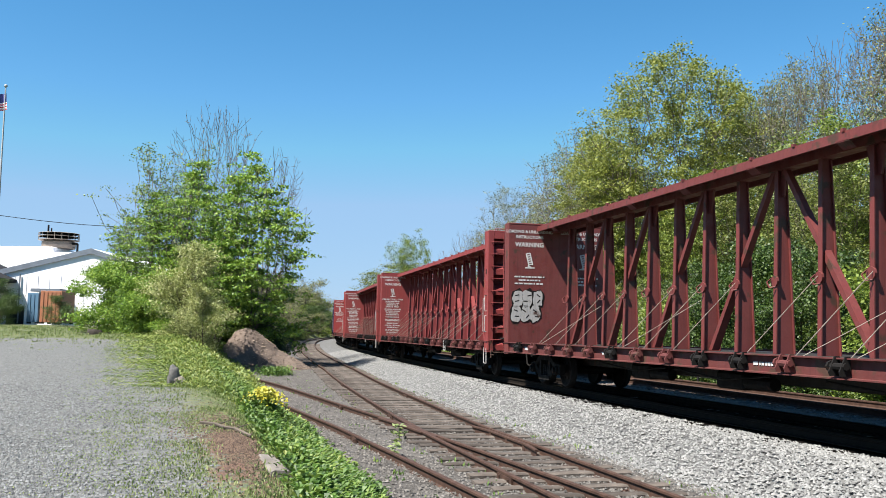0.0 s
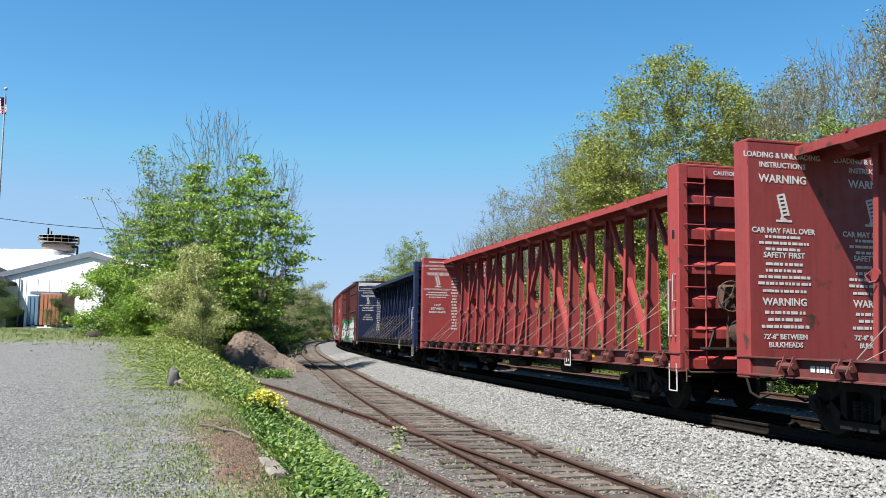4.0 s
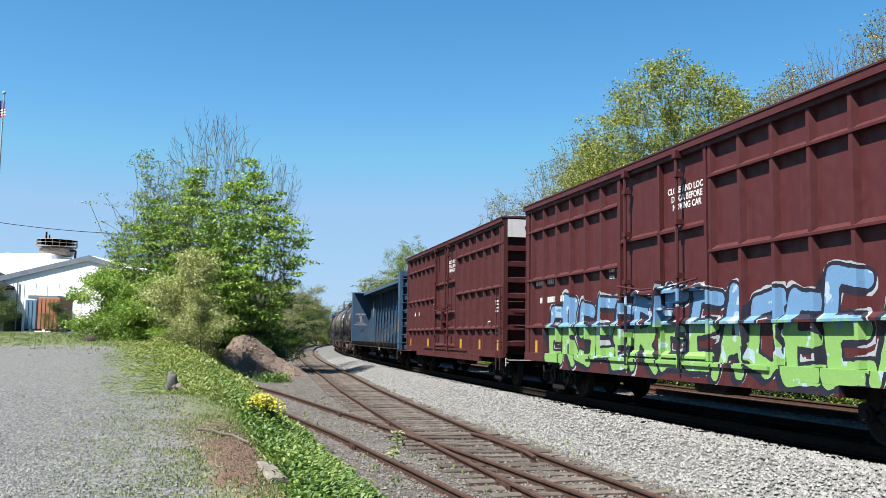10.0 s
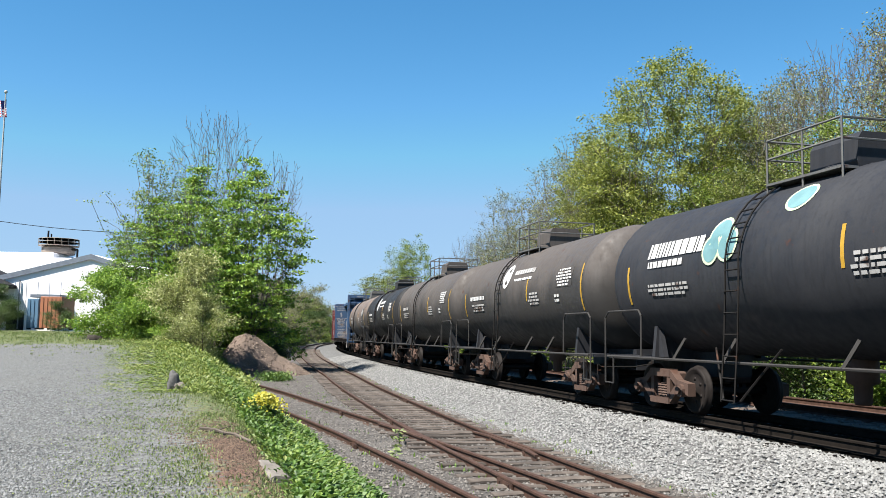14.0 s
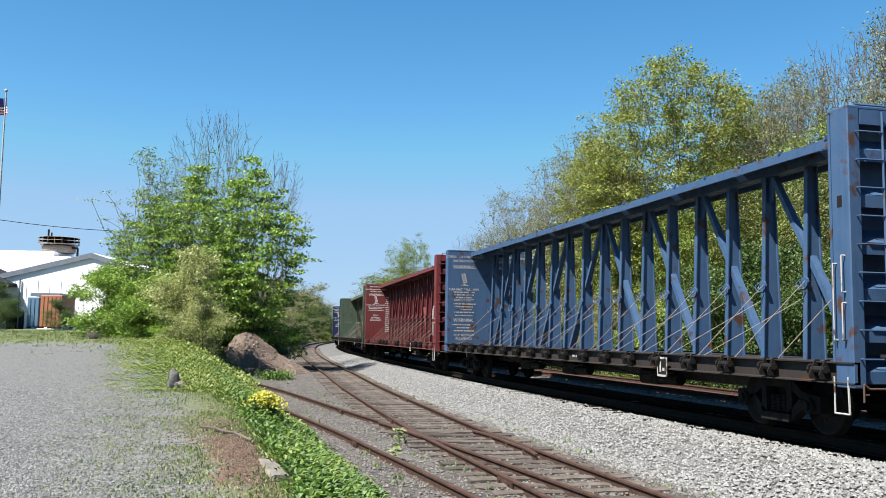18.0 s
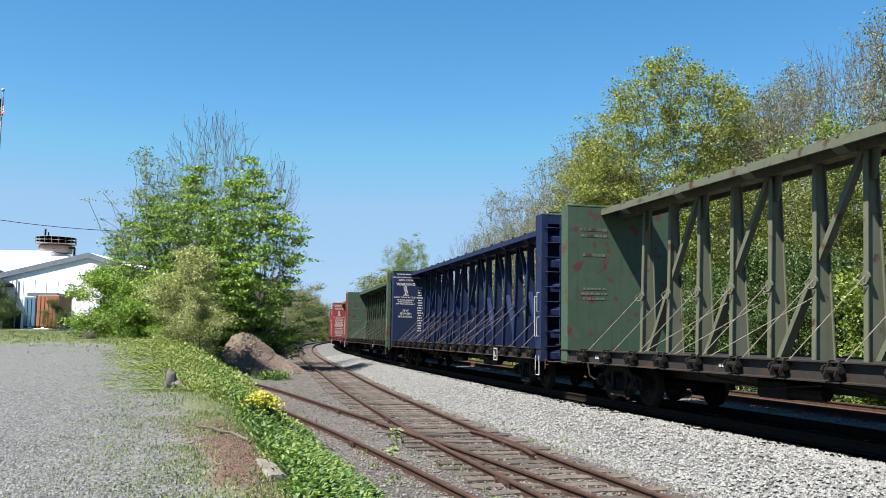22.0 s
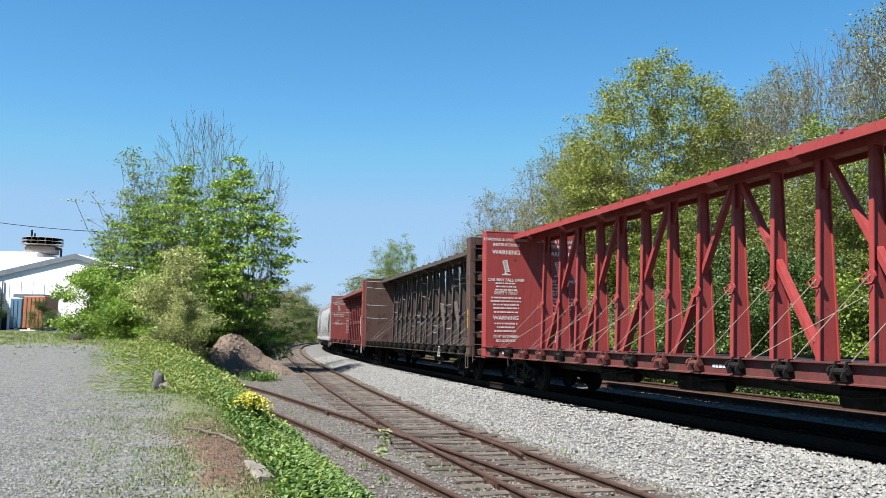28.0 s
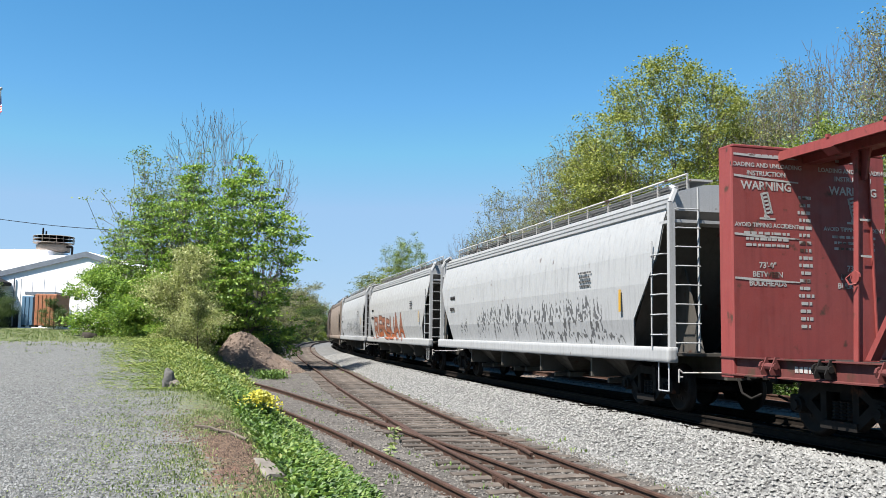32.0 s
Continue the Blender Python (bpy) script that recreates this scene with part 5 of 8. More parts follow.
# woods behind the second track, the tallest trees first
for x, y, kind, k, t, w in (
        (16.2, 64, T_BIG, 1.10, 0, 1.08), (22.6, 68, T_BIG, 0.96, 120, 0.72), (12.0, 67, T_BIG, 0.84, 240, 0.62), (24.2, 62, T_BUD, 1.22, 33, 1.1), (26.4, 64, T_BUD, 1.3, 160, 1.1), (24.6, 47, T_BARE, 1.16, 70, 1.0), (12.4, 74, T_BUD, 1.22, 100, 1.1), (10.4, 78, T_BUD, 1.14, 30, 1.1), (7.4, 96, T_BUD, 1.1, 200, 1.1), (11.4, 77, T_FILL, 0.85, 60, 0.9), (18.4, 58, T_LIME, 0.86, 200, 0.9),
        (23.5, 52, T_LIME, 0.98, 30, 1.0), (26, 47, T_BUD, 1.25, 80, 1.1), (28.5, 54, T_BUD, 1.35, 10, 1.2), (31, 50, T_LIME, 1.2, 200, 1.2), (25.6, 57, T_BARE, 1.28, 200, 1.1),
        (22.5, 44, T_LIME, 0.74, 240, 0.8), (22.8, 60, T_BUD, 1.15, 140, 1.0), (19, 54, T_OLIVE, 0.72, 60, 0.8), (14.0, 66, T_LIME, 0.80, 90, 0.8),
        (13.0, 74, T_BUD, 0.98, 15, 1.0), (10.2, 84, T_BUD, 0.95, 130, 1.0), (12.0, 80, T_OLIVE, 0.74, 250, 0.8), (8.5, 92, T_BUD, 0.88, 300, 0.95),
        (16.5, 78, T_OLIVE, 0.95, 20, 1.0), (6.5, 104, T_BUD, 0.92, 45, 1.0), (9.5, 100, T_BARE, 0.9, 222, 1.0), (4.2, 118, T_BARE, 0.98, 99, 1.0), (6.0, 122, T_BUD, 0.96, 199, 1.1),
        (1.5, 132, T_BARE, 0.90, 9, 1.0), (-5.8, 152, T_LIME, 1.22, 70, 0.9), (0.0, 150, T_OLIVE, 0.72, 170, 0.9), (-12, 215, T_FILL, 1.12, 20, 1.5), (-19, 250, T_FILL, 1.12, 120, 1.5), (-6, 200, T_BUD, 0.95, 220, 1.2), (-25, 290, T_FILL, 0.8, 60, 1.5), (-2, 185, T_FILL, 0.8, 310, 1.1)):
    plant(kind, x, y, k, t, wide=w)
wr = random.Random(19)
for i in range(22):
    s = 24 + 150 * (i / 22) ** 1.3 + wr.uniform(-2, 2)
    x, y = on_line(s, wr.uniform(-24, -14))
    k = wr.uniform(0.5, 0.72)
    plant(wr.choice((T_OLIVE, T_LIME, T_LIME, T_BUD, T_BARE)), x, y, k, wr.uniform(0, 360))
for i in range(64):
    s = 24 + 170 * (i / 64) ** 1.2 + wr.uniform(-2, 2)
    x, y = on_line(s, wr.uniform(-40, -22))
    k = wr.uniform(0.6, 0.78)
    plant(wr.choice((T_FILL, T_FILL, T_FILL2)), x, y, k, wr.uniform(0, 360), group="woods behind the tracks")
for i in range(46):
    s = 22 + 130 * (i / 46) ** 1.4 + wr.uniform(-1.5, 1.5)
    x, y = on_line(s, wr.uniform(-15.5, -9.8))
    k = wr.uniform(0.8, 1.3)
    plant(wr.choice((T_HEDGE, T_HEDGE, T_SHRUB, T_DARK, T_BROWNBUSH)), x, y, k, wr.uniform(0, 360), group="undergrowth behind the tracks")


# fence behind the second track
FENCE_RAIL = Shape().tube((0, 0, 0), (0, 2.4, 0), 0.022, sides=5).mesh("fence_rail", M_FENCE)
FENCE_POST = Shape().tube((0, 0, -0.4), (0, 0, 1.05), 0.035, sides=6).mesh("fence_post", M_FENCE)
fence = thing("fence", "low black pipe fence behind the second track", "fence")
for i in range(14):
    s, q = 26 + 2.4 * i, -7.6
    fx2, fy2 = on_line(s, q)
    m = at_line(s, q, -0.55)
    part("post", FENCE_POST, fence, m)
    for z in (0.45, 0.97):
        part("rail", FENCE_RAIL, fence, m @ pose(0, 0, z))

# far wooded ridge at the end of the line
ridge = []
for i in range(80):
    a = -0.9 + 1.8 * i / 79
    r = 1500
    h = 34 + 16 * noise.noise((a * 5, 0.3, 0)) + 5 * noise.noise((a * 40, 0.7, 0))
    ridge.append((r * math.sin(a), r * math.cos(a), h))
rv = [(x, y, -2) for x, y, h in ridge] + [(x * 1.02, y * 1.02, h) for x, y, h in ridge]
tagged(new("far_ridge", mesh_from("far_ridge", rv, [(i, i + 1, 81 + i, 80 + i) for i in range(79)], M_HILL)), "hazy blue-green wooded ridge far away", "hill", kind="structure")


# the white works building, flagpole and cable
def gable_house():
    y0, y1 = 75.0, 97.0
    xl, xp, xr = -37.0, -29.2, -24.4
    zl, zp, zr, zb = 5.75, 7.7, 6.15, 1.2
    house = thing("works_building", "white metal-clad works building with slate trim", "building")
    part("front_wall", Shape().prism([(xl, zb), (xr, zb), (xr, zr), (xp, zp), (xl, zl)], y0, y0 + 0.3, "y").mesh("front_wall", M_SIDING), house)
    part("side_wall", Shape().box(xr - 0.3, y0 + 0.3, zb, xr, y1, zr).mesh("house_side", M_SIDING), house)
    part("side_wall", Shape().box(xl, y0 + 0.3, zb, xl + 0.3, y1, zl).mesh("house_side", M_SIDING), house)
    part("back_wall", Shape().prism([(xl, zb), (xr, zb), (xr, zr), (xp, zp), (xl, zl)], y1, y1 + 0.3, "y").mesh("back_wall", M_SIDING), house)
    for a, za, b, zb2 in ((xl - 0.4, zl - 0.1, xp, zp), (xp, zp, xr + 0.5, zr - 0.15)):
        part("roof_slope", Shape().prism([(a, za + 0.03), (b, zb2 + 0.03), (b, zb2 + 0.15), (a, za + 0.15)], y0 - 0.10, y1 + 0.3, "y").mesh("roof_slope", M_ROOFWHITE), house)
        part("rake_trim", Shape().prism([(a, za - 0.28), (b, zb2 - 0.28), (b, zb2 + 0.16), (a, za + 0.16)], y0 - 0.16, y0 - 0.105, "y").mesh("rake_trim", M_TRIM), house)
    for x in [xl + 0.6 + 0.95 * i for i in range(13)]:
        part("wall_seam", Shape().box(x - 0.02, y0 - 0.03, zb, x + 0.02, y0 - 0.001, 5.5).mesh("wall_seam", M_SIDING), house)
    for x, w, z0, z1 in ((-35.7, 0.5, 1.3, 3.4), (-34.9, 0.35, 1.3, 2.9)):
        part("doorway", Shape().box(x - w, y0 - 0.05, z0, x + w, y0 - 0.002, z1).mesh("doorway", M_GLASS), house)
    for x in (-36.3, -35.0):
        part("downspout", Shape().path([(x, y0 - 0.12, 5.6), (x, y0 - 0.12, 1.6)], 0.06, 6).mesh("downspout", M_TRIM), house)
    part("canopy", Shape().box(-33.4, y0 - 1.6, 4.15, -31.0, y0, 4.4).mesh("canopy", M_TRIM), house)
    return house


gable_house()
annex = thing("annex", "low annex with a dark shingle roof at the lot's edge", "building")
part("wall", Shape().box(-46, 70, 1.1, -36.0, 79, 4.9).mesh("annex_wall", M_SIDING), annex)
part("roof", Shape().prism([(-46.6, 4.9), (-35.3, 4.9), (-35.3, 5.15), (-41, 7.6), (-46.6, 5.15)], 69.4, 79.5, "y").mesh("annex_roof", M_DARKROOF), annex)

mill = thing("mill_block", "tall white block behind the works building", "building")
part("block", Shape().box(-58, 108, 1.2, -44.6, 124, 10.2).mesh("mill_wall", M_SIDING), mill)
part("upper_block", Shape().box(-58, 110, 10.2, -47.5, 122, 11.0, bevel=0.1).mesh("mill_upper", M_SIDING), mill)
part("lower_roof", Shape().prism([(-50, 7.6), (-36.5, 7.6), (-36.5, 8.2), (-50, 9.6)], 105, 122, "y").mesh("mill_roof", M_ROOFWHITE), mill)
vessel = thing("roof_tank", "brown-grey steel tank with white railings on the block", "tank")
part("shell", Shape().lathe([(11.0, 1.9), (11.2, 2.0), (11.8, 2.0), (12.0, 1.7)], "z", 24, (-48.2, 113, 0)).mesh("shell", M_TANKBROWN, True), vessel)
part("deck_ring", Shape().lathe([(12.02, 2.4), (12.09, 2.4)], "z", 24, (-48.2, 113, 0)).mesh("deck_ring", M_TANKBROWN), vessel)
rail_pts = [(-48.2 + 2.38 * math.cos(2 * math.pi * i / 18), 113 + 2.38 * math.sin(2 * math.pi * i / 18)) for i in range(19)]
for z in (12.5, 12.9):
    part("handrail", Shape().lathe([(z, 2.35), (z + 0.03, 2.38), (z, 2.41), (z - 0.03, 2.38), (z, 2.35)], "z", 24, (-48.2, 113, 0)).mesh("handrail", M_TANKBROWN), vessel)
post_me = Shape().tube((0, 0, 12.1), (0, 0, 12.9), 0.03, sides=4).mesh("railing_post", M_TANKBROWN)
for x, y in rail_pts[:-1]:
    part("railing_post", post_me, vessel, pose(x, y, 0))
part("vent_pipe", Shape().path([(-49.6, 113, 12.0), (-49.6, 113, 14.0)], 0.12, 6).path([(-49.2, 113, 12.0), (-49.2, 113, 13.6)], 0.1, 6).mesh("vent_pipe", M_STEEL), vessel)
part("feed_pipe", Shape().path([(-46.3, 112.4, 11.6), (-45.6, 112.4, 11.6), (-45.6, 112.4, 10.3), (-44.0, 112.4, 10.3)], 0.14, 8).mesh("feed_pipe", M_STEEL), vessel)


def container(x, y, w, d, h, material, label, turn=0.0):
    z = 1.55
    c = thing("container", label, "container", "containers by the works", pose(x, y, z, 0, 0, turn))
    part("shell", Shape().box(-w / 2, -d / 2, 0.1, w / 2, d / 2, h, bevel=0.03).mesh("container_shell", material), c)
    rib = Shape().box(-0.05, -0.04, 0.15, 0.05, 0.0, h - 0.1).mesh("container_rib", material)
    for i in range(int(w / 0.3)):
        part("corrugation", rib, c, pose(-w / 2 + 0.2 + 0.3 * i, -d / 2, 0))
    foot = Shape().box(-0.12, -0.12, 0, 0.12, 0.12, 0.1).mesh("container_foot", M_STEEL)
    for sx in (-1, 1):
        for sy in (-1, 1):
            part("corner_casting", foot, c, pose(sx * (w / 2 - 0.14), sy * (d / 2 - 0.14), 0))
    return c


container(-30.6, 69.0, 0.9, 2.4, 2.3, M_BOXBLUE, "small blue steel container beside an orange one")
container(-29.1, 68.6, 1.6, 2.4, 2.45, M_BOXORANGE, "orange steel container in front of the works")
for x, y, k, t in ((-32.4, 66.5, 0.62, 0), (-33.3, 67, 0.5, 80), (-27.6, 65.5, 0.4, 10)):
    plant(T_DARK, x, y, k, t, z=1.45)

POLE = (-23.8, 48.0)
pole = thing("flagpole", "tall slim white flagpole beside the lot", "flagpole", m=pose(POLE[0], POLE[1], ground_z(*POLE)))
part("shaft", Shape().tube((0, 0, 0), (0, 0, 13.1), 0.08, 0.035, 10).mesh("shaft", M_POLE), pole)
part("finial", lump(0.09, 1.0, 1.0, 0.0).mesh("finial", M_POLE, True), pole, pose(0, 0, 13.15))
part("base_collar", Shape().lathe([(0, 0.2), (0.1, 0.2), (0.25, 0.1)], "z", 12).mesh("base_collar", M_POLE), pole)
FLAG_PIECES = []
FLAG_Z = ground_z(*POLE) + 12.75


FLAG_W = 1.15 / 5
STRIPE = Shape().box(0, -0.004, -0.07, FLAG_W + 0.01, 0.004, 0)
STRIPES = [STRIPE.mesh("stripe", mt) for mt in (M_FLAGRED, M_FLAGWHITE)]
CANTON = Shape().box(0, -0.007, -0.49, FLAG_W + 0.01, 0.007, 0).mesh("canton", M_FLAGBLUE)
for i in range(5):
    fp = thing("flag_panel", "strip of a red and white striped flag with a blue canton", "flag", "flag on the pole")
    for k in range(13):
        part("stripe", STRIPES[k % 2], fp, pose(0, 0, -0.07 * k))
    if i < 2:
        part("canton", CANTON, fp)
    FLAG_PIECES.append((fp, FLAG_W))

cable = thing("overhead_cable", "sagging black overhead cable to the trees", "cable")
pts = [(-32 + 12.5 * i / 12, 60 + 0.2 * i, 9.0 - 0.75 * i / 12 - 0.25 * math.sin(math.pi * i / 12)) for i in range(13)]
part("wire", Shape().path(pts, 0.022, 5).mesh("wire", M_CABLE), cable)


# the train. Each car lies along its own y (rear is +y), rails at z 0, the eye on its -x side.
cars, wheelsets = [], []
SHAPES = {}


def shape(key, make, material, smooth_shade=False):
    """One mesh for each shape, and one copy of it for each paint."""
    if key not in SHAPES:
        SHAPES[key] = make().mesh(key[0] if isinstance(key, tuple) else key, material, smooth_shade)
    me = SHAPES[key]
    return me if me.materials[0] == material else painted(me, material)


def wheelset_shape():
    sh = Shape()
    for sx in (-1, 1):
        prof = [(0.0, 0.06), (0.0, 0.13), (0.02, 0.16), (0.035, 0.34), (-0.005, 0.39), (-0.005, 0.435), (0.03, 0.455), (0.085, 0.462), (0.10, 0.485), (0.13, 0.48), (0.135, 0.40), (0.10, 0.37), (0.085, 0.17), (0.11, 0.13), (0.11, 0.08)]
        sh.lathe([(sx * (0.83 - d), r) for d, r in prof], "x", 20)
    sh.tube((-0.98, 0, 0), (0.98, 0, 0), 0.075, sides=10)
    for sx in (-1, 1):
        for k in range(6):
            a = k * math.pi / 3
            sh.box(sx * 0.80 - 0.012, 0.22 * math.cos(a) - 0.03, 0.22 * math.sin(a) - 0.03, sx * 0.80 + 0.012, 0.22 * math.cos(a) + 0.03, 0.22 * math.sin(a) + 0.03)
    return sh


def side_frame_shape():
    sh = Shape()
    up = [(-1.12, 0.40), (-1.12, 0.58), (-0.98, 0.64), (-0.62, 0.66), (-0.42, 0.84), (0.42, 0.84), (0.62, 0.66), (0.98, 0.64), (1.12, 0.58), (1.12, 0.40), (0.98, 0.40), (0.98, 0.50), (0.66, 0.52), (0.38, 0.70), (-0.38, 0.70), (-0.66, 0.52), (-0.98, 0.50), (-0.98, 0.40)]
    quads = lambda pts, x0, x1: sh.prism(pts, x0, x1, "x")
    quads([(-1.1, 0.36), (-1.1, 0.60), (-0.64, 0.66), (-0.64, 0.50)], -0.08, 0.08)
    quads([(1.1, 0.36), (0.64, 0.50), (0.64, 0.66), (1.1, 0.60)], -0.08, 0.08)
    quads([(-0.66, 0.52), (-0.66, 0.66), (-0.40, 0.84), (-0.36, 0.70)], -0.08, 0.08)
    quads([(0.66, 0.52), (0.36, 0.70), (0.40, 0.84), (0.66, 0.66)], -0.08, 0.08)
    quads([(-0.41, 0.70), (-0.41, 0.85), (0.41, 0.85), (0.41, 0.70)], -0.09, 0.09)
    quads([(-0.80, 0.50), (-0.62, 0.56), (-0.26, 0.28), (-0.36, 0.18)], -0.08, 0.08)
    quads([(0.80, 0.50), (0.36, 0.18), (0.26, 0.28), (0.62, 0.56)], -0.08, 0.08)
    quads([(-0.38, 0.17), (-0.38, 0.29), (0.38, 0.29), (0.38, 0.17)], -0.11, 0.11)
    quads([(-0.40, 0.29), (-0.40, 0.72), (-0.27, 0.72), (-0.27, 0.29)], -0.08, 0.08)
    quads([(0.27, 0.29), (0.27, 0.72), (0.40, 0.72), (0.40, 0.29)], -0.08, 0.08)
    for sy in (-0.865, 0.865):
        sh.tube((-0.14, sy, 0.46), (0.12, sy, 0.46), 0.125, sides=12)
        sh.tube((-0.19, sy, 0.46), (-0.14, sy, 0.46), 0.075, sides=8)
    return sh


def spring_shape():
    sh = Shape()
    for sy in (-0.15, 0.0, 0.15):
        sh.lathe([p for k in range(6) for p in ((0.30 + 0.05 * k, 0.05), (0.32 + 0.05 * k, 0.068))], "z", 7, (0, sy, 0))
    return sh


def add_truck(car, y, paint):
    tr = part("truck", shape("bolster", lambda: Shape().box(-0.95, -0.2, 0.55, 0.95, 0.2, 0.80, bevel=0.04).box(-0.35, -0.3, 0.72, 0.35, 0.3, 0.9, bevel=0.03).box(-0.75, -0.55, 0.36, 0.75, -0.42, 0.5).box(-0.75, 0.42, 0.36, 0.75, 0.55, 0.5), paint), car, pose(0, y, 0))
    for sx in (-1, 1):
        part("side_frame", shape("side_frame", side_frame_shape, paint), tr, pose(sx * 1.02, 0, 0, 0, 0, 0 if sx < 0 else 180))
        part("spring_nest", shape("spring_nest", spring_shape, paint), tr, pose(sx * 1.02, 0, 0))
    for k, sy in enumerate((-0.865, 0.865)):
        ws = part("wheelset", shape("wheelset", wheelset_shape, P_WHEEL, True), tr, pose(0, sy, 0.462))
        wheelsets.append((ws, k))
    return tr


def coupler_shape():
    sh = Shape()
    sh.box(-0.09, 0, 0.72, 0.09, 0.62, 0.92, bevel=0.02)
    sh.box(-0.16, -0.06, 0.66, 0.20, 0.10, 0.98, bevel=0.03)
    sh.box(-0.17, -0.20, 0.70, -0.05, 0.0, 0.95, bevel=0.03)
    sh.box(0.08, -0.16, 0.68, 0.17, 0.0, 0.96, bevel=0.02)
    sh.path([(-0.25, 0.25, 0.75), (-0.28, 0.05, 0.45), (-0.2, -0.12, 0.36), (-0.05, -0.22, 0.45)], 0.025)
    return sh


def lever_shape():
    return Shape().path([(-1.38, 0.02, 0.62), (-1.38, 0.02, 0.86), (-1.30, 0.02, 0.80), (-0.5, 0.0, 0.80), (-0.15, -0.02, 0.86)], 0.017, 5).path([(-1.38, 0.02, 0.72), (-1.30, 0.02, 0.72)], 0.015, 5)


def add_ends(car, half, lever):
    """Couplers and cut levers at both ends."""
    for turn, y in ((0, -half), (180, half)):
        m = pose(0, y, 0, 0, 0, turn)
        part("coupler", shape("coupler", coupler_shape, P_TRUCK), car, m @ pose(0, -0.42, 0))
        part("cut_lever", shape("cut_lever", lever_shape, lever), car, m @ pose(0, -0.06, 0), "thin painted uncoupling rod")


def ladder_shape(x0, x1, z0, z1, rungs, depth=0.07):
    sh = Shape()
    for k in range(rungs):
        z = z0 + (z1 - z0) * (k + 0.5) / rungs
        sh.path([(x0, 0, z), (x0, -depth, z), (x1, -depth, z), (x1, 0, z)], 0.013, 5)
    return sh


def wheel_shape():
    """A hand brake wheel, its face to -y."""
    sh = Shape()
    k = 20
    pts = [(0.28 * math.cos(2 * math.pi * i / k), 0, 0.28 * math.sin(2 * math.pi * i / k)) for i in range(k + 1)]
    sh.path(pts, 0.018, 5)
    for i in range(5):
        a = 2 * math.pi * i / 5
        sh.tube((0, 0.02, 0), (0.28 * math.cos(a), 0, 0.28 * math.sin(a)), 0.013, sides=4)
    sh.tube((0, -0.03, 0), (0, 0.16, 0), 0.04, sides=8)
    sh.box(-0.12, 0.1, -0.22, 0.12, 0.25, 0.12, bevel=0.02)
    return sh


TEXTS = {}


def words(name, body, size, material, parent, m, align="CENTER"):
    key = (body, size, material.name, align)
    if key not in TEXTS:
        cu = bpy.data.curves.new("lettering", "FONT")
        cu.body, cu.size, cu.align_x, cu.align_y, cu.extrude = body, size, align, "CENTER", 0.0015
        cu.resolution_u, cu.offset = 2, size * 0.022
        cu.materials.append(material)
        TEXTS[key] = cu
    return part(name, TEXTS[key], parent, m)


def bars_shape(lines, wide, high, seed, gapx=0.06):
    """Rows of short bars in the x-z plane where writing cannot be read."""
    rnd = random.Random(seed)
    sh = Shape()
    pitch = high / lines
    for k in range(lines):
        z = high / 2 - pitch * (k + 0.5)
        w = wide * rnd.uniform(0.6, 1.0)
        x = -w / 2
        while x < w / 2 - 0.03:
            b = min(rnd.uniform(0.03, 0.13), w / 2 - x)
            sh.box(x, -0.002, z - pitch * 0.22, x + b, 0.001, z + pitch * 0.22)
            x += b + gapx * rnd.uniform(0.25, 0.6)
    return sh


def bars(parent, lines, wide, high, seed, material, m, name="stencil"):
    key = ("stencil", lines, round(wide, 2), round(high, 2), seed)
    ob = part(name, shape(key, lambda: bars_shape(lines, wide, high, seed), material), parent, m)
    ob["kind"] = "stuff"
    return ob




def on_side(x, y, z):
    return pose(x, y, z, 0, 0, -90)


def on_end(x, y, z):
    return pose(x, y, z)


def text_side(x, y, z):
    return pose(x, y, z, 90, 0, -90)


def text_end(x, y, z):
    return pose(x, y, z, 90, 0, 0)


# spray painting: fat strokes that overlap, held on the metal as distances
STROKES = (((0, 0, 0, 1), (0, 1, 0.8, 0.9), (0.8, 0.9, 0.7, 0.5), (0.7, 0.5, 0.05, 0.45), (0.3, 0.45, 1, 0)),
           ((1, 0.95, 0.2, 1), (0.2, 1, 0.05, 0.5), (0.05, 0.5, 0.85, 0.5), (0.05, 0.5, 0.1, 0.02), (0.1, 0.02, 1, 0.08)),
           ((0, 0, 0.45, 1), (0.45, 1, 0.95, 0), (0.2, 0.35, 0.75, 0.35)),
           ((0.9, 0.9, 0.15, 0.95), (0.15, 0.95, 0.1, 0.55), (0.1, 0.55, 0.9, 0.45), (0.9, 0.45, 0.85, 0.05), (0.85, 0.05, 0, 0.1)),
           ((0.1, 0, 0, 1), (0, 0.45, 0.9, 1), (0.3, 0.55, 1, 0)),
           ((0.05, 0.2, 0.1, 0.85), (0.1, 0.85, 0.8, 1), (0.8, 1, 1, 0.3), (1, 0.3, 0.6, 0), (0.6, 0, 0.05, 0.2)),
           ((0, 1, 0.15, 0.1), (0.15, 0.1, 0.85, 0.05), (0.85, 0.05, 1, 1)))


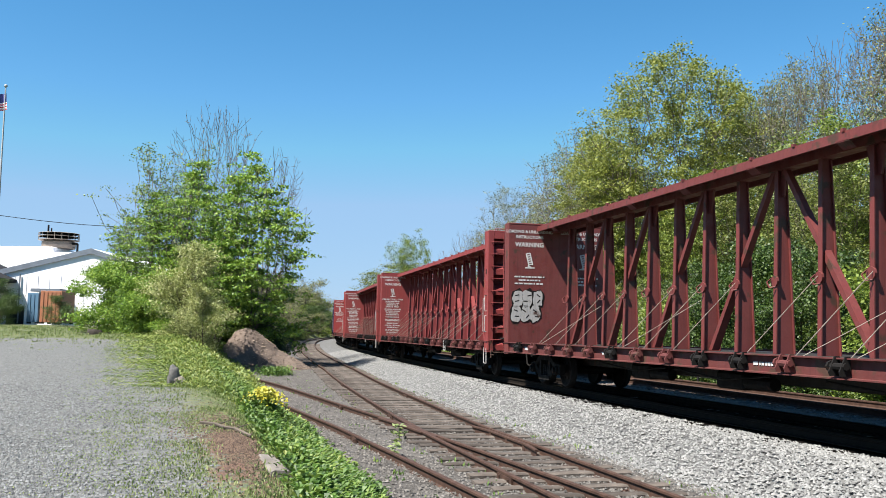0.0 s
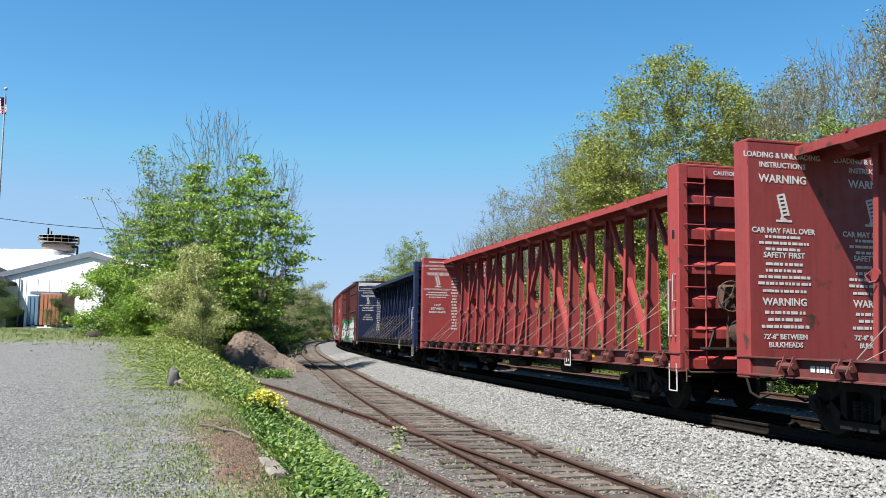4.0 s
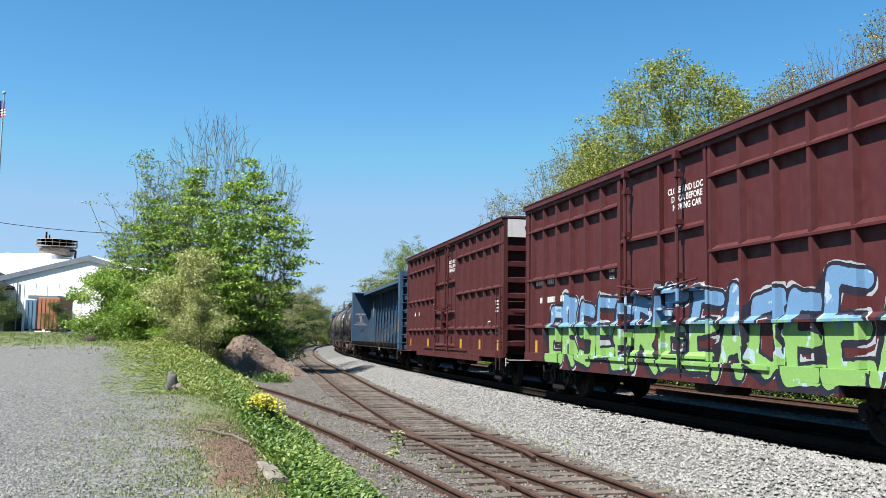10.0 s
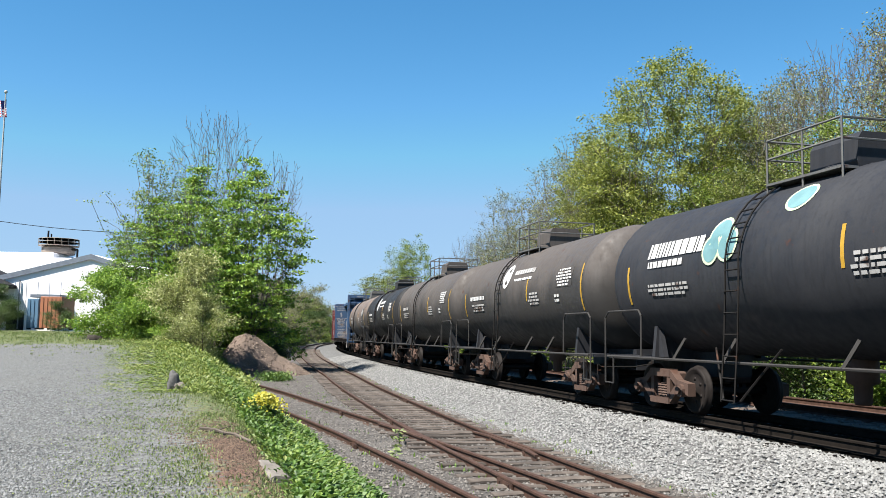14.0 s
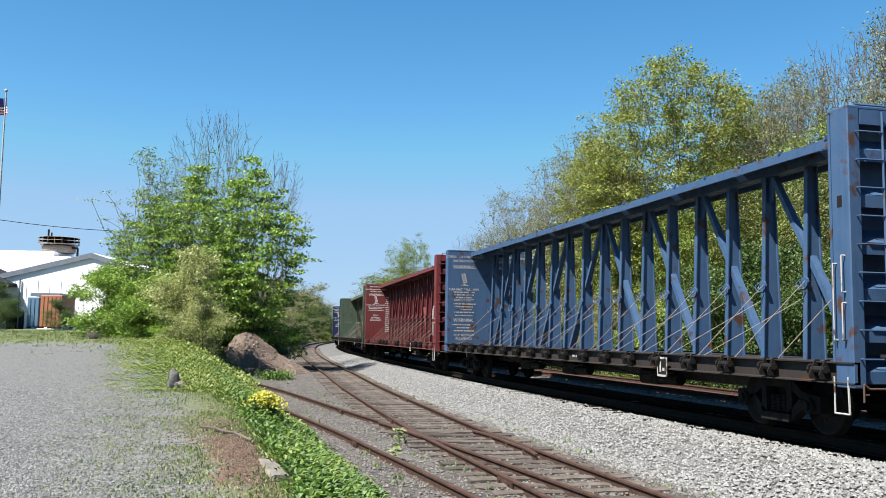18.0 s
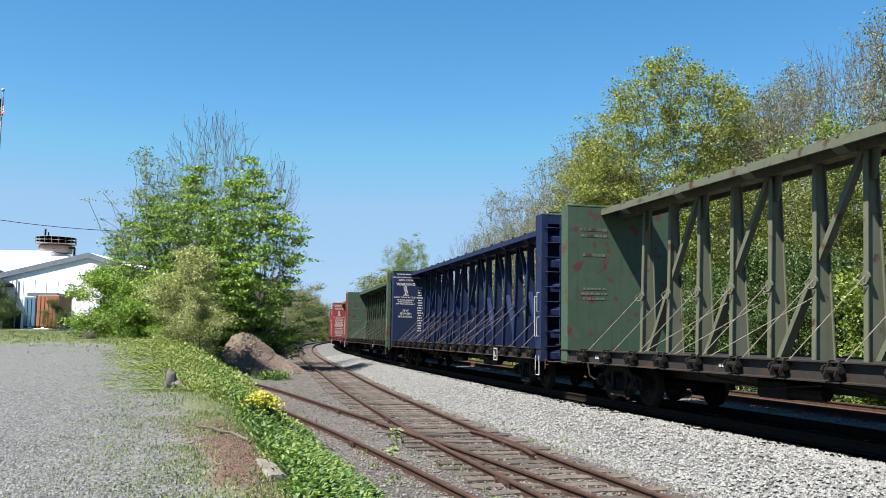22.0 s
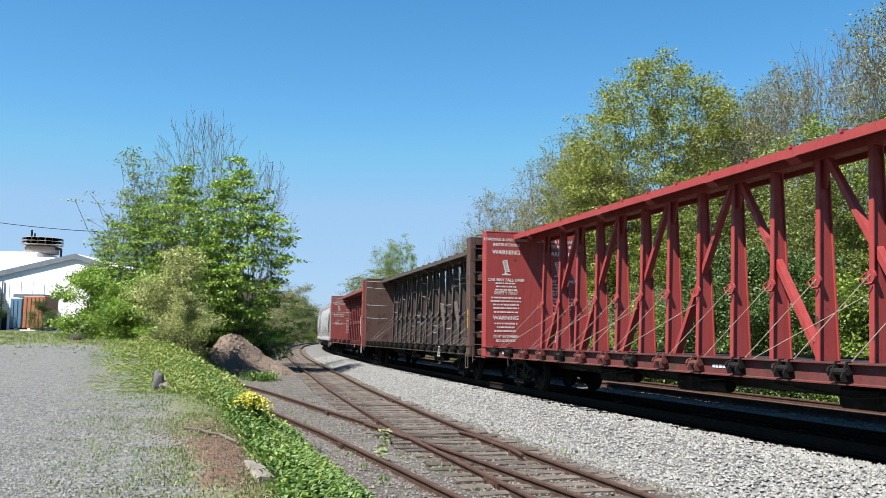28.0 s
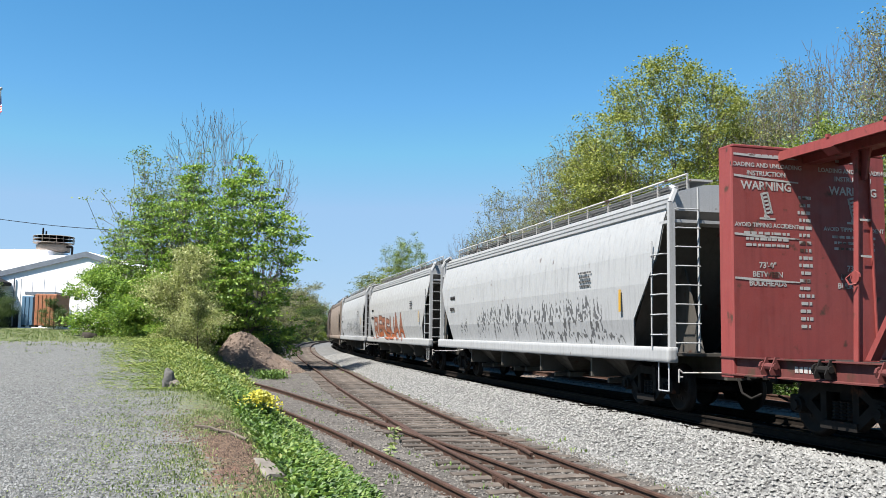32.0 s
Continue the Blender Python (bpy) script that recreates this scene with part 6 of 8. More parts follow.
def spray_field(seed, y_far, y_near, low, top, count, thick=0.17, slant=0.10, gap=()):
    """Strokes of painted letters from y_far to y_near, as (y0, z0, y1, z1, radius) by letter."""
    rnd = random.Random(seed)
    step = (y_far - y_near) / count
    letters = []
    for i in range(count):
        if i in gap:
            continue
        kind = STROKES[rnd.randrange(len(STROKES))]
        w, h = step * rnd.uniform(0.78, 1.0), (top - low) * rnd.uniform(0.85, 1.08)
        base, lean = low + rnd.uniform(-0.05, 0.12), rnd.uniform(-slant, slant)
        at = lambda u, v: (y_far - step * i - w * u - lean * v + rnd.uniform(-0.05, 0.05), base + h * v + rnd.uniform(-0.06, 0.06))
        letters.append([(*at(a, b), *at(c, d), thick * rnd.uniform(0.8, 1.2)) for a, b, c, d in kind])
    return letters


def scribble_field(seed, spots, thick=0.018):
    """Thin quick lines; spots are (y, z, half width, half height, turns)."""
    rnd = random.Random(seed)
    letters = []
    for y, z, w, h, n in spots:
        p, line = (y + w, z - h), []
        for k in range(n):
            q = (y + w - 2 * w * (k + 1) / n + rnd.uniform(-0.1, 0.1), z + h * (rnd.uniform(0.4, 1) if k % 2 == 0 else rnd.uniform(-1, -0.3)))
            line.append((*p, *q, thick))
            p = q
        letters.append(line)
    return letters


def spray_depth(letters, y, z):
    out = np.full(y.shape, 0.99)
    for strokes in letters:
        best = np.full(y.shape, 9.0)
        for y0, z0, y1, z1, r in strokes:
            dy, dz = y1 - y0, z1 - z0
            t = np.clip(((y - y0) * dy + (z - z0) * dz) / max(1e-6, dy * dy + dz * dz), 0, 1)
            best = np.minimum(best, np.hypot(y - y0 - t * dy, z - z0 - t * dz) - r)
        out = np.where(best < 0.03, best, np.minimum(out, best))
    return out


def dense(sh, letters, top, cell=0.06):
    """The shape with its faces cut small where paint may lie; they carry how deep in a stroke each corner is."""
    out = Shape()
    for f in sh.f:
        p = [Vector(sh.v[i]) for i in f]
        if len(p) != 4 or min(q.z for q in p) > top:
            out.add(p, [tuple(range(len(p)))])
            continue
        n = max(1, math.ceil(max((p[1] - p[0]).length, (p[2] - p[3]).length) / cell))
        m = max(1, math.ceil(max((p[3] - p[0]).length, (p[2] - p[1]).length) / cell))
        grid = [p[0].lerp(p[1], i / n).lerp(p[3].lerp(p[2], i / n), j / m) for j in range(m + 1) for i in range(n + 1)]
        out.add(grid, [(j * (n + 1) + i, j * (n + 1) + i + 1, (j + 1) * (n + 1) + i + 1, (j + 1) * (n + 1) + i) for j in range(m) for i in range(n)])
    return out


def sprayed(key, make, paint, letters, top, cell=0.06, chalk=(), rounded=False):
    key = (key, "sprayed", paint.name)
    if key not in SHAPES:
        sh = make()
        plain = sh.mesh("plain", paint)
        ordered = Shape().add([v.co for v in plain.vertices], [tuple(pl.vertices) for pl in plain.polygons])
        bpy.data.meshes.remove(plain)
        me = dense(ordered, letters, top, cell).mesh("sprayed", paint, fix=False)
        bm = bmesh.new()
        bm.from_mesh(me)
        bmesh.ops.remove_doubles(bm, verts=bm.verts, dist=0.0005)
        for face in bm.faces:
            face.smooth = rounded
        bm.to_mesh(me)
        bm.free()
        co = np.empty(len(me.vertices) * 3)
        me.vertices.foreach_get("co", co)
        y, z = co[1::3], co[2::3]
        vals = np.ones((len(y), 4))
        vals[:, 0] = 1 - spray_depth(letters, y, z)
        vals[:, 1] = 1 - spray_depth(letters, y - 0.10, z + 0.08)
        vals[:, 2] = 1 - spray_depth(chalk, y, z) if chalk else 0
        me.color_attributes.new("spray", "FLOAT_COLOR", "POINT").data.foreach_set("color", vals.ravel())
        SHAPES[key] = me
    return SHAPES[key]


# centre-beam flat cars
CB_HALF, CB_IN, CB_BAYS = 11.52, 11.10, 18
BAY = 2 * CB_IN / CB_BAYS


def column_shape(panel=False):
    """A tapered H-section upright, wider at the deck than at the top."""
    b, t = (0.20, 0.095) if not panel else (0.18, 0.09)
    fl, th = 0.052, 0.02
    ring = lambda w, z: [(-w, -fl, z), (-w + th, -fl, z), (-w + th, -0.012, z), (w - th, -0.012, z), (w - th, -fl, z), (w, -fl, z), (w, fl, z), (w - th, fl, z), (w - th, 0.012, z), (-w + th, 0.012, z), (-w + th, fl, z), (-w, fl, z)]
    vs = ring(b, 1.12) + ring(t, 4.44)
    fs = [(i, (i + 1) % 12, 12 + (i + 1) % 12, 12 + i) for i in range(12)]
    return Shape().add(vs, fs + [tuple(range(11, -1, -1)), tuple(range(12, 24))])


def brace_shape(panel=False, bay=0.0):
    """A sloping brace over two bays, foot at y 0, head at y 2 bays."""
    d, w0, w1 = (0.12, 0.085, 0.055) if not panel else (0.07, 0.05, 0.03)
    y1 = 2 * (bay or BAY) - 0.10
    vs = [(-w0, 0.06, 1.14), (w0, 0.06, 1.14), (w0, 0.06 + d, 1.14), (-w0, 0.06 + d, 1.14), (-w1, y1 - d, 4.42), (w1, y1 - d, 4.42), (w1, y1, 4.42), (-w1, y1, 4.42)]
    return Shape().add(vs, [(3, 2, 1, 0), (4, 5, 6, 7), (0, 1, 5, 4), (1, 2, 6, 5), (2, 3, 7, 6), (3, 0, 4, 7)])


def gusset_shape():
    return Shape().prism([(-0.22, 4.42), (0.22, 4.42), (0.10, 3.95), (-0.10, 3.95)], -0.02, 0.02, "x")


def chord_shape(panel=False):
    w = 0.60 if not panel else 0.72
    sh = Shape()
    sh.box(-w, -CB_IN, 4.56, w, CB_IN, 4.60)
    for s in (-1, 1):
        sh.box(s * w - 0.02, -CB_IN, 4.44, s * w + 0.02, CB_IN, 4.555)
    sh.box(-0.14, -CB_IN, 4.42, 0.14, CB_IN, 4.555)
    bays = 16 if panel else CB_BAYS
    for k in range(1, bays):
        y = -CB_IN + 2 * CB_IN / bays * k
        sh.box(-w - 0.035, y - 0.03, 4.585, -w + 0.03, y + 0.03, 4.64)
    return sh


def deck_shape():
    sh = Shape()
    sh.box(-1.40, -CB_IN, 1.06, 1.40, CB_IN, 1.12)
    for k in range(33):
        y = -CB_IN + 0.2 + k * (2 * CB_IN - 0.4) / 32
        sh.box(-1.38, y - 0.05, 0.86, 1.38, y + 0.05, 1.055)
    sh.prism([(-0.42, 1.05), (0.42, 1.05), (0.42, 0.62), (0.36, 0.60), (-0.36, 0.60), (-0.42, 0.62)], -9.6, 9.6)
    return sh


def sill_shape():
    sh = Shape()
    return sh.prism([(0.02, 0.85), (0.02, 1.15), (-0.10, 1.15), (-0.10, 1.13), (-0.02, 1.12), (-0.02, 0.88), (-0.09, 0.87), (-0.09, 0.85)], -CB_HALF, CB_HALF, "y")


def winch_shape():
    """A strap winch on its bracket, outside to -x."""
    sh = Shape()
    for s in (-1, 1):
        sh.prism([(-0.02, 0.90), (-0.02, 1.17), (-0.10, 1.17), (-0.20, 0.96), (-0.18, 0.90)], s * 0.11 - 0.012, s * 0.11 + 0.012, "y")
    sh.tube((-0.11, -0.15, 1.03), (-0.11, 0.15, 1.03), 0.05, sides=8)
    sh.tube((-0.11, 0.15, 1.03), (-0.11, 0.19, 1.03), 0.08, sides=8)
    return sh


def cable_shape():
    """Tie-down from a winch up to the upright beside it."""
    return Shape().tube((-1.46, 0.24, 1.06), (-0.18, -0.03, 2.45), 0.0075, sides=4)


def hub_shape():
    """The round plate and hook that holds a tie-down on an upright."""
    return Shape().lathe([(-0.02, 0.10), (0.02, 0.10), (0.03, 0.06), (0.05, 0.06)], "x", 12).path([(-0.04, 0.05, 0.05), (-0.10, 0.10, -0.02), (-0.10, 0.02, -0.12), (-0.03, -0.05, -0.1)], 0.012, 4)


def tab_shape():
    """A sloping plate under the chord's edge."""
    return Shape().prism([(-0.62, 4.45), (-0.62, 4.43), (-0.50, 4.33), (-0.485, 4.345)], -0.14, 0.14, "y")


def bulkhead_shape():
    """End wall, its inner face to +y, standing on y -0.42..0."""
    sh = Shape()
    sh.box(-1.5, -0.05, 1.12, 1.5, 0.0, 4.62)
    return sh


def bulkhead_post_shape():
    return Shape().box(-0.10, -0.42, 0.80, 0.10, -0.052, 4.66, bevel=0.015)


def bulkhead_rib_shape():
    return Shape().prism([(-0.37, 0.0), (-0.34, 0.0), (-0.34, 0.15), (-0.055, 0.34), (-0.055, 0.37), (-0.37, 0.17)], -1.295, 1.295, "x")


def cap_shape():
    return Shape().box(-1.5, -0.42, 4.63, 1.5, 0.0, 4.68, bevel=0.012).box(-1.295, -0.42, 4.42, 1.295, -0.36, 4.63).path([(-1.2, -0.2, 4.68), (-1.2, -0.2, 4.76), (-0.5, -0.2, 4.76), (-0.5, -0.2, 4.68)], 0.016, 5)


def tipping_sign_shape():
    sh = Shape()
    m = pose(0, 0, 0.03, 0, -14, 0)
    for x in (-0.06, 0.06):
        sh.box(x - 0.018, -0.002, -0.17, x + 0.018, 0.001, 0.20, m)
    for k in range(6):
        sh.box(-0.06, -0.002, -0.16 + 0.066 * k, 0.06, 0.001, -0.125 + 0.066 * k, m)
    sh.box(-0.14, -0.002, -0.23, 0.16, 0.001, -0.195)
    sh.box(0.02, -0.002, -0.19, 0.13, 0.001, -0.14, pose(0, 0, 0, 0, 25, 0))
    return sh


CB_TEXT = ((4.42, "LOADING & UNLOADING", 0.125), (4.26, "INSTRUCTIONS", 0.125), (4.03, "WARNING", 0.185), (3.18, "CAR MAY FALL OVER", 0.125),
           (2.78, "SAFETY FIRST", 0.13), (2.02, "WARNING", 0.17), (1.46, "72'-8\" BETWEEN", 0.115), (1.33, "BULKHEADS", 0.115))
CB_TEXT_SHORT = ((4.34, "LOADING AND UNLOADING", 0.105), (4.20, "INSTRUCTION", 0.115), (3.99, "WARNING", 0.20), (3.33, "AVOID TIPPING ACCIDENT", 0.10), (2.66, "73'-0\"", 0.14), (2.51, "BETWEEN", 0.13), (2.36, "BULKHEADS", 0.13))


def bulkhead(car, paint, far, ink, style, seed, grip, low=0.0):
    """One end wall with its posts, ribs, ladder and writing."""
    bh = part("bulkhead", shape("bulkhead", bulkhead_shape, paint), car, pose(0, CB_IN, 0, 0, 0, 180) if far else pose(0, -CB_IN, 0))
    for s in (-1, 1):
        part("post", shape("bulkhead_post", bulkhead_post_shape, paint), bh, pose(s * 1.40, 0, 0))
    for z in (0.86, 1.42, 1.98, 2.62, 3.27, 3.91):
        part("rib", shape("bulkhead_rib", bulkhead_rib_shape, paint), bh, pose(0, 0, z))
    part("cap", shape("bulkhead_cap", cap_shape, paint), bh)
    part("ladder", shape("cb_ladder", lambda: ladder_shape(-1.38, -0.98, 1.0, 4.5, 9, 0.06).tube((-0.98, -0.05, 0.95), (-0.98, -0.05, 4.6), 0.02, sides=5), paint), bh, pose(0, -0.42, 0))
    part("grab_iron", shape("cb_grab", lambda: Shape().path([(-1.5, -0.3, 1.45), (-1.56, -0.3, 1.45), (-1.56, -0.3, 1.95), (-1.5, -0.3, 1.95)], 0.013, 5).path([(-1.5, -0.3, 2.1), (-1.56, -0.3, 2.1), (-1.56, -0.3, 2.6), (-1.5, -0.3, 2.6)], 0.013, 5).path([(-1.5, -0.12, 1.45), (-1.56, -0.12, 1.45), (-1.56, -0.12, 2.5), (-1.5, -0.12, 2.5)], 0.013, 5).path([(-1.5, -0.3, 0.95), (-1.5, -0.32, 0.45), (-1.5, -0.02, 0.45), (-1.5, -0.02, 0.95)], 0.015, 5), grip), bh, None, "painted handhold bars")
    if not style:
        part("reflector", shape("post_reflector", lambda: Shape().box(-1.506, -0.30, 1.72, -1.498, -0.18, 2.32), P_YELLOW), bh, None, "yellow reflector plate")
    part("lifting_slot", shape("cb_slot", lambda: Shape().box(-1.503, -0.27, 3.28, -1.495, -0.17, 3.44), P_TRUCK), bh)
    if not far:
        part("brake_wheel", shape("brake_wheel", wheel_shape, P_TRUCK_RUST), bh, pose(-0.54, -0.62, 2.2))
        part("brake_housing", shape("brake_housing", lambda: Shape().box(0.52, -0.58, 1.95, 0.82, -0.34, 2.42, bevel=0.04).path([(0.66, -0.5, 1.95), (0.64, -0.5, 1.2), (0.4, -0.45, 0.95)], 0.03, 6).lathe([(-0.60, 0.10), (-0.56, 0.22), (-0.50, 0.22)], "y", 14, (0.86, 0, 1.55)), P_TRUCK_RUST), bh, pose(-1.2, 0, 0))
        part("mid_post", shape("bulkhead_mid_post", lambda: Shape().box(-0.08, -0.40, 0.86, 0.08, -0.375, 4.42), paint), bh, pose(-0.19, 0, 0))
        words("caution", "CAUTION", 0.11, ink, bh, text_end(-0.52, -0.426, 4.53))
        part("end_platform", shape("cb_platform", lambda: Shape().box(-1.08, -0.72, 1.22, 1.08, -0.42, 1.26).path([(-1.0, -0.6, 1.26), (-0.9, -0.6, 1.56), (-0.9, -0.45, 1.56)], 0.02, 5), P_DECK), bh)
    # writing on the inner face (turned with the far wall, so x flips there)
    if far and style:
        for side in (-0.86, 0.86):
            lines = CB_TEXT if style == "long" else CB_TEXT_SHORT
            for z, body, size in lines:
                if z < low:
                    continue
                words("lettering", body, size, ink, car, text_end(side, CB_IN - 0.004, z))
            part("tipping_sign", shape("tipping_sign", tipping_sign_shape, ink), car, on_end(side, CB_IN - 0.004, 3.56 if style == "long" else 3.66))
            if style == "long":
                bars(car, 3, 0.95, 0.30, seed, ink, on_end(side, CB_IN - 0.004, 2.98))
                if not low:
                    bars(car, 4, 1.0, 0.42, seed + 1, ink, on_end(side, CB_IN - 0.004, 2.48))
                    bars(car, 1, 1.05, 0.10, seed + 2, ink, on_end(side, CB_IN - 0.004, 2.20))
                    bars(car, 3, 0.9, 0.34, seed + 3, ink, on_end(side, CB_IN - 0.004, 1.74))
            else:
                bars(car, 3, 1.05, 0.30, seed, ink, on_end(side, CB_IN - 0.004, 3.10))
                bars(car, 1, 1.1, 0.10, seed + 2, ink, on_end(side, CB_IN - 0.004, 4.51))
        if style == "short":
            bars(car, 18, 0.30, 2.3, seed + 5, ink, on_end(-0.12, CB_IN - 0.004, 2.75))
    return bh


def centerbeam(u_far, paint, label, ink=None, style="long", sill=None, cables=0.85, seed=1, panel=False, reflect=False, tag=None, end_paint=None, panel_y=-6.0, grip=None, low=0.0):
    rnd = random.Random(seed)
    ink, sill, grip = ink or P_WHITE, sill or P_SILLRED, grip or P_OLDWHITE
    car = thing("centerbeam_flatcar", label, "freight car", "train cars")
    part("deck", shape("cb_deck", deck_shape, P_DECK), car)
    for s in (-1, 1):
        part("side_sill", shape("cb_sill", sill_shape, sill), car, pose(s * 1.42, 0, 0, 0, 0, 0 if s < 0 else 180))
    part("top_chord", shape(("cb_chord", panel), lambda: chord_shape(panel), paint), car)
    bays = 16 if panel else CB_BAYS
    bay = 2 * CB_IN / bays
    for k in range(1, bays):
        y = -CB_IN + bay * k
        part("column", shape(("cb_column", panel), lambda: column_shape(panel), paint), car, pose(0, y, 0))
        if not panel:
            part("hook_plate", shape("cb_hub", hub_shape, paint), car, pose(-0.165, y, 2.42))
        if k % 2:
            part("chord_tab", shape("cb_tab", tab_shape, paint), car, pose(0, y, 0))
            part("gusset", shape("cb_gusset", gusset_shape, paint), car, pose(0, y, 0))
    br = shape(("cb_brace", panel), lambda: brace_shape(panel, bay), paint if not panel else P_TRUCK)
    if panel:
        part("brace", br, car, pose(0, CB_IN - bay * 6, 0))
        part("brace", br, car, pose(0, -CB_IN + bay * 6, 0, 0, 0, 180))
    for k in () if panel else (1, 3, 5, 7):
        part("brace", br, car, pose(0, -CB_IN + bay * k, 0))
        part("brace", br, car, pose(0, CB_IN - bay * k, 0, 0, 0, 180))
    if panel:
        def sheet():
            return Shape().box(-0.02, 0, 1.13, 0.02, 2 * BAY, 4.43)
        for m in (pose(0, -CB_IN, 0), pose(0, CB_IN, 0, 0, 0, 180)):
            ep = part("end_panel", shape("cb_end_panel", sheet, paint), car, m)
            for y in (0.05, BAY * 0.5, BAY * 1.5, 2 * BAY - 0.05):
                part("stiffener", shape("cb_stiffener", lambda: Shape().prism([(-0.32, 1.13), (0.32, 1.13), (0.14, 4.43), (-0.14, 4.43)], -0.03, 0.03, "y"), paint), ep, pose(0, y, 0))
            for z in (2.3, 3.4):
                part("ledge", shape("cb_ledge", lambda: Shape().box(-0.13, 0.09, 0, 0.13, 2 * BAY - 0.09, 0.06), paint), ep, pose(0, 0, z))
        words("lettering", "WARNING!", 0.17, ink, car, text_end(-0.86, CB_IN - 0.004, 3.07))
        part("tipping_sign", shape("tipping_sign", tipping_sign_shape, ink), car, on_end(-0.86, CB_IN - 0.004, 2.72))
        bars(car, 2, 1.0, 0.26, seed + 11, ink, on_end(-0.86, CB_IN - 0.004, 2.38))
        bars(car, 5, 0.9, 0.5, seed + 9, ink, on_side(-0.16, CB_IN - 1.9, 1.9))
        bars(car, 9, 0.8, 1.1, seed + 8, ink, on_side(-0.2, CB_IN - 1.9, 3.4))
        def wing():
            return Shape().prism([(-0.72, 4.44), (-1.36, 4.58), (-0.72, 4.58)], -0.02, 0.02, "y").box(-1.4, -0.6, 4.585, -0.74, 0.0, 4.625)
        part("corner_plate", shape("cb_wing", wing, paint), car, pose(0, CB_IN, 0))
    for k in range(bays):
        y = -CB_IN + bay * k + 0.24
        part("winch", shape("cb_winch", winch_shape, P_TRUCK if sill is P_DECK or rnd.random() < 0.4 else sill), car, pose(-1.44, y, 0))
        part("winch", shape("cb_winch", winch_shape, sill), car, pose(1.44, y, 0, 0, 0, 180))
        if 0 < k and rnd.random() < cables:
            part("tie_down_cable", shape("cb_cable", cable_shape, P_CABLE), car, pose(0, -CB_IN + bay * k + rnd.uniform(-0.05, 0.05), 0))
            if rnd.random() < 0.5:
                part("tie_down_cable", shape("cb_low_cable", lambda: Shape().tube((-1.44, 0.20, 1.06), (-0.19, 0.04 - BAY, 2.15), 0.006, sides=4), P_CABLE), car, pose(0, -CB_IN + bay * k + rnd.uniform(-0.05, 0.05), 0))
    bulkhead(car, end_paint or paint, False, ink, style, seed, grip)
    bulkhead(car, end_paint or paint, True, ink, style, seed, grip, low)
    # stencil panel, number bars and reflectors on the sill
    part("data_panel", shape("data_panel", lambda: Shape().box(-0.17, -0.004, -0.16, 0.17, 0.001, 0.16), P_TRUCK), car, on_side(-1.545, panel_y, 0.90) @ Matrix.Diagonal((0.98, 1, 0.98, 1)), "black stencil panel in a white frame")
    part("panel_frame", shape("panel_frame", lambda: Shape().box(-0.20, -0.006, 0.15, 0.20, 0.004, 0.19).box(-0.20, -0.006, -0.19, 0.20, 0.004, -0.15).box(-0.20, -0.006, -0.15, -0.16, 0.004, 0.15).box(0.16, -0.006, -0.15, 0.20, 0.004, 0.15).box(-0.1, -0.006, -0.1, -0.04, 0.004, 0.1).box(0.02, -0.006, -0.08, 0.1, 0.004, -0.02), P_OLDWHITE), car, on_side(-1.545, panel_y, 0.90) @ Matrix.Diagonal((0.98, 1, 0.98, 1)))
    bars(car, 1, 1.0, 0.2, seed + 20, ink, on_side(-1.446, 9.3, 1.0), "number_stencil")
    bars(car, 1, 0.7, 0.13, seed + 21, ink, on_side(-1.446, -1.6, 1.0), "stencil")
    bars(car, 1, 0.7, 0.13, seed + 22, ink, on_side(-1.446, 4.3, 1.0), "stencil")
    if reflect:
        for y in (-10.2, -7.2, -3.6, -0.6, 2.4, 5.6, 8.2, 10.6):
            part("reflector", shape("reflector", lambda: Shape().box(-0.23, -0.004, -0.05, 0.23, 0.001, 0.05), P_YELLOW), car, on_side(-1.446, y, 1.0))
    for y in (-4.2, 0.4, 3.9):
        part("brake_gear", shape("cb_underbox", lambda: Shape().box(-0.9, -0.5, 0.48, -0.45, 0.4, 0.80, bevel=0.05).tube((-0.8, -1.3, 0.62), (-0.8, -0.5, 0.62), 0.11, sides=10).path([(-1.1, -1.6, 0.78), (-1.1, -0.2, 0.66), (-1.1, 1.6, 0.78)], 0.02, 5), P_TRUCK), car, pose(0, y, 0))
    add_truck(car, -9.15, P_TRUCK)
    add_truck(car, 9.15, P_TRUCK)
    add_ends(car, CB_HALF, P_TRUCK_RUST if seed % 2 else P_OLDWHITE)
    if tag:
        tag(car)
    cars.append((car, u_far - CB_HALF))
    return car


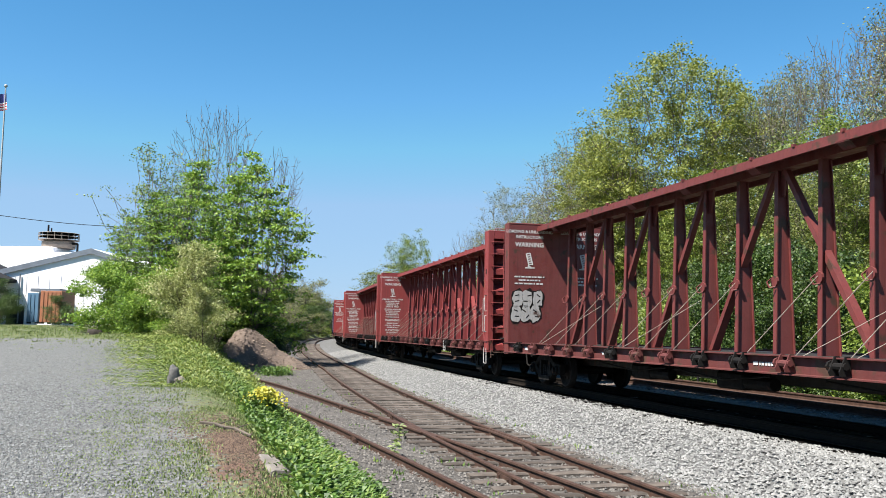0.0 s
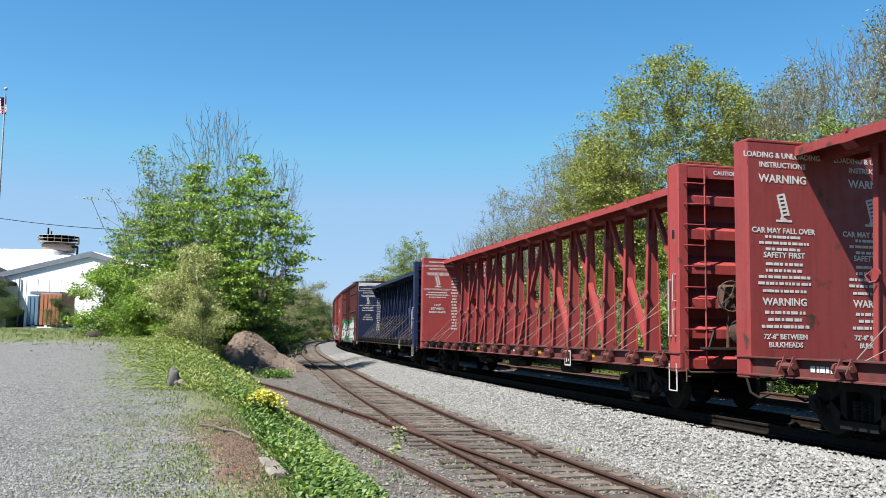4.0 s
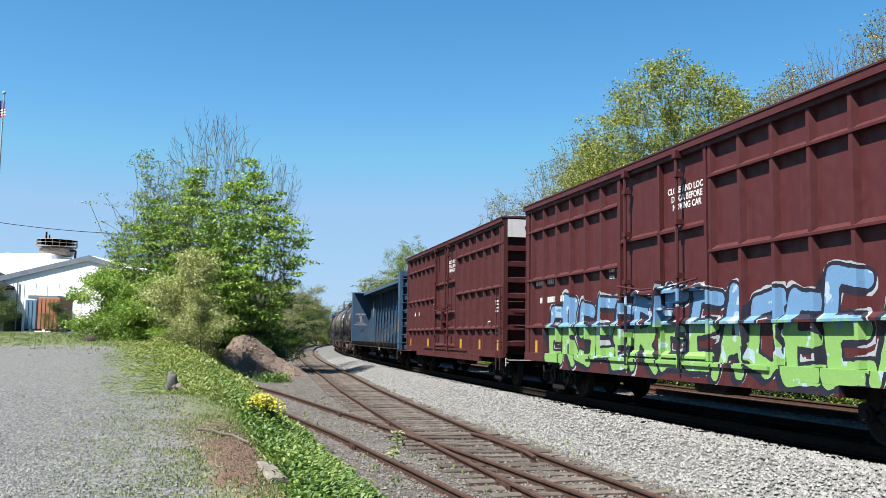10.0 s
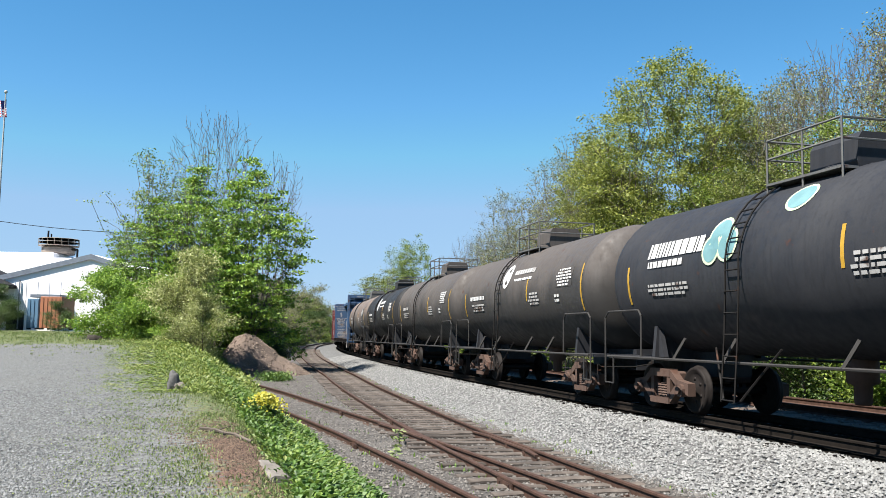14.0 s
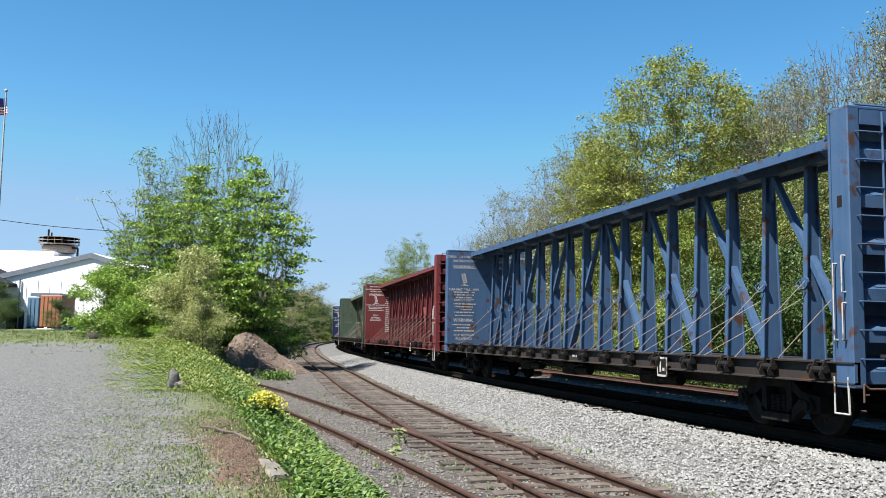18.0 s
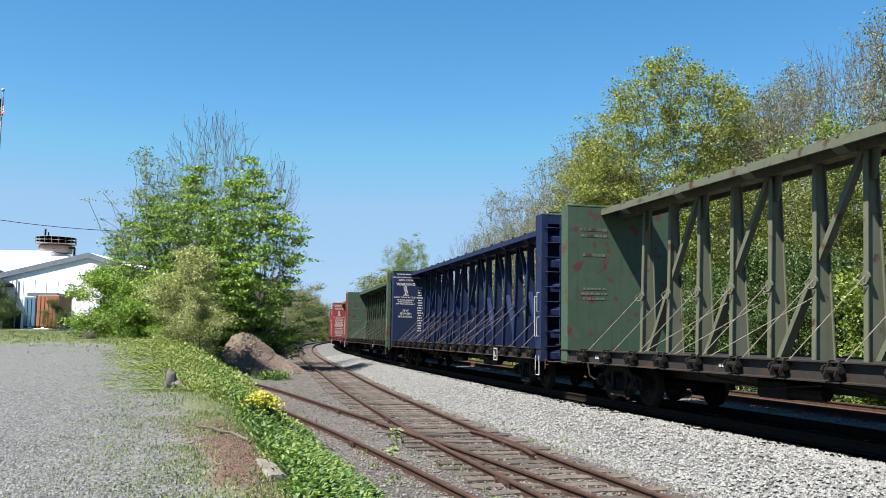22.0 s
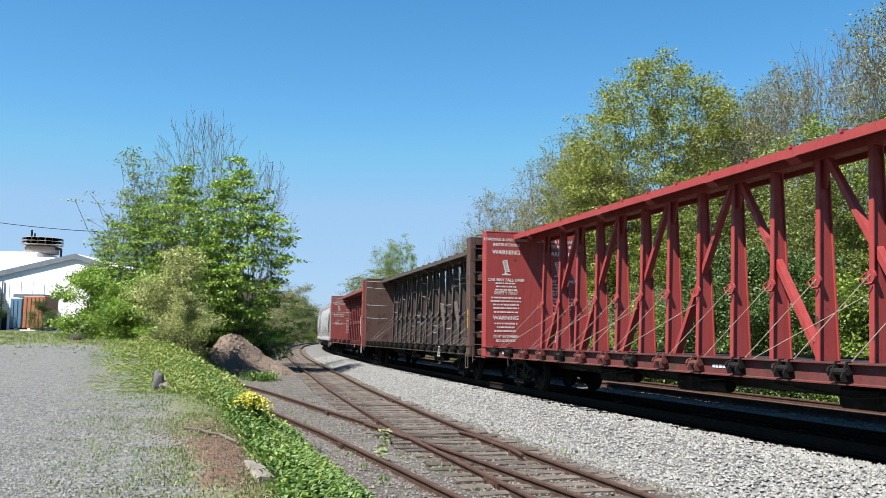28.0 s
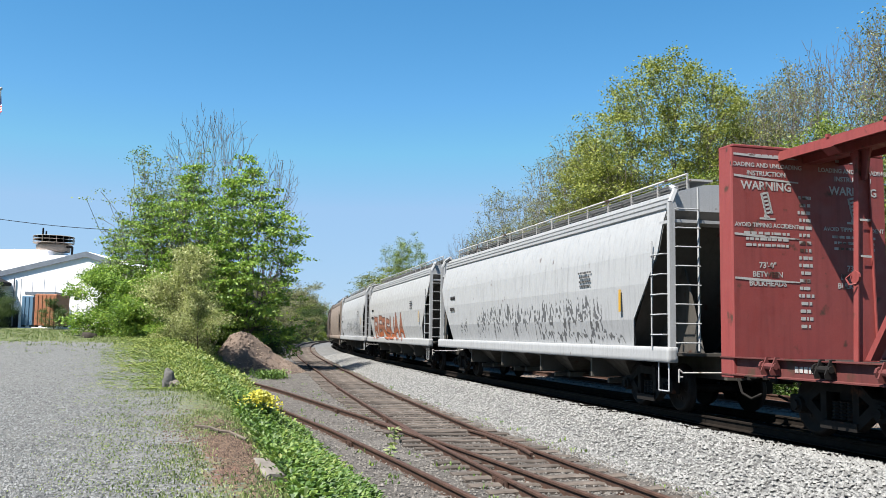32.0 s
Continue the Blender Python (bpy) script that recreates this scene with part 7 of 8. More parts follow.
def scrawl_tag(car):
    """Spray paint on the far end wall, white fill with dark outline."""
    rnd = random.Random(3)
    def letter(grow, cx, cz):
        return [(cx + (0.17 + grow) * rnd.uniform(0.8, 1.15) * math.cos(k * math.pi / 7) * abs(math.cos(k * math.pi / 7)) ** -0.4 * 0.9,
                 cz + (0.24 + grow) * rnd.uniform(0.8, 1.15) * math.sin(k * math.pi / 7 + 0.1)) for k in range(14)]
    def row(grow, y):
        sh = Shape()
        for cz, xs in ((2.44, (-1.22, -0.92, -0.60)), (1.99, (-1.27, -0.97, -0.68))):
            for cx in xs:
                sh.prism(letter(grow, cx, cz), y, y + 0.002, "y")
        return sh
    part("spray_outline", shape("scrawl_edge", lambda: row(0.045, -0.002), P_TRUCK), car, on_end(0, CB_IN - 0.006, 0), "dark sprayed outline")
    part("spray_paint", shape("scrawl", lambda: row(0.012, -0.005), P_OLDWHITE), car, on_end(0, CB_IN - 0.006, 0), "rough white spray-painted letters")
    def strokes():
        sh = Shape()
        for cz, xs in ((2.44, (-1.22, -0.92, -0.60)), (1.99, (-1.27, -0.97, -0.68))):
            for cx in xs:
                for k in range(2):
                    x, z = cx + rnd.uniform(-0.07, 0.07), cz + (0.09 if k else -0.08)
                    sh.box(-0.065, -0.007, -0.016, 0.065, -0.0055, 0.016, pose(x, 0, z, 0, rnd.uniform(-70, 70), 0))
        return sh
    part("spray_stroke", shape("scrawl_lines", strokes, P_TRUCK), car, on_end(0, CB_IN - 0.006, 0), "dark sprayed strokes")


def scuffed(car):
    """Long pale scrapes across the far end wall."""
    for z, tilt in ((4.50, 1.0), (4.12, 3.0), (3.15, 2.0), (2.42, 2.0)):
        part("scrape", shape("scrape", lambda: Shape().prism([(-0.62, -0.015), (-0.1, -0.03), (0.62, -0.012), (0.62, 0.008), (0.1, 0.012), (-0.62, 0.02)], -0.003, 0.0, "y"), P_OLDWHITE), car, pose(-0.86, CB_IN - 0.004, z, 0, tilt, 0), "pale scraped streak")
    rnd = random.Random(12)
    for k in range(1, CB_BAYS):
        for _ in range(rnd.randint(1, 3)):
            part("scrape", shape("post_scrape", lambda: Shape().box(-0.10, -0.003, -0.018, 0.10, 0.0, 0.018), P_OLDWHITE), car, pose(0, -CB_IN + BAY * k - 0.053, rnd.uniform(1.5, 4.0), 0, rnd.uniform(-9, 9), 0), "pale scraped streak")


def faint_words(car):
    """Worn rows of writing on the far end wall."""
    for z, lines, high in ((4.0, 2, 0.3), (3.45, 1, 0.16), (2.5, 3, 0.36)):
        bars(car, lines, 0.75, high, 60 + lines, P_FAINT, on_end(-0.80, CB_IN - 0.004, z))


LBL = "{} steel centre-beam flatcar, empty, rolling on the main line"
centerbeam(25.62, P_OLDRED, "dull red-brown steel centre-beam flatcar with white spray paint", seed=2, tag=scrawl_tag, low=3.3)
centerbeam(50.40, P_RED, LBL.format("weathered oxide-red"), seed=5, panel_y=-5.5)
centerbeam(74.71, P_RED, LBL.format("weathered oxide-red"), seed=7, panel_y=-5.66)
centerbeam(99.57, P_BRIGHTRED, LBL.format("faded bright red"), seed=11, style="short", reflect=True)
centerbeam(124.1, P_NAVY, LBL.format("dark navy blue"), seed=13, style="short", reflect=True, sill=P_DECK, panel_y=-7.7)


# high boxcars
BX_HALF = 7.85


BX_X = -1.46


def boxcar_sheet():
    """Side sheet, eye's side to -x, set back behind its posts."""
    return Shape().box(BX_X + 0.105, -BX_HALF, 1.02, BX_X + 0.135, BX_HALF, 5.06)


def boxcar_rail(kind):
    x = BX_X
    if kind == "top":
        return Shape().box(x - 0.075, -BX_HALF, 4.98, x + 0.14, BX_HALF, 5.10).box(x - 0.02, -BX_HALF, 4.90, x + 0.10, BX_HALF, 4.98)
    if kind == "sill":
        return Shape().prism([(x - 0.02, 0.86), (x - 0.02, 1.08), (x + 0.1, 1.08), (x + 0.1, 0.90)], -BX_HALF, BX_HALF, "y")
    return Shape().prism([(x - 0.025, 0.70), (x - 0.025, 0.858), (x + 0.08, 0.858), (x + 0.08, 0.70)], -5.2, 5.2, "y")


def boxcar_post(y):
    x = BX_X
    return Shape().prism([(x + 0.105, y - 0.075), (x, y - 0.04), (x, y + 0.04), (x + 0.105, y + 0.075)], 1.09, 4.90, "z")


def boxcar_ledge(z, y0, y1):
    x = BX_X
    return Shape().prism([(x - 0.015, z), (x - 0.015, z + 0.04), (x + 0.103, z + 0.12), (x + 0.103, z)], y0, y1, "y")


def boxcar_door():
    x = BX_X
    sh = Shape().box(x + 0.09, -1.78, 1.09, x + 0.125, 1.83, 4.88)
    for y in (-1.78, -0.04, 1.74):
        sh.box(x - 0.01, y, 1.09, x + 0.085, y + 0.09, 4.90)
    return sh.box(x - 0.06, -3.6, 1.0, x + 0.02, 3.6, 1.06)


def door_rib(z):
    x = BX_X
    return Shape().prism([(x - 0.01, z), (x - 0.01, z + 0.05), (x + 0.085, z + 0.12), (x + 0.085, z)], -1.68, 1.73, "y")


def door_rods():
    sh = Shape()
    for y in (-0.86, 1.33):
        sh.tube((-1.55, y, 0.92), (-1.55, y, 5.02), 0.035, sides=6)
        sh.box(-1.60, y - 0.07, 4.86, -1.44, y + 0.07, 5.0)
        for z in (1.5, 2.6, 3.6, 4.5):
            sh.box(-1.59, y - 0.07, z, -1.44, y + 0.07, z + 0.10)
    sh.path([(-1.56, -1.6, 2.55), (-1.56, -0.5, 2.45), (-1.56, 0.6, 2.45), (-1.56, 1.7, 2.58)], 0.025, 5)
    return sh.box(-1.58, -0.55, 2.02, -1.46, 0.5, 2.07).box(-1.60, -0.06, 1.7, -1.46, 0.06, 2.6)


def boxcar_end():
    """End sheet and corner posts, outer face to -y at y 0."""
    return Shape().box(-1.34, 0.24, 1.0, 1.34, 0.28, 5.06)


def end_rib():
    return Shape().prism([(0.24, 0), (0.0, 0.02), (0.0, 0.16), (0.24, 0.23)], -1.335, 1.335, "x")


def boxcar(u0, u1, paint, end_paint, label, rails, posts, ribs, sign=True, seed=1, letters=(), stubs=(), lever=None, chalk=(), door_note=(-0.92, 4.30, 0.17)):
    car = thing("boxcar", label, "freight car", "train cars")
    top = max([max(a, b) for _, a, _, b, _ in itertools.chain(*letters)], default=0) + 0.5
    turn_now = 0

    def side_piece(name, key, make, parent, m=None):
        """A piece of the side; on the eye's side it takes the spray paint."""
        me = sprayed(key, make, paint, letters, 3.9 if chalk else top, 0.06, chalk) if letters and not turn_now else shape(key, make, paint)
        return part(name, me, parent, m)

    for turn in (0, 180):
        turn_now = turn
        m = pose(0, 0, 0, 0, 0, turn)
        wall = side_piece("side_wall", "boxcar_sheet", boxcar_sheet, car, m)
        for kind in ("top", "sill", "skirt"):
            side_piece(kind + "_rail", ("boxcar_rail", kind), lambda: boxcar_rail(kind), wall)
        for y in (-BX_HALF + 0.08, *[-p for p in posts], *posts, BX_HALF - 0.08):
            side_piece("post", ("boxcar_post", round(y, 3)), lambda: boxcar_post(y), wall)
        for z in rails:
            for y0, y1 in ((-BX_HALF + 0.03, -1.82), (1.87, BX_HALF - 0.03)):
                side_piece("ledge", ("boxcar_ledge", z, y0), lambda: boxcar_ledge(z, y0, y1), wall)
        for y0, y1, z in stubs:
            side_piece("stub_ledge", ("boxcar_ledge", z, y0), lambda: boxcar_ledge(z, y0, y1), wall)
        door = side_piece("door", "boxcar_door", boxcar_door, car, m)
        for z in ribs:
            side_piece("door_rib", ("door_rib", z), lambda: door_rib(z), door)
        side_piece("lock_gear", "boxcar_rods", door_rods, car, m)
        end = part("end_wall", shape("boxcar_end", boxcar_end, end_paint), car, m @ pose(0, -BX_HALF, 0))
        for s in (-1, 1):
            part("corner_post", shape("corner_post", lambda: Shape().box(-0.06, 0.0, 1.0, 0.06, 0.28, 5.05), end_paint), end, pose(s * 1.40, 0, 0))
        for k in range(7):
            part("end_rib", shape("end_rib", end_rib, end_paint), end, pose(0, 0, 1.2 + 0.48 * k))
        if sign:
            part("height_sign", shape("height_sign", lambda: Shape().box(-1.34, -0.012, 4.52, 1.34, 0.10, 5.06), P_WHITE), end, None, "white painted panel")
            words("lettering", "EXCESS HEIGHT CAR", 0.17, P_TRUCK, end, text_end(0, -0.015, 4.80))
        part("end_ladder", shape("bx_end_ladder", lambda: ladder_shape(-1.30, -0.85, 1.15, 2.75, 4, 0.1), end_paint), end)
        part("crossover", shape("bx_cross", lambda: Shape().box(-0.7, -0.40, 1.22, 0.9, 0.0, 1.27).path([(-0.7, -0.30, 1.27), (-0.7, -0.30, 2.0), (0.1, -0.30, 2.0), (0.1, -0.30, 1.27)], 0.016, 5).path([(-0.7, -0.3, 1.6), (0.1, -0.3, 1.6)], 0.014, 5), end_paint), end)
        part("brake_wheel", shape("brake_wheel", wheel_shape, P_TRUCK), end, pose(0.85, -0.28, 2.15))
        part("side_ladder", shape("bx_side_ladder", lambda: ladder_shape(-0.2, 0.2, 1.1, 2.9, 4, 0.09).tube((-0.22, -0.06, 0.5), (-0.22, -0.06, 3.0), 0.02, sides=5).tube((0.22, -0.06, 0.5), (0.22, -0.06, 3.0), 0.02, sides=5), end_paint), car, m @ on_side(-1.47, -BX_HALF + 0.32, 0))
    part("roof", shape("boxcar_roof", lambda: Shape().prism([(-1.55, 5.10), (-1.55, 5.13), (0, 5.21), (1.55, 5.13), (1.55, 5.10)], -BX_HALF - 0.02, BX_HALF + 0.02, "y"), paint), car)
    part("underframe", shape("boxcar_frame", lambda: Shape().box(-1.35, -BX_HALF + 0.1, 0.96, 1.35, BX_HALF - 0.1, 1.02).box(-0.35, -BX_HALF, 0.6, 0.35, BX_HALF, 0.96).box(-1.1, -1.8, 0.5, -0.6, -0.6, 0.9, bevel=0.06).box(-1.3, -3.4, 0.72, 1.3, -3.2, 0.95).box(-1.3, 3.2, 0.72, 1.3, 3.4, 0.95), P_TRUCK), car)
    on_sheet = BX_X + 0.103
    bars(car, 1, 1.3, 0.34, seed + 1, P_WHITE, on_side(on_sheet, 6.6, 2.95), "number_stencil")
    bars(car, 1, 2.0, 0.34, seed + 2, P_WHITE, on_side(on_sheet, 6.1, 2.47), "number_stencil")
    bars(car, 4, 0.62, 0.42, seed + 3, P_WHITE, on_side(on_sheet, -6.85, 2.45))
    bars(car, 3, 0.5, 0.34, seed + 4, P_OLDWHITE, on_side(on_sheet, -6.85, 1.72))
    y_note, z_note, size = door_note
    for k, body in enumerate(("CLOSE AND LOCK", "DOOR BEFORE", "MOVING CAR")):
        words("lettering", body, size, P_WHITE, car, text_side(BX_X + 0.088, y_note, z_note - 0.95 * size * k))
    bars(car, 2, 0.35, 0.3, seed + 7, P_WHITE, on_side(on_sheet, 2.4, 2.9))
    if not letters or chalk:
        part("data_panel", shape("bx_panel", lambda: Shape().box(-0.24, -0.004, -0.2, 0.24, 0.001, 0.2), P_WHITE), car, on_side(on_sheet, -6.05, 1.80), "black stencil panel in a white frame")
        part("panel_face", shape("bx_panel_face", lambda: Shape().box(-0.20, -0.008, -0.16, -0.01, -0.004, 0.16).box(0.02, -0.008, -0.02, 0.2, -0.004, 0.16).box(0.02, -0.008, -0.16, 0.2, -0.004, -0.05), P_TRUCK), car, on_side(on_sheet, -6.05, 1.80))
    for y in (7.35, -7.05) if letters else (7.35, 3.4, -2.3, -4.7, -7.05):
        part("reflector", shape("plate_reflector", lambda: Shape().box(-0.2, -0.004, -0.16, 0.2, 0.001, 0.16).box(-0.15, -0.006, -0.12, 0.15, -0.004, -0.06), P_YELLOW), car, on_side(on_sheet, y, 1.24), "yellow reflector plate")
    add_truck(car, -6.2, P_TRUCK)
    add_truck(car, 6.2, P_TRUCK)
    add_ends(car, BX_HALF, lever or P_OLDWHITE)
    cars.append((car, (u0 + u1) / 2))
    return car


RAILS_A, RAILS_B = (1.74, 3.0, 4.33), (1.45, 2.10)
POSTS_A, POSTS_B = [1.87 + 0.92 * i for i in range(7)], [1.87 + 0.78 * i for i in range(8)]
RIBS_A, RIBS_B = (1.12, 1.75, 2.35, 3.5), (1.12, 1.6, 2.45, 3.03, 3.66)
STUBS_B = ((3.46, 5.02, 2.93), (-4.82, -3.26, 2.93))
SPRAY_A = [*spray_field(5, 7.5, 1.95, 0.95, 2.15, 6, 0.15), *spray_field(9, 1.6, -1.6, 1.25, 1.85, 4, 0.09), *spray_field(6, -1.9, -7.4, 0.9, 2.12, 6, 0.17)]
SPRAY_B = [*spray_field(12, 7.4, 1.8, 0.9, 2.15, 7, 0.15), *spray_field(13, 1.6, -1.5, 1.15, 2.0, 5, 0.09), *spray_field(14, -1.9, -5.6, 0.95, 1.95, 5, 0.085)]
CHALK_B = scribble_field(3, ((-2.95, 3.38, 0.14, 0.26, 9), (-3.62, 3.38, 0.18, 0.30, 9), (-4.42, 3.42, 0.18, 0.28, 9), (-5.05, 3.5, 0.13, 0.22, 7), (2.55, 2.75, 0.2, 0.3, 4)), 0.014)
SPRAY_C = [*spray_field(21, 6.2, 0.2, 0.95, 2.25, 6, 0.17), *spray_field(22, 0.0, -6.9, 0.95, 2.3, 7, 0.17)]
boxcar(126.3, 142.1, P_BOX1, P_BOX, "maroon high boxcar with white and green spray paint", RAILS_A, POSTS_A, RIBS_A, seed=31, letters=SPRAY_A)
boxcar(144.15, 159.9, P_BOX2, P_BRIGHTRED, "red ribbed boxcar with worn white spray paint", RAILS_B, POSTS_B, RIBS_B, seed=41, letters=SPRAY_B, stubs=STUBS_B, lever=P_LEVER, chalk=CHALK_B, door_note=(-0.1, 3.0, 0.11))
boxcar(162.0, 177.65, P_BOX3, P_BOX, "maroon high boxcar with blue and green spray paint", RAILS_A, POSTS_A, RIBS_A, seed=51, letters=SPRAY_C)
boxcar(179.75, 195.35, P_BOX, P_BOX, "clean maroon high boxcar with yellow reflectors", RAILS_A, POSTS_A, RIBS_A, seed=61)
centerbeam(220.1, P_SKYBLUE, "weathered blue panelled centre-beam flatcar, empty, rolling along", ink=P_OLDWHITE, style="", seed=17, panel=True, reflect=True, sill=P_DECK, cables=0.5, panel_y=-4.75, grip=P_DECK)


# tank cars
def tank_shape(r=1.50, half=5.75, zc=2.66):
    prof = []
    for k in range(9):
        a = math.pi / 2 * k / 8
        prof.append((-half - 0.62 * math.cos(a), max(0.02, r * math.sin(a))))
    prof += [(-half + 0.02, r + 0.012), (-half + 0.10, r + 0.012), (-half + 0.12, r), (-0.9, r), (-0.88, r + 0.01), (0.88, r + 0.01), (0.9, r)]
    prof += [(half - 0.12, r), (half - 0.10, r + 0.012), (half - 0.02, r + 0.012)]
    for k in range(8, -1, -1):
        a = math.pi / 2 * k / 8
        prof.append((half + 0.62 * math.cos(a), max(0.02, r * math.sin(a))))
    return Shape().lathe(prof, "y", 48, (0, 0, zc))


def tank_bolster():
    """The saddle plate that carries one end of the tank, with its side stiffeners."""
    sh = Shape()
    sh.prism([(-1.25, 1.02), (1.25, 1.02), (1.18, 1.70), (0.75, 1.52), (0, 1.42), (-0.75, 1.52), (-1.18, 1.70)], 4.49, 4.61, "y")
    for x in (-1.1, 1.1):
        sh.prism([(4.28, 1.08), (4.5, 1.08), (4.55, 1.62), (4.47, 1.62)], x - 0.05, x + 0.05, "x")
    return sh


def tank_rails():
    sh = Shape()
    for s in (-1, 1):
        sh.tube((s * 1.54, -6.1, 1.06), (s * 1.54, 6.1, 1.06), 0.026, sides=6)
        for e in (-1, 1):
            sh.path([(s * 1.54, e * 4.5, 1.06), (s * 1.54, e * 4.5, 1.9), (s * 1.54, e * 4.62, 2.02), (s * 1.54, e * 6.05, 2.02), (s * 1.54, e * 6.2, 1.9), (s * 1.54, e * 6.2, 0.5)], 0.02, 6)
            sh.path([(s * 1.54, e * 5.8, 1.06), (s * 1.54, e * 5.8, 0.5), (s * 1.54, e * 6.2, 0.5)], 0.018, 5)
        for y in (-3.2, -1.5, 1.5, 3.2):
            sh.tube((s * 1.54, y, 1.06), (s * 1.36, y - 0.14, 1.46), 0.035, sides=5)
    return sh


def tank_ladder():
    sh = Shape()
    ys = (0.95, 1.35)
    zc, r = 2.66, 1.57
    arc = [(-r * math.cos(a), zc + r * math.sin(a)) for a in [math.radians(d) for d in range(-5, 96, 10)]]
    pts = [(-1.68, 0.42), (-1.60, 1.5), *arc]
    for y in ys:
        sh.path([(x, y, z) for x, z in pts], 0.018, 5)
    for i in range(10):
        a = math.radians(-2 + 10 * i)
        sh.tube((-r * math.cos(a), ys[0], zc + r * math.sin(a)), (-r * math.cos(a), ys[1], zc + r * math.sin(a)), 0.014, sides=5)
    for k in range(6):
        z = 0.45 + 0.36 * k
        x = -1.68 + 0.08 * min(1, (z - 0.42) / 1.08)
        sh.tube((x, ys[0], z), (x, ys[1], z), 0.014, sides=5)
    sh.path([(-1.6, 0.9, 0.45), (-1.3, 0.2, 1.3)], 0.02, 5).path([(-1.6, 1.4, 0.45), (-1.3, 2.1, 1.3)], 0.02, 5)
    return sh


def tank_platform():
    sh = Shape()
    return sh.path([(-0.85, -0.75, 0), (-0.85, 1.15, 0), (0.85, 1.15, 0), (0.85, -0.75, 0), (-0.85, -0.75, 0)], 0.02, 5)


def tank_dome():
    sh = Shape().prism([(-0.42, 4.05), (-0.48, 4.2), (-0.46, 4.55), (-0.38, 4.66), (0.38, 4.66), (0.46, 4.55), (0.48, 4.2), (0.42, 4.05)], -0.62, 0.52, "y")
    return sh.lathe([(4.0, 0.62), (4.17, 0.62), (4.2, 0.55)], "z", 16, (0, -0.05, 0))


def arc_patch(parent, name, y0, y1, a0, a1, material, r=1.506, zc=2.66, label=""):
    """A thin painted patch that follows the tank's round side; angles in degrees above its axis."""
    key = (name, y0, y1, a0, a1)

    def make():
        n = max(2, int((a1 - a0) / 6))
        vs, fs = [], []
        for i in range(n + 1):
            a = math.radians(a0 + (a1 - a0) * i / n)
            for y in (y0, y1):
                vs.append((-r * math.cos(a), y, zc + r * math.sin(a)))
        fs = [(2 * i, 2 * i + 1, 2 * i + 3, 2 * i + 2) for i in range(n)]
        return Shape().add(vs, fs)
    return part(name, shape(key, make, material), parent, None, label)


def arc_bars(parent, rows, seed, y_mid, wide, a_mid, a_high, material, name="stencil"):
    """Short bars for writing, laid on the round side."""
    rnd = random.Random(seed)
    n = rows
    r, zc = 1.5165, 2.66

    def make():
        sh = Shape()
        for k in range(n):
            a0 = a_mid + a_high / 2 - a_high * (k + 0.8) / n
            a1 = a0 + a_high / n * 0.6
            w = wide * rnd.uniform(0.65, 1)
            y = -w / 2
            while y < w / 2 - 0.03:
                b = min(rnd.uniform(0.06, 0.24), w / 2 - y)
                vs = [(-r * math.cos(math.radians(a)), y_mid + yy, zc + r * math.sin(math.radians(a))) for a, yy in ((a0, y), (a0, y + b), (a1, y + b), (a1, y))]
                sh.add(vs, [(0, 1, 2, 3)])
                y += b + 0.04
        return sh
    ob = part(name, shape(("tank_bars", rows, seed, y_mid), make, material), parent)
    ob["kind"] = "stuff"
    return ob


def shell_logo(parent, y, a, material):
    """A white shell-like oval badge on the tank's side."""
    r, zc = 1.5175, 2.66

    def make():
        vs = [(-r * math.cos(math.radians(a)), y, zc + r * math.sin(math.radians(a)))]
        for i in range(24):
            t = 2 * math.pi * i / 24
            aa = math.radians(a + 15 * math.sin(t))
            vs.append((-r * math.cos(aa), y + 0.36 * math.cos(t), zc + r * math.sin(aa)))
        return Shape().add(vs, [(0, 1 + i, 1 + (i + 1) % 24) for i in range(24)])
    part("badge", shape(("badge", y, a), make, material), parent, None, "white oval badge")


def oval_patch(parent, y, a, w, h, material, r, name):
    """A sprayed blob on the round side; half width in metres, half height in degrees."""
    def make():
        ring = []
        for i in range(22):
            t = 2 * math.pi * i / 22
            aa = math.radians(a + h * math.sin(t))
            ring.append((-r * math.cos(aa), y + w * math.cos(t), 2.66 + r * math.sin(aa)))
        mid = (-r * math.cos(math.radians(a)), y, 2.66 + r * math.sin(math.radians(a)))
        return Shape().add([mid, *ring], [(0, 1 + i, 1 + (i + 1) % 22) for i in range(22)])
    part(name, shape((name, y, a), make, material), parent, None, "pale green sprayed tag")


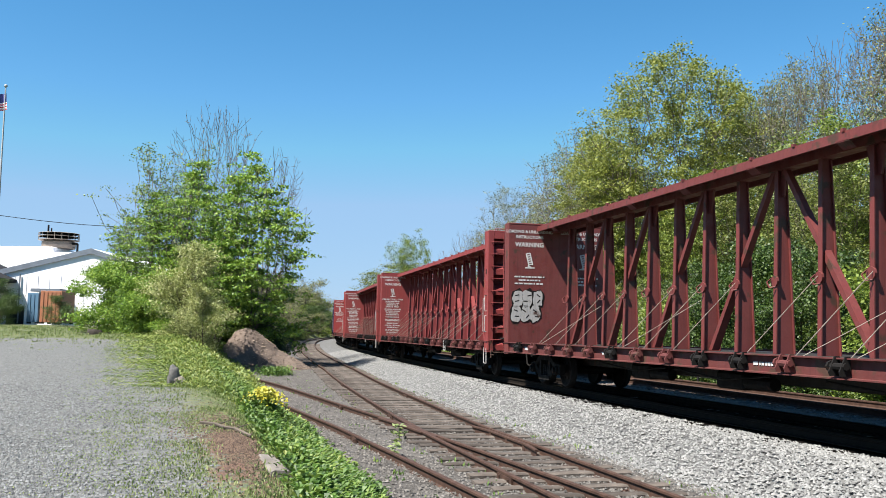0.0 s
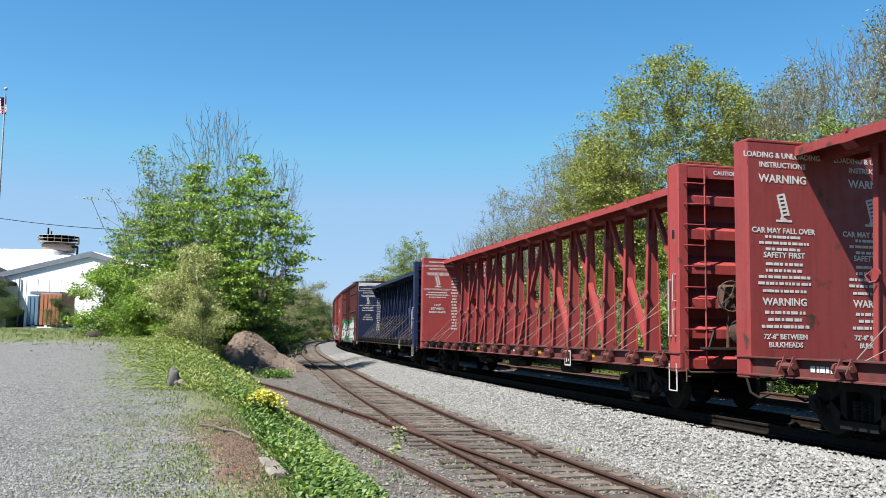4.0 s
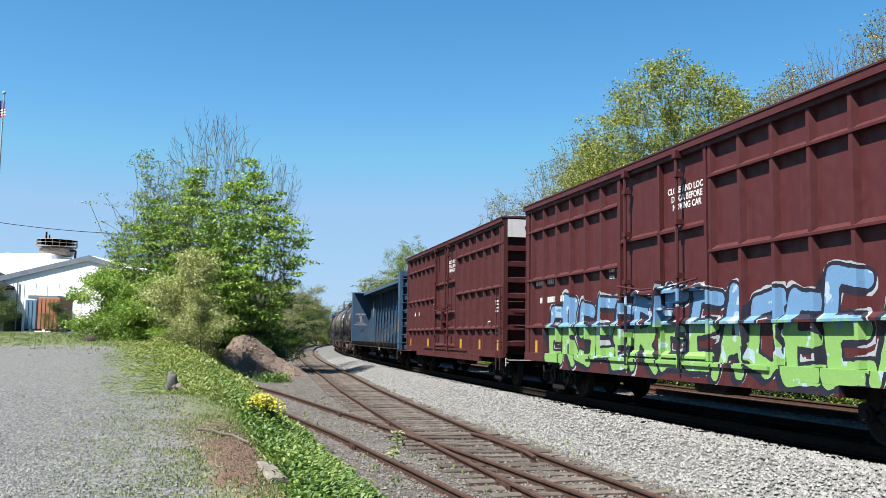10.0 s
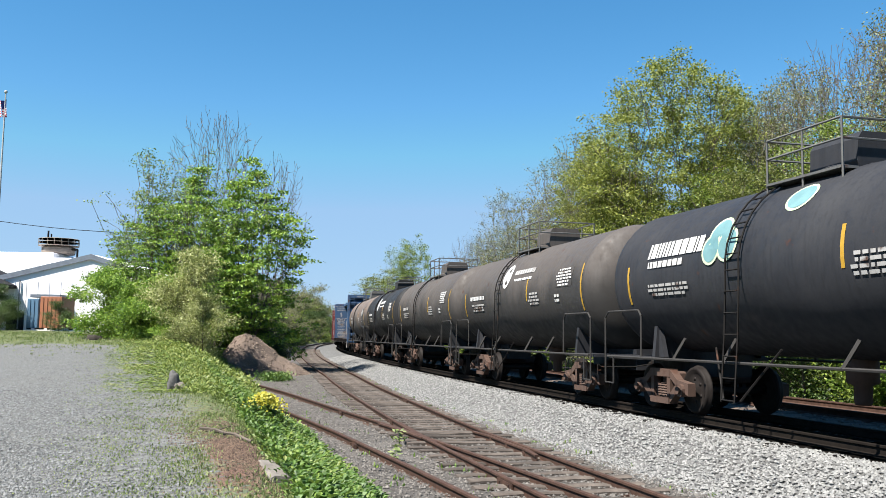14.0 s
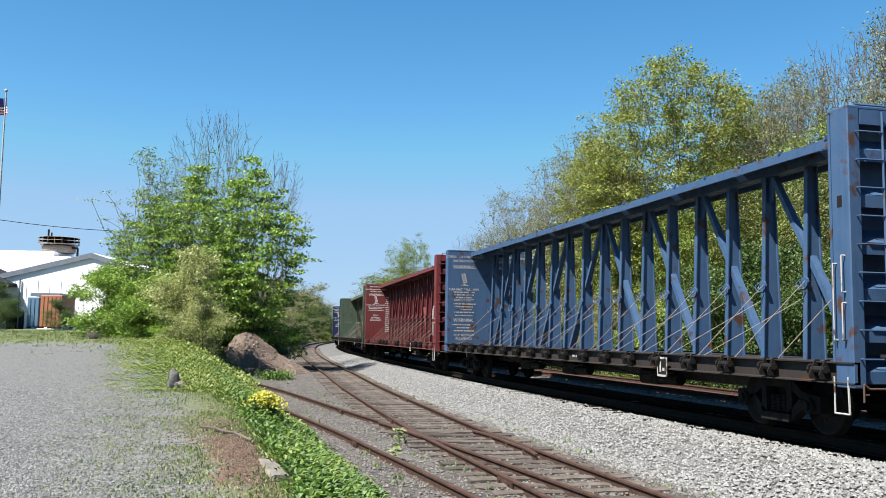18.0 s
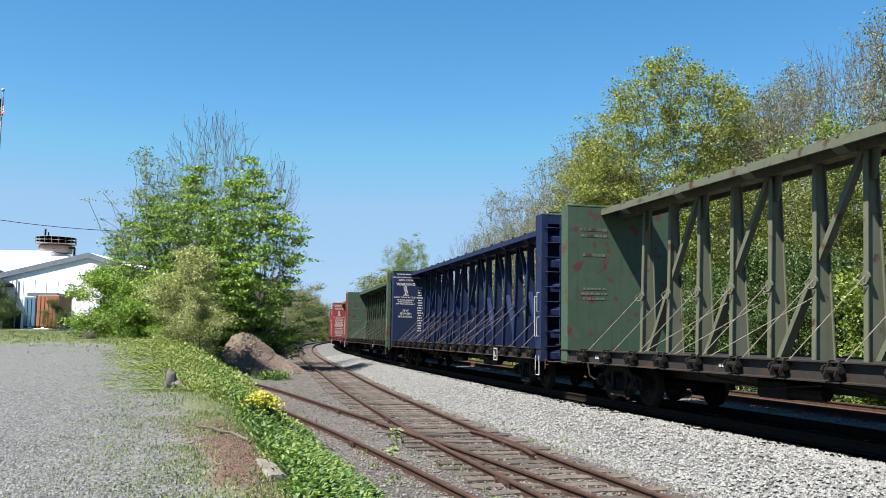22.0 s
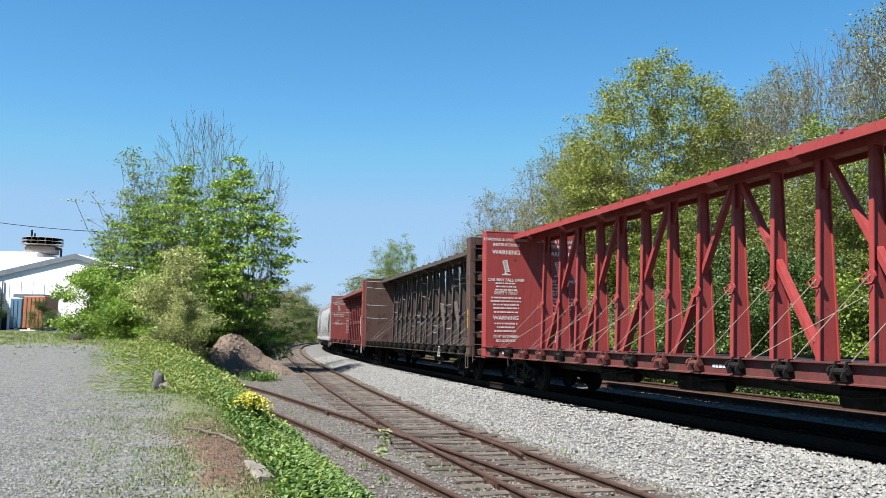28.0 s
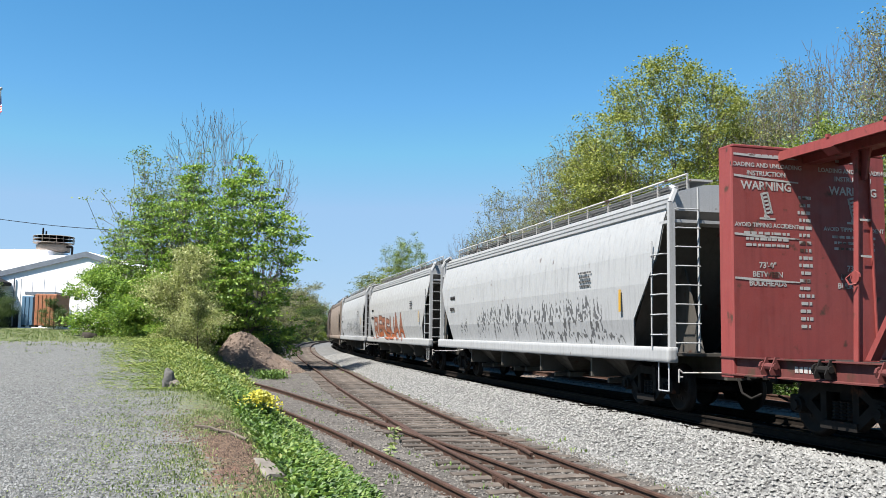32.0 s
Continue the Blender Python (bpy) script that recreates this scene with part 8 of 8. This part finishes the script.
def tankcar(u0, u1, paint, label, seed, truck, band=None, badge=False, big_bars=False, rust_top=False):
    car = thing("tank_car", label, "tank car", "train cars")
    tank = part("tank", shape("tank", tank_shape, paint, True), car)
    part("dome_housing", shape("tank_dome", tank_dome, P_TANKRAIL if paint is P_TANKRUST else paint), tank)
    for x in (-0.72, 0.72):
        part("platform", shape("tank_deck", lambda: Shape().box(-0.16, -0.75, 4.04, 0.16, 1.15, 4.08), P_TANKRAIL), car, pose(x, 0, 0))
    for z in (4.5, 4.82):
        part("platform_rail", shape("tank_platform", tank_platform, P_TANKRAIL), car, pose(0, 0, z))
    for x in (-0.85, 0.85):
        for y in (-0.75, 0.2, 1.15):
            part("rail_post", shape("tank_rail_post", lambda: Shape().tube((0, 0, 3.85), (0, 0, 4.82), 0.02, sides=5), P_TANKRAIL), car, pose(x, y, 0))
    for turn in (0, 180):
        m = pose(0, 0, 0, 0, 0, turn)
        part("bolster", shape("tank_bolster", tank_bolster, P_TANK), car, m)
        part("draft_sill", shape("tank_sill", lambda: Shape().box(-0.38, 3.6, 0.72, 0.38, 6.15, 1.2), P_TANK), car, m)
        part("end_deck", shape("tank_end_deck", lambda: Shape().box(-1.45, 4.63, 1.02, 1.45, 6.2, 1.08), P_TANK), car, m)
    part("outlet_valve", shape("tank_valve", lambda: Shape().lathe([(0.45, 0.12), (0.5, 0.14), (0.75, 0.14), (0.8, 0.25), (1.32, 0.25)], "z", 12), truck, True), car)
    part("handrail", shape("tank_rails", tank_rails, P_TANKGREY), car)
    part("ladder", shape("tank_ladder", tank_ladder, P_TRUCK), car)
    arc_patch(car, "reflector", -5.55, -5.47, -22, 22, P_YELLOW)
    arc_patch(car, "reflector", -1.55, -1.47, -8, 16, P_YELLOW)
    arc_patch(car, "reflector", 5.1, 5.18, -20, 10, P_YELLOW)
    if badge:
        shell_logo(car, 0.55, 24, P_WHITE)
        arc_bars(car, 1, seed, -1.0, 2.2, 26, 9, P_WHITE if not rust_top else P_OLDWHITE, "brand_bars")
        arc_bars(car, 1, seed + 1, -1.0, 2.0, 17, 4.5, P_WHITE, "brand_bars")
    if big_bars:
        arc_bars(car, 1, seed, 3.3, 2.7, 20, 20, P_WHITE, "brand_bars")
    arc_bars(car, 1, seed + 2, 3.6, 1.8, 2 if not big_bars else 9, 8, P_WHITE if seed % 2 else P_OLDWHITE, "number_stencil")
    arc_bars(car, 3, seed + 3, 3.5, 1.6, -10, 10, P_OLDWHITE)
    arc_patch(car, "data_plate", -4.9, -3.75, 2, 21, P_TANKGREY)
    arc_bars(car, 6, seed + 4, -4.33, 1.1, 11.5, 18, P_WHITE)
    arc_bars(car, 4, seed + 5, -2.1, 0.9, -6, 14, P_OLDWHITE)
    arc_bars(car, 2, seed + 6, -3.9, 0.4, -8, 9, P_WHITE)
    if big_bars:
        for y, a, w, h in ((1.75, 24, 0.30, 11), (1.45, 16, 0.26, 10), (1.95, 14, 0.24, 9), (-0.15, 42, 0.30, 9)):
            oval_patch(car, y, a, w + 0.05, h + 2, P_PALELIME, 1.5180, "spray_outline")
            oval_patch(car, y, a, w, h, P_PALEBLUE, 1.5200, "spray_paint")
        arc_patch(car, "worn_patch", -2.5, -2.0, 50, 58, P_OLDWHITE)
    add_truck(car, -4.55, truck)
    add_truck(car, 4.55, truck)
    add_ends(car, 6.2, P_TRUCK)
    cars.append((car, (u0 + u1) / 2))
    return car


TK = 221.0
tankcar(TK, TK + 13.2, P_TANK, "black tank car with large white bars", 71, P_TRUCK_RUST, big_bars=True)
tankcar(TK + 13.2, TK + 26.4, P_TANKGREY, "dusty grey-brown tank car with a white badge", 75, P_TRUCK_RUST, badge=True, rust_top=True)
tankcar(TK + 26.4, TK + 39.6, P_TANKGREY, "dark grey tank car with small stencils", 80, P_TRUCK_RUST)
tankcar(TK + 39.6, TK + 52.8, P_TANKBLACK, "glossy black tank car with a white badge", 85, P_TRUCK_RUST, badge=True)
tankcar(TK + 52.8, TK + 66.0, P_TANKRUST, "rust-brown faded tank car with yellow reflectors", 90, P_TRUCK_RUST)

centerbeam(310.42, P_BLUE, LBL.format("worn faded blue"), ink=P_OLDWHITE, seed=19, sill=P_DECK, panel_y=-6.15)
centerbeam(335.08, P_DEEPRED, LBL.format("deep maroon-red"), seed=23, style="short")
centerbeam(359.4, P_OLIVE, LBL.format("olive-grey"), ink=P_OLDWHITE, seed=29, style="", sill=P_DECK, grip=P_OLIVE, end_paint=P_PATCHGREEN, tag=faint_words)
centerbeam(383.85, P_NAVY, LBL.format("dark navy blue"), seed=33, style="short", sill=P_DECK, panel_y=-7.5)
centerbeam(408.4, P_GREEN, LBL.format("faded green rust-patched"), ink=P_OLDWHITE, seed=37, style="", sill=P_DECK, reflect=True, grip=P_GREEN, end_paint=P_PATCHGREEN, tag=faint_words)
centerbeam(432.75, P_RED, LBL.format("oxide-red"), seed=43)
centerbeam(457.5, P_BRIGHTRED, LBL.format("faded bright red"), seed=45, panel_y=-6.24)
centerbeam(481.9, P_BROWN, LBL.format("black-brown rusted"), ink=P_OLDWHITE, seed=47, style="", sill=P_DECK, grip=P_BROWN, end_paint=P_RUSTBROWN, tag=scuffed, panel_y=-7.44)
centerbeam(506.03, P_SCUFFRED, LBL.format("scuffed oxide-red"), ink=P_OLDWHITE, seed=53, style="short", cables=0.15, tag=scuffed, panel_y=-8.0)


# covered hoppers
HP_HALF = 9.15
HP_SIDE = ((1.42, 1.25), (1.53, 1.8), (1.57, 2.5), (1.55, 3.1), (1.47, 3.6), (1.36, 3.95))


def hopper_side():
    """Rounded side sheet on the -x side, its lower corners cut away at the slope sheets."""
    sh = Shape()
    n = 24
    cut = lambda z: 7.4 + (8.75 - 7.4) * smooth(1.3, 3.3, z)
    vs = []
    for x, z in HP_SIDE:
        e = cut(z)
        for i in range(n + 1):
            vs.append((-x, -e + 2 * e * i / n, z))
    k = n + 1
    fs = [(j * k + i, j * k + i + 1, (j + 1) * k + i + 1, (j + 1) * k + i) for j in range(len(HP_SIDE) - 1) for i in range(n)]
    sh.add(vs, fs)
    inner = [(x + 0.03, y, z) for x, y, z in vs]
    sh.add(inner, [tuple(reversed(f)) for f in fs])
    sh.box(-1.58, -HP_HALF, 0.98, -1.36, HP_HALF, 1.27, bevel=0.02)
    return sh


def hopper_roof():
    left = [(-1.37, 3.90), (-1.41, 3.93), (-1.41, 3.99), (-1.33, 4.00), (-1.33, 4.03), (-1.36, 4.04), (-1.36, 4.10), (-1.27, 4.11), (-1.27, 4.14), (-1.30, 4.15), (-1.29, 4.22), (-1.16, 4.27), (-0.6, 4.42)]
    prof = [*left, (0, 4.46), *[(-x, z) for x, z in reversed(left)]]
    return Shape().prism(prof, -8.78, 8.78, "y")


def hopper_slope():
    """End slope sheet at the -y end."""
    return Shape().prism([(-8.7, 3.9), (-8.75, 3.9), (-6.9, 1.05), (-6.85, 1.05)], -1.34, 1.34, "x")


def hopper_end_frame():
    sh = Shape()
    for x in (-1.46, 1.46):
        sh.box(x - 0.06, -HP_HALF + 0.02, 1.2, x + 0.06, -HP_HALF + 0.12, 4.0)
        sh.path([(x, -HP_HALF + 0.07, 4.0), (x * 0.92, -HP_HALF + 0.1, 4.25), (x * 0.85, -8.7, 4.36)], 0.06, 6)
    sh.box(-1.46, -HP_HALF + 0.04, 3.62, 1.46, -8.6, 3.68)
    return sh


def hopper_ladders():
    sh = Shape()
    y = -HP_HALF + 0.02
    for k in range(8):
        z = 1.35 + 0.36 * k
        sh.path([(-1.40, y, z), (-1.40, y - 0.08, z), (-0.92, y - 0.08, z), (-0.92, y, z)], 0.014, 5)
    sh.tube((-0.92, y, 1.2), (-0.92, y, 4.3), 0.025, sides=5)
    for k in range(5):
        z = 1.5 + 0.38 * k
        sh.path([(-1.52, y + 0.10, z), (-1.62, y + 0.10, z), (-1.62, y + 0.58, z), (-1.52, y + 0.58, z)], 0.014, 5)
    sh.tube((-1.60, y + 0.58, 1.25), (-1.60, y + 0.58, 3.3), 0.02, sides=5)
    sh.path([(-1.5, y + 0.1, 1.0), (-1.5, y + 0.1, 0.45), (-1.5, y + 0.5, 0.45), (-1.5, y + 0.5, 1.0)], 0.016, 5)
    return sh


def hopper_walkway():
    sh = Shape()
    for x in (-0.62, 0.62):
        sh.box(x - 0.24, -8.75, 4.50, x + 0.24, 8.75, 4.54)
        for k in range(15):
            y = -8.6 + 17.2 * k / 14
            sh.tube((x - 0.2, y, 4.34), (x - 0.2, y, 4.54), 0.02, sides=4)
    for s in (-1, 1):
        for k in range(15):
            y = -8.7 + 17.4 * k / 14
            sh.tube((s * 0.90, y, 4.3), (s * 0.90, y, 4.64), 0.018, sides=4)
        for z in (4.40, 4.46, 4.52, 4.58):
            sh.tube((s * 0.90, -8.7, z), (s * 0.90, 8.7, z), 0.012, sides=3)
        sh.tube((s * 0.90, -8.7, 4.64), (s * 0.90, 8.7, 4.64), 0.022, sides=5)
    return sh


def hopper_bay():
    """One outlet funnel with its gate."""
    sh = Shape()
    top = [(-1.35, -1.55), (1.35, -1.55), (1.35, 1.55), (-1.35, 1.55)]
    bot = [(-0.55, -0.35), (0.55, -0.35), (0.55, 0.35), (-0.55, 0.35)]
    sh.add([(x, y, 1.15) for x, y in top] + [(x, y, 0.52) for x, y in bot], [(0, 1, 5, 4), (1, 2, 6, 5), (2, 3, 7, 6), (3, 0, 4, 7), (4, 5, 6, 7), (3, 2, 1, 0)])
    sh.box(-0.72, -0.45, 0.40, 0.72, 0.45, 0.51)
    sh.tube((-1.05, -0.2, 0.46), (-0.72, -0.2, 0.46), 0.06, sides=8)
    sh.prism([(-0.04, 1.0), (0.04, 1.0), (0.04, 0.55), (-0.04, 0.55)], -1.38, -0.6, "x")
    return sh


def hopper(u0, u1, paint, label, seed, trim=None, letters=()):
    car = thing("covered_hopper", label, "hopper car", "train cars")
    trim = trim or P_HOPPER
    side = shape("hopper_side", hopper_side, paint, True)
    part("side_sheet", sprayed("hopper_side", hopper_side, paint, letters, 2.9, 0.08, (), True) if letters else side, car)
    part("side_sheet", side, car, pose(0, 0, 0, 0, 0, 180))
    part("roof", shape("hopper_roof", hopper_roof, trim), car)
    part("roof_walkway", shape("hopper_walkway", hopper_walkway, P_TANKGREY if trim is not P_HOPPER else P_OLDWHITE), car)
    for turn in (0, 180):
        m = pose(0, 0, 0, 0, 0, turn)
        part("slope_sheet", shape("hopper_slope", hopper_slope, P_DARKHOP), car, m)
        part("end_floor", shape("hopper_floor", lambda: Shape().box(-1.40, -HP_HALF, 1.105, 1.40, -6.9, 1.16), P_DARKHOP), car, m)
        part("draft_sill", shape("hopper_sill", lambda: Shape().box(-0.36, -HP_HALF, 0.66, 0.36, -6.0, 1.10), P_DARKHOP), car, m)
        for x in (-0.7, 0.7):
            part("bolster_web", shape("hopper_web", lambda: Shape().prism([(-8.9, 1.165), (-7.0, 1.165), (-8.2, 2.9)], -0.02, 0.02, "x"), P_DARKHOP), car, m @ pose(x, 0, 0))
        part("end_frame", shape("hopper_end", hopper_end_frame, trim), car, m)
        part("ladder", shape("hopper_ladders", hopper_ladders, trim), car, m)
    part("brake_wheel", shape("brake_wheel", wheel_shape, P_TRUCK), car, pose(0.6, -HP_HALF - 0.1, 2.3))
    for y in (-5.1, -1.7, 1.7, 5.1):
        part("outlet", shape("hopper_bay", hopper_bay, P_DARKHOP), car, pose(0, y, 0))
    bars(car, 1, 0.75, 0.26, seed, P_TRUCK, on_side(-1.585, 7.0, 2.75), "number_stencil")
    bars(car, 1, 0.9, 0.26, seed + 1, P_TRUCK, on_side(-1.59, 7.0, 2.35), "number_stencil")
    bars(car, 4, 0.8, 0.4, seed + 2, P_TANKGREY, on_side(-1.59, -5.2, 2.75))
    part("reflector", shape("tall_reflector", lambda: Shape().box(-0.05, -0.004, -0.23, 0.05, 0.001, 0.23), P_YELLOW), car, on_side(-1.60, -7.1, 2.2))
    add_truck(car, -7.3, P_TRUCK)
    add_truck(car, 7.3, P_TRUCK)
    add_ends(car, HP_HALF, P_OLDWHITE)
    cars.append((car, (u0 + u1) / 2))
    return car


SCRAWL = scribble_field(7, [*[(3.6 - 0.62 * i, 1.85 + 0.10 * (i % 3), 0.36, 0.52 - 0.09 * (i % 3), 7 + i % 4) for i in range(16)], *[(-2.5 - 0.8 * i, 1.45, 0.45, 0.16, 8) for i in range(6)], (5.6, 1.75, 0.5, 0.35, 9)], 0.024)
ORANGE = spray_field(31, 6.2, -3.2, 1.3, 2.3, 7, 0.14)
hopper(507.7, 526.0, P_HOP1, "white-grey covered hopper with black spray tags", 101, letters=SCRAWL)
hopper(527.8, 546.1, P_HOP2, "white-grey covered hopper with orange spray paint", 105, letters=ORANGE)
hopper(547.9, 566.2, P_HOP1, "white-grey covered hopper with black spray tags", 109, letters=SCRAWL)
hopper(568.0, 586.3, P_TAN, "tan weathered covered hopper", 113, trim=P_TAN)
hopper(588.1, 606.4, P_BROWN, "dark brown covered hopper", 117, trim=P_BROWN)


def ride(u, t):
    s = u - TRAIN_SPEED * t
    x, y = on_line(s, 0)
    return pose(x, y, 0, 0, 0, math.degrees(heading(s)))


def flag_pose(i, t):
    """The strips hang or blow away from the lot, and swing round over it in four gusts."""
    gust = max(a * smooth(g - h - 0.5, g - h + 0.5, t) * smooth(g + h + 0.5, g + h - 0.5, t) for g, h, a in ((11.0, 0.55, 0.85), (19.1, 0.5, 0.8), (21.0, 0.45, 0.35), (23.85, 0.45, 0.9)))
    swell = 0.5 + 0.3 * math.sin(0.7 * t + 1.0) + 0.2 * math.sin(1.9 * t)
    x, y, z, w = POLE[0] + 0.05, POLE[1], FLAG_Z, FLAG_PIECES[0][1]
    for k in range(i + 1):
        limp = 1 - max(gust * 0.85, 0.6 * swell)
        yaw = 190 - 160 * gust + 14 * math.sin(2.6 * t - 0.9 * k) + (62 if k % 2 else -62) * limp
        sag = 3 + 9 * limp
        if k == i:
            return pose(x, y, z, 0, sag, yaw)
        d = pose(0, 0, 0, 0, sag, yaw) @ Vector((w, 0, 0))
        x, y, z = x + d.x, y + d.y, z + d.z


def motions():
    """The whole train rolls by at one speed, its wheels turn, and the flag stirs."""
    for car, u in cars:
        walk(car, [(t, ride(u, t)) for t in range(0, 33)])
    spin = math.degrees(TRAIN_SPEED / 0.462) / FPS
    lead = {}
    for ws, k in wheelsets:
        if k not in lead:
            lead[k] = ws
            here = ws.matrix_basis.translation.copy()
            walk(ws, [(i / FPS, pose(*here, spin * i, 0, 0)) for i in range(0, 32 * FPS + 1)])
        else:
            ws.rotation_mode = "QUATERNION"
            ws.animation_data_create()
            ws.animation_data.action = lead[k].animation_data.action
            ws.animation_data.action_slot = lead[k].animation_data.action_slot
    for i, (fp, w) in enumerate(FLAG_PIECES):
        walk(fp, [(t / 4, flag_pose(i, t / 4)) for t in range(0, 129)])


motions()
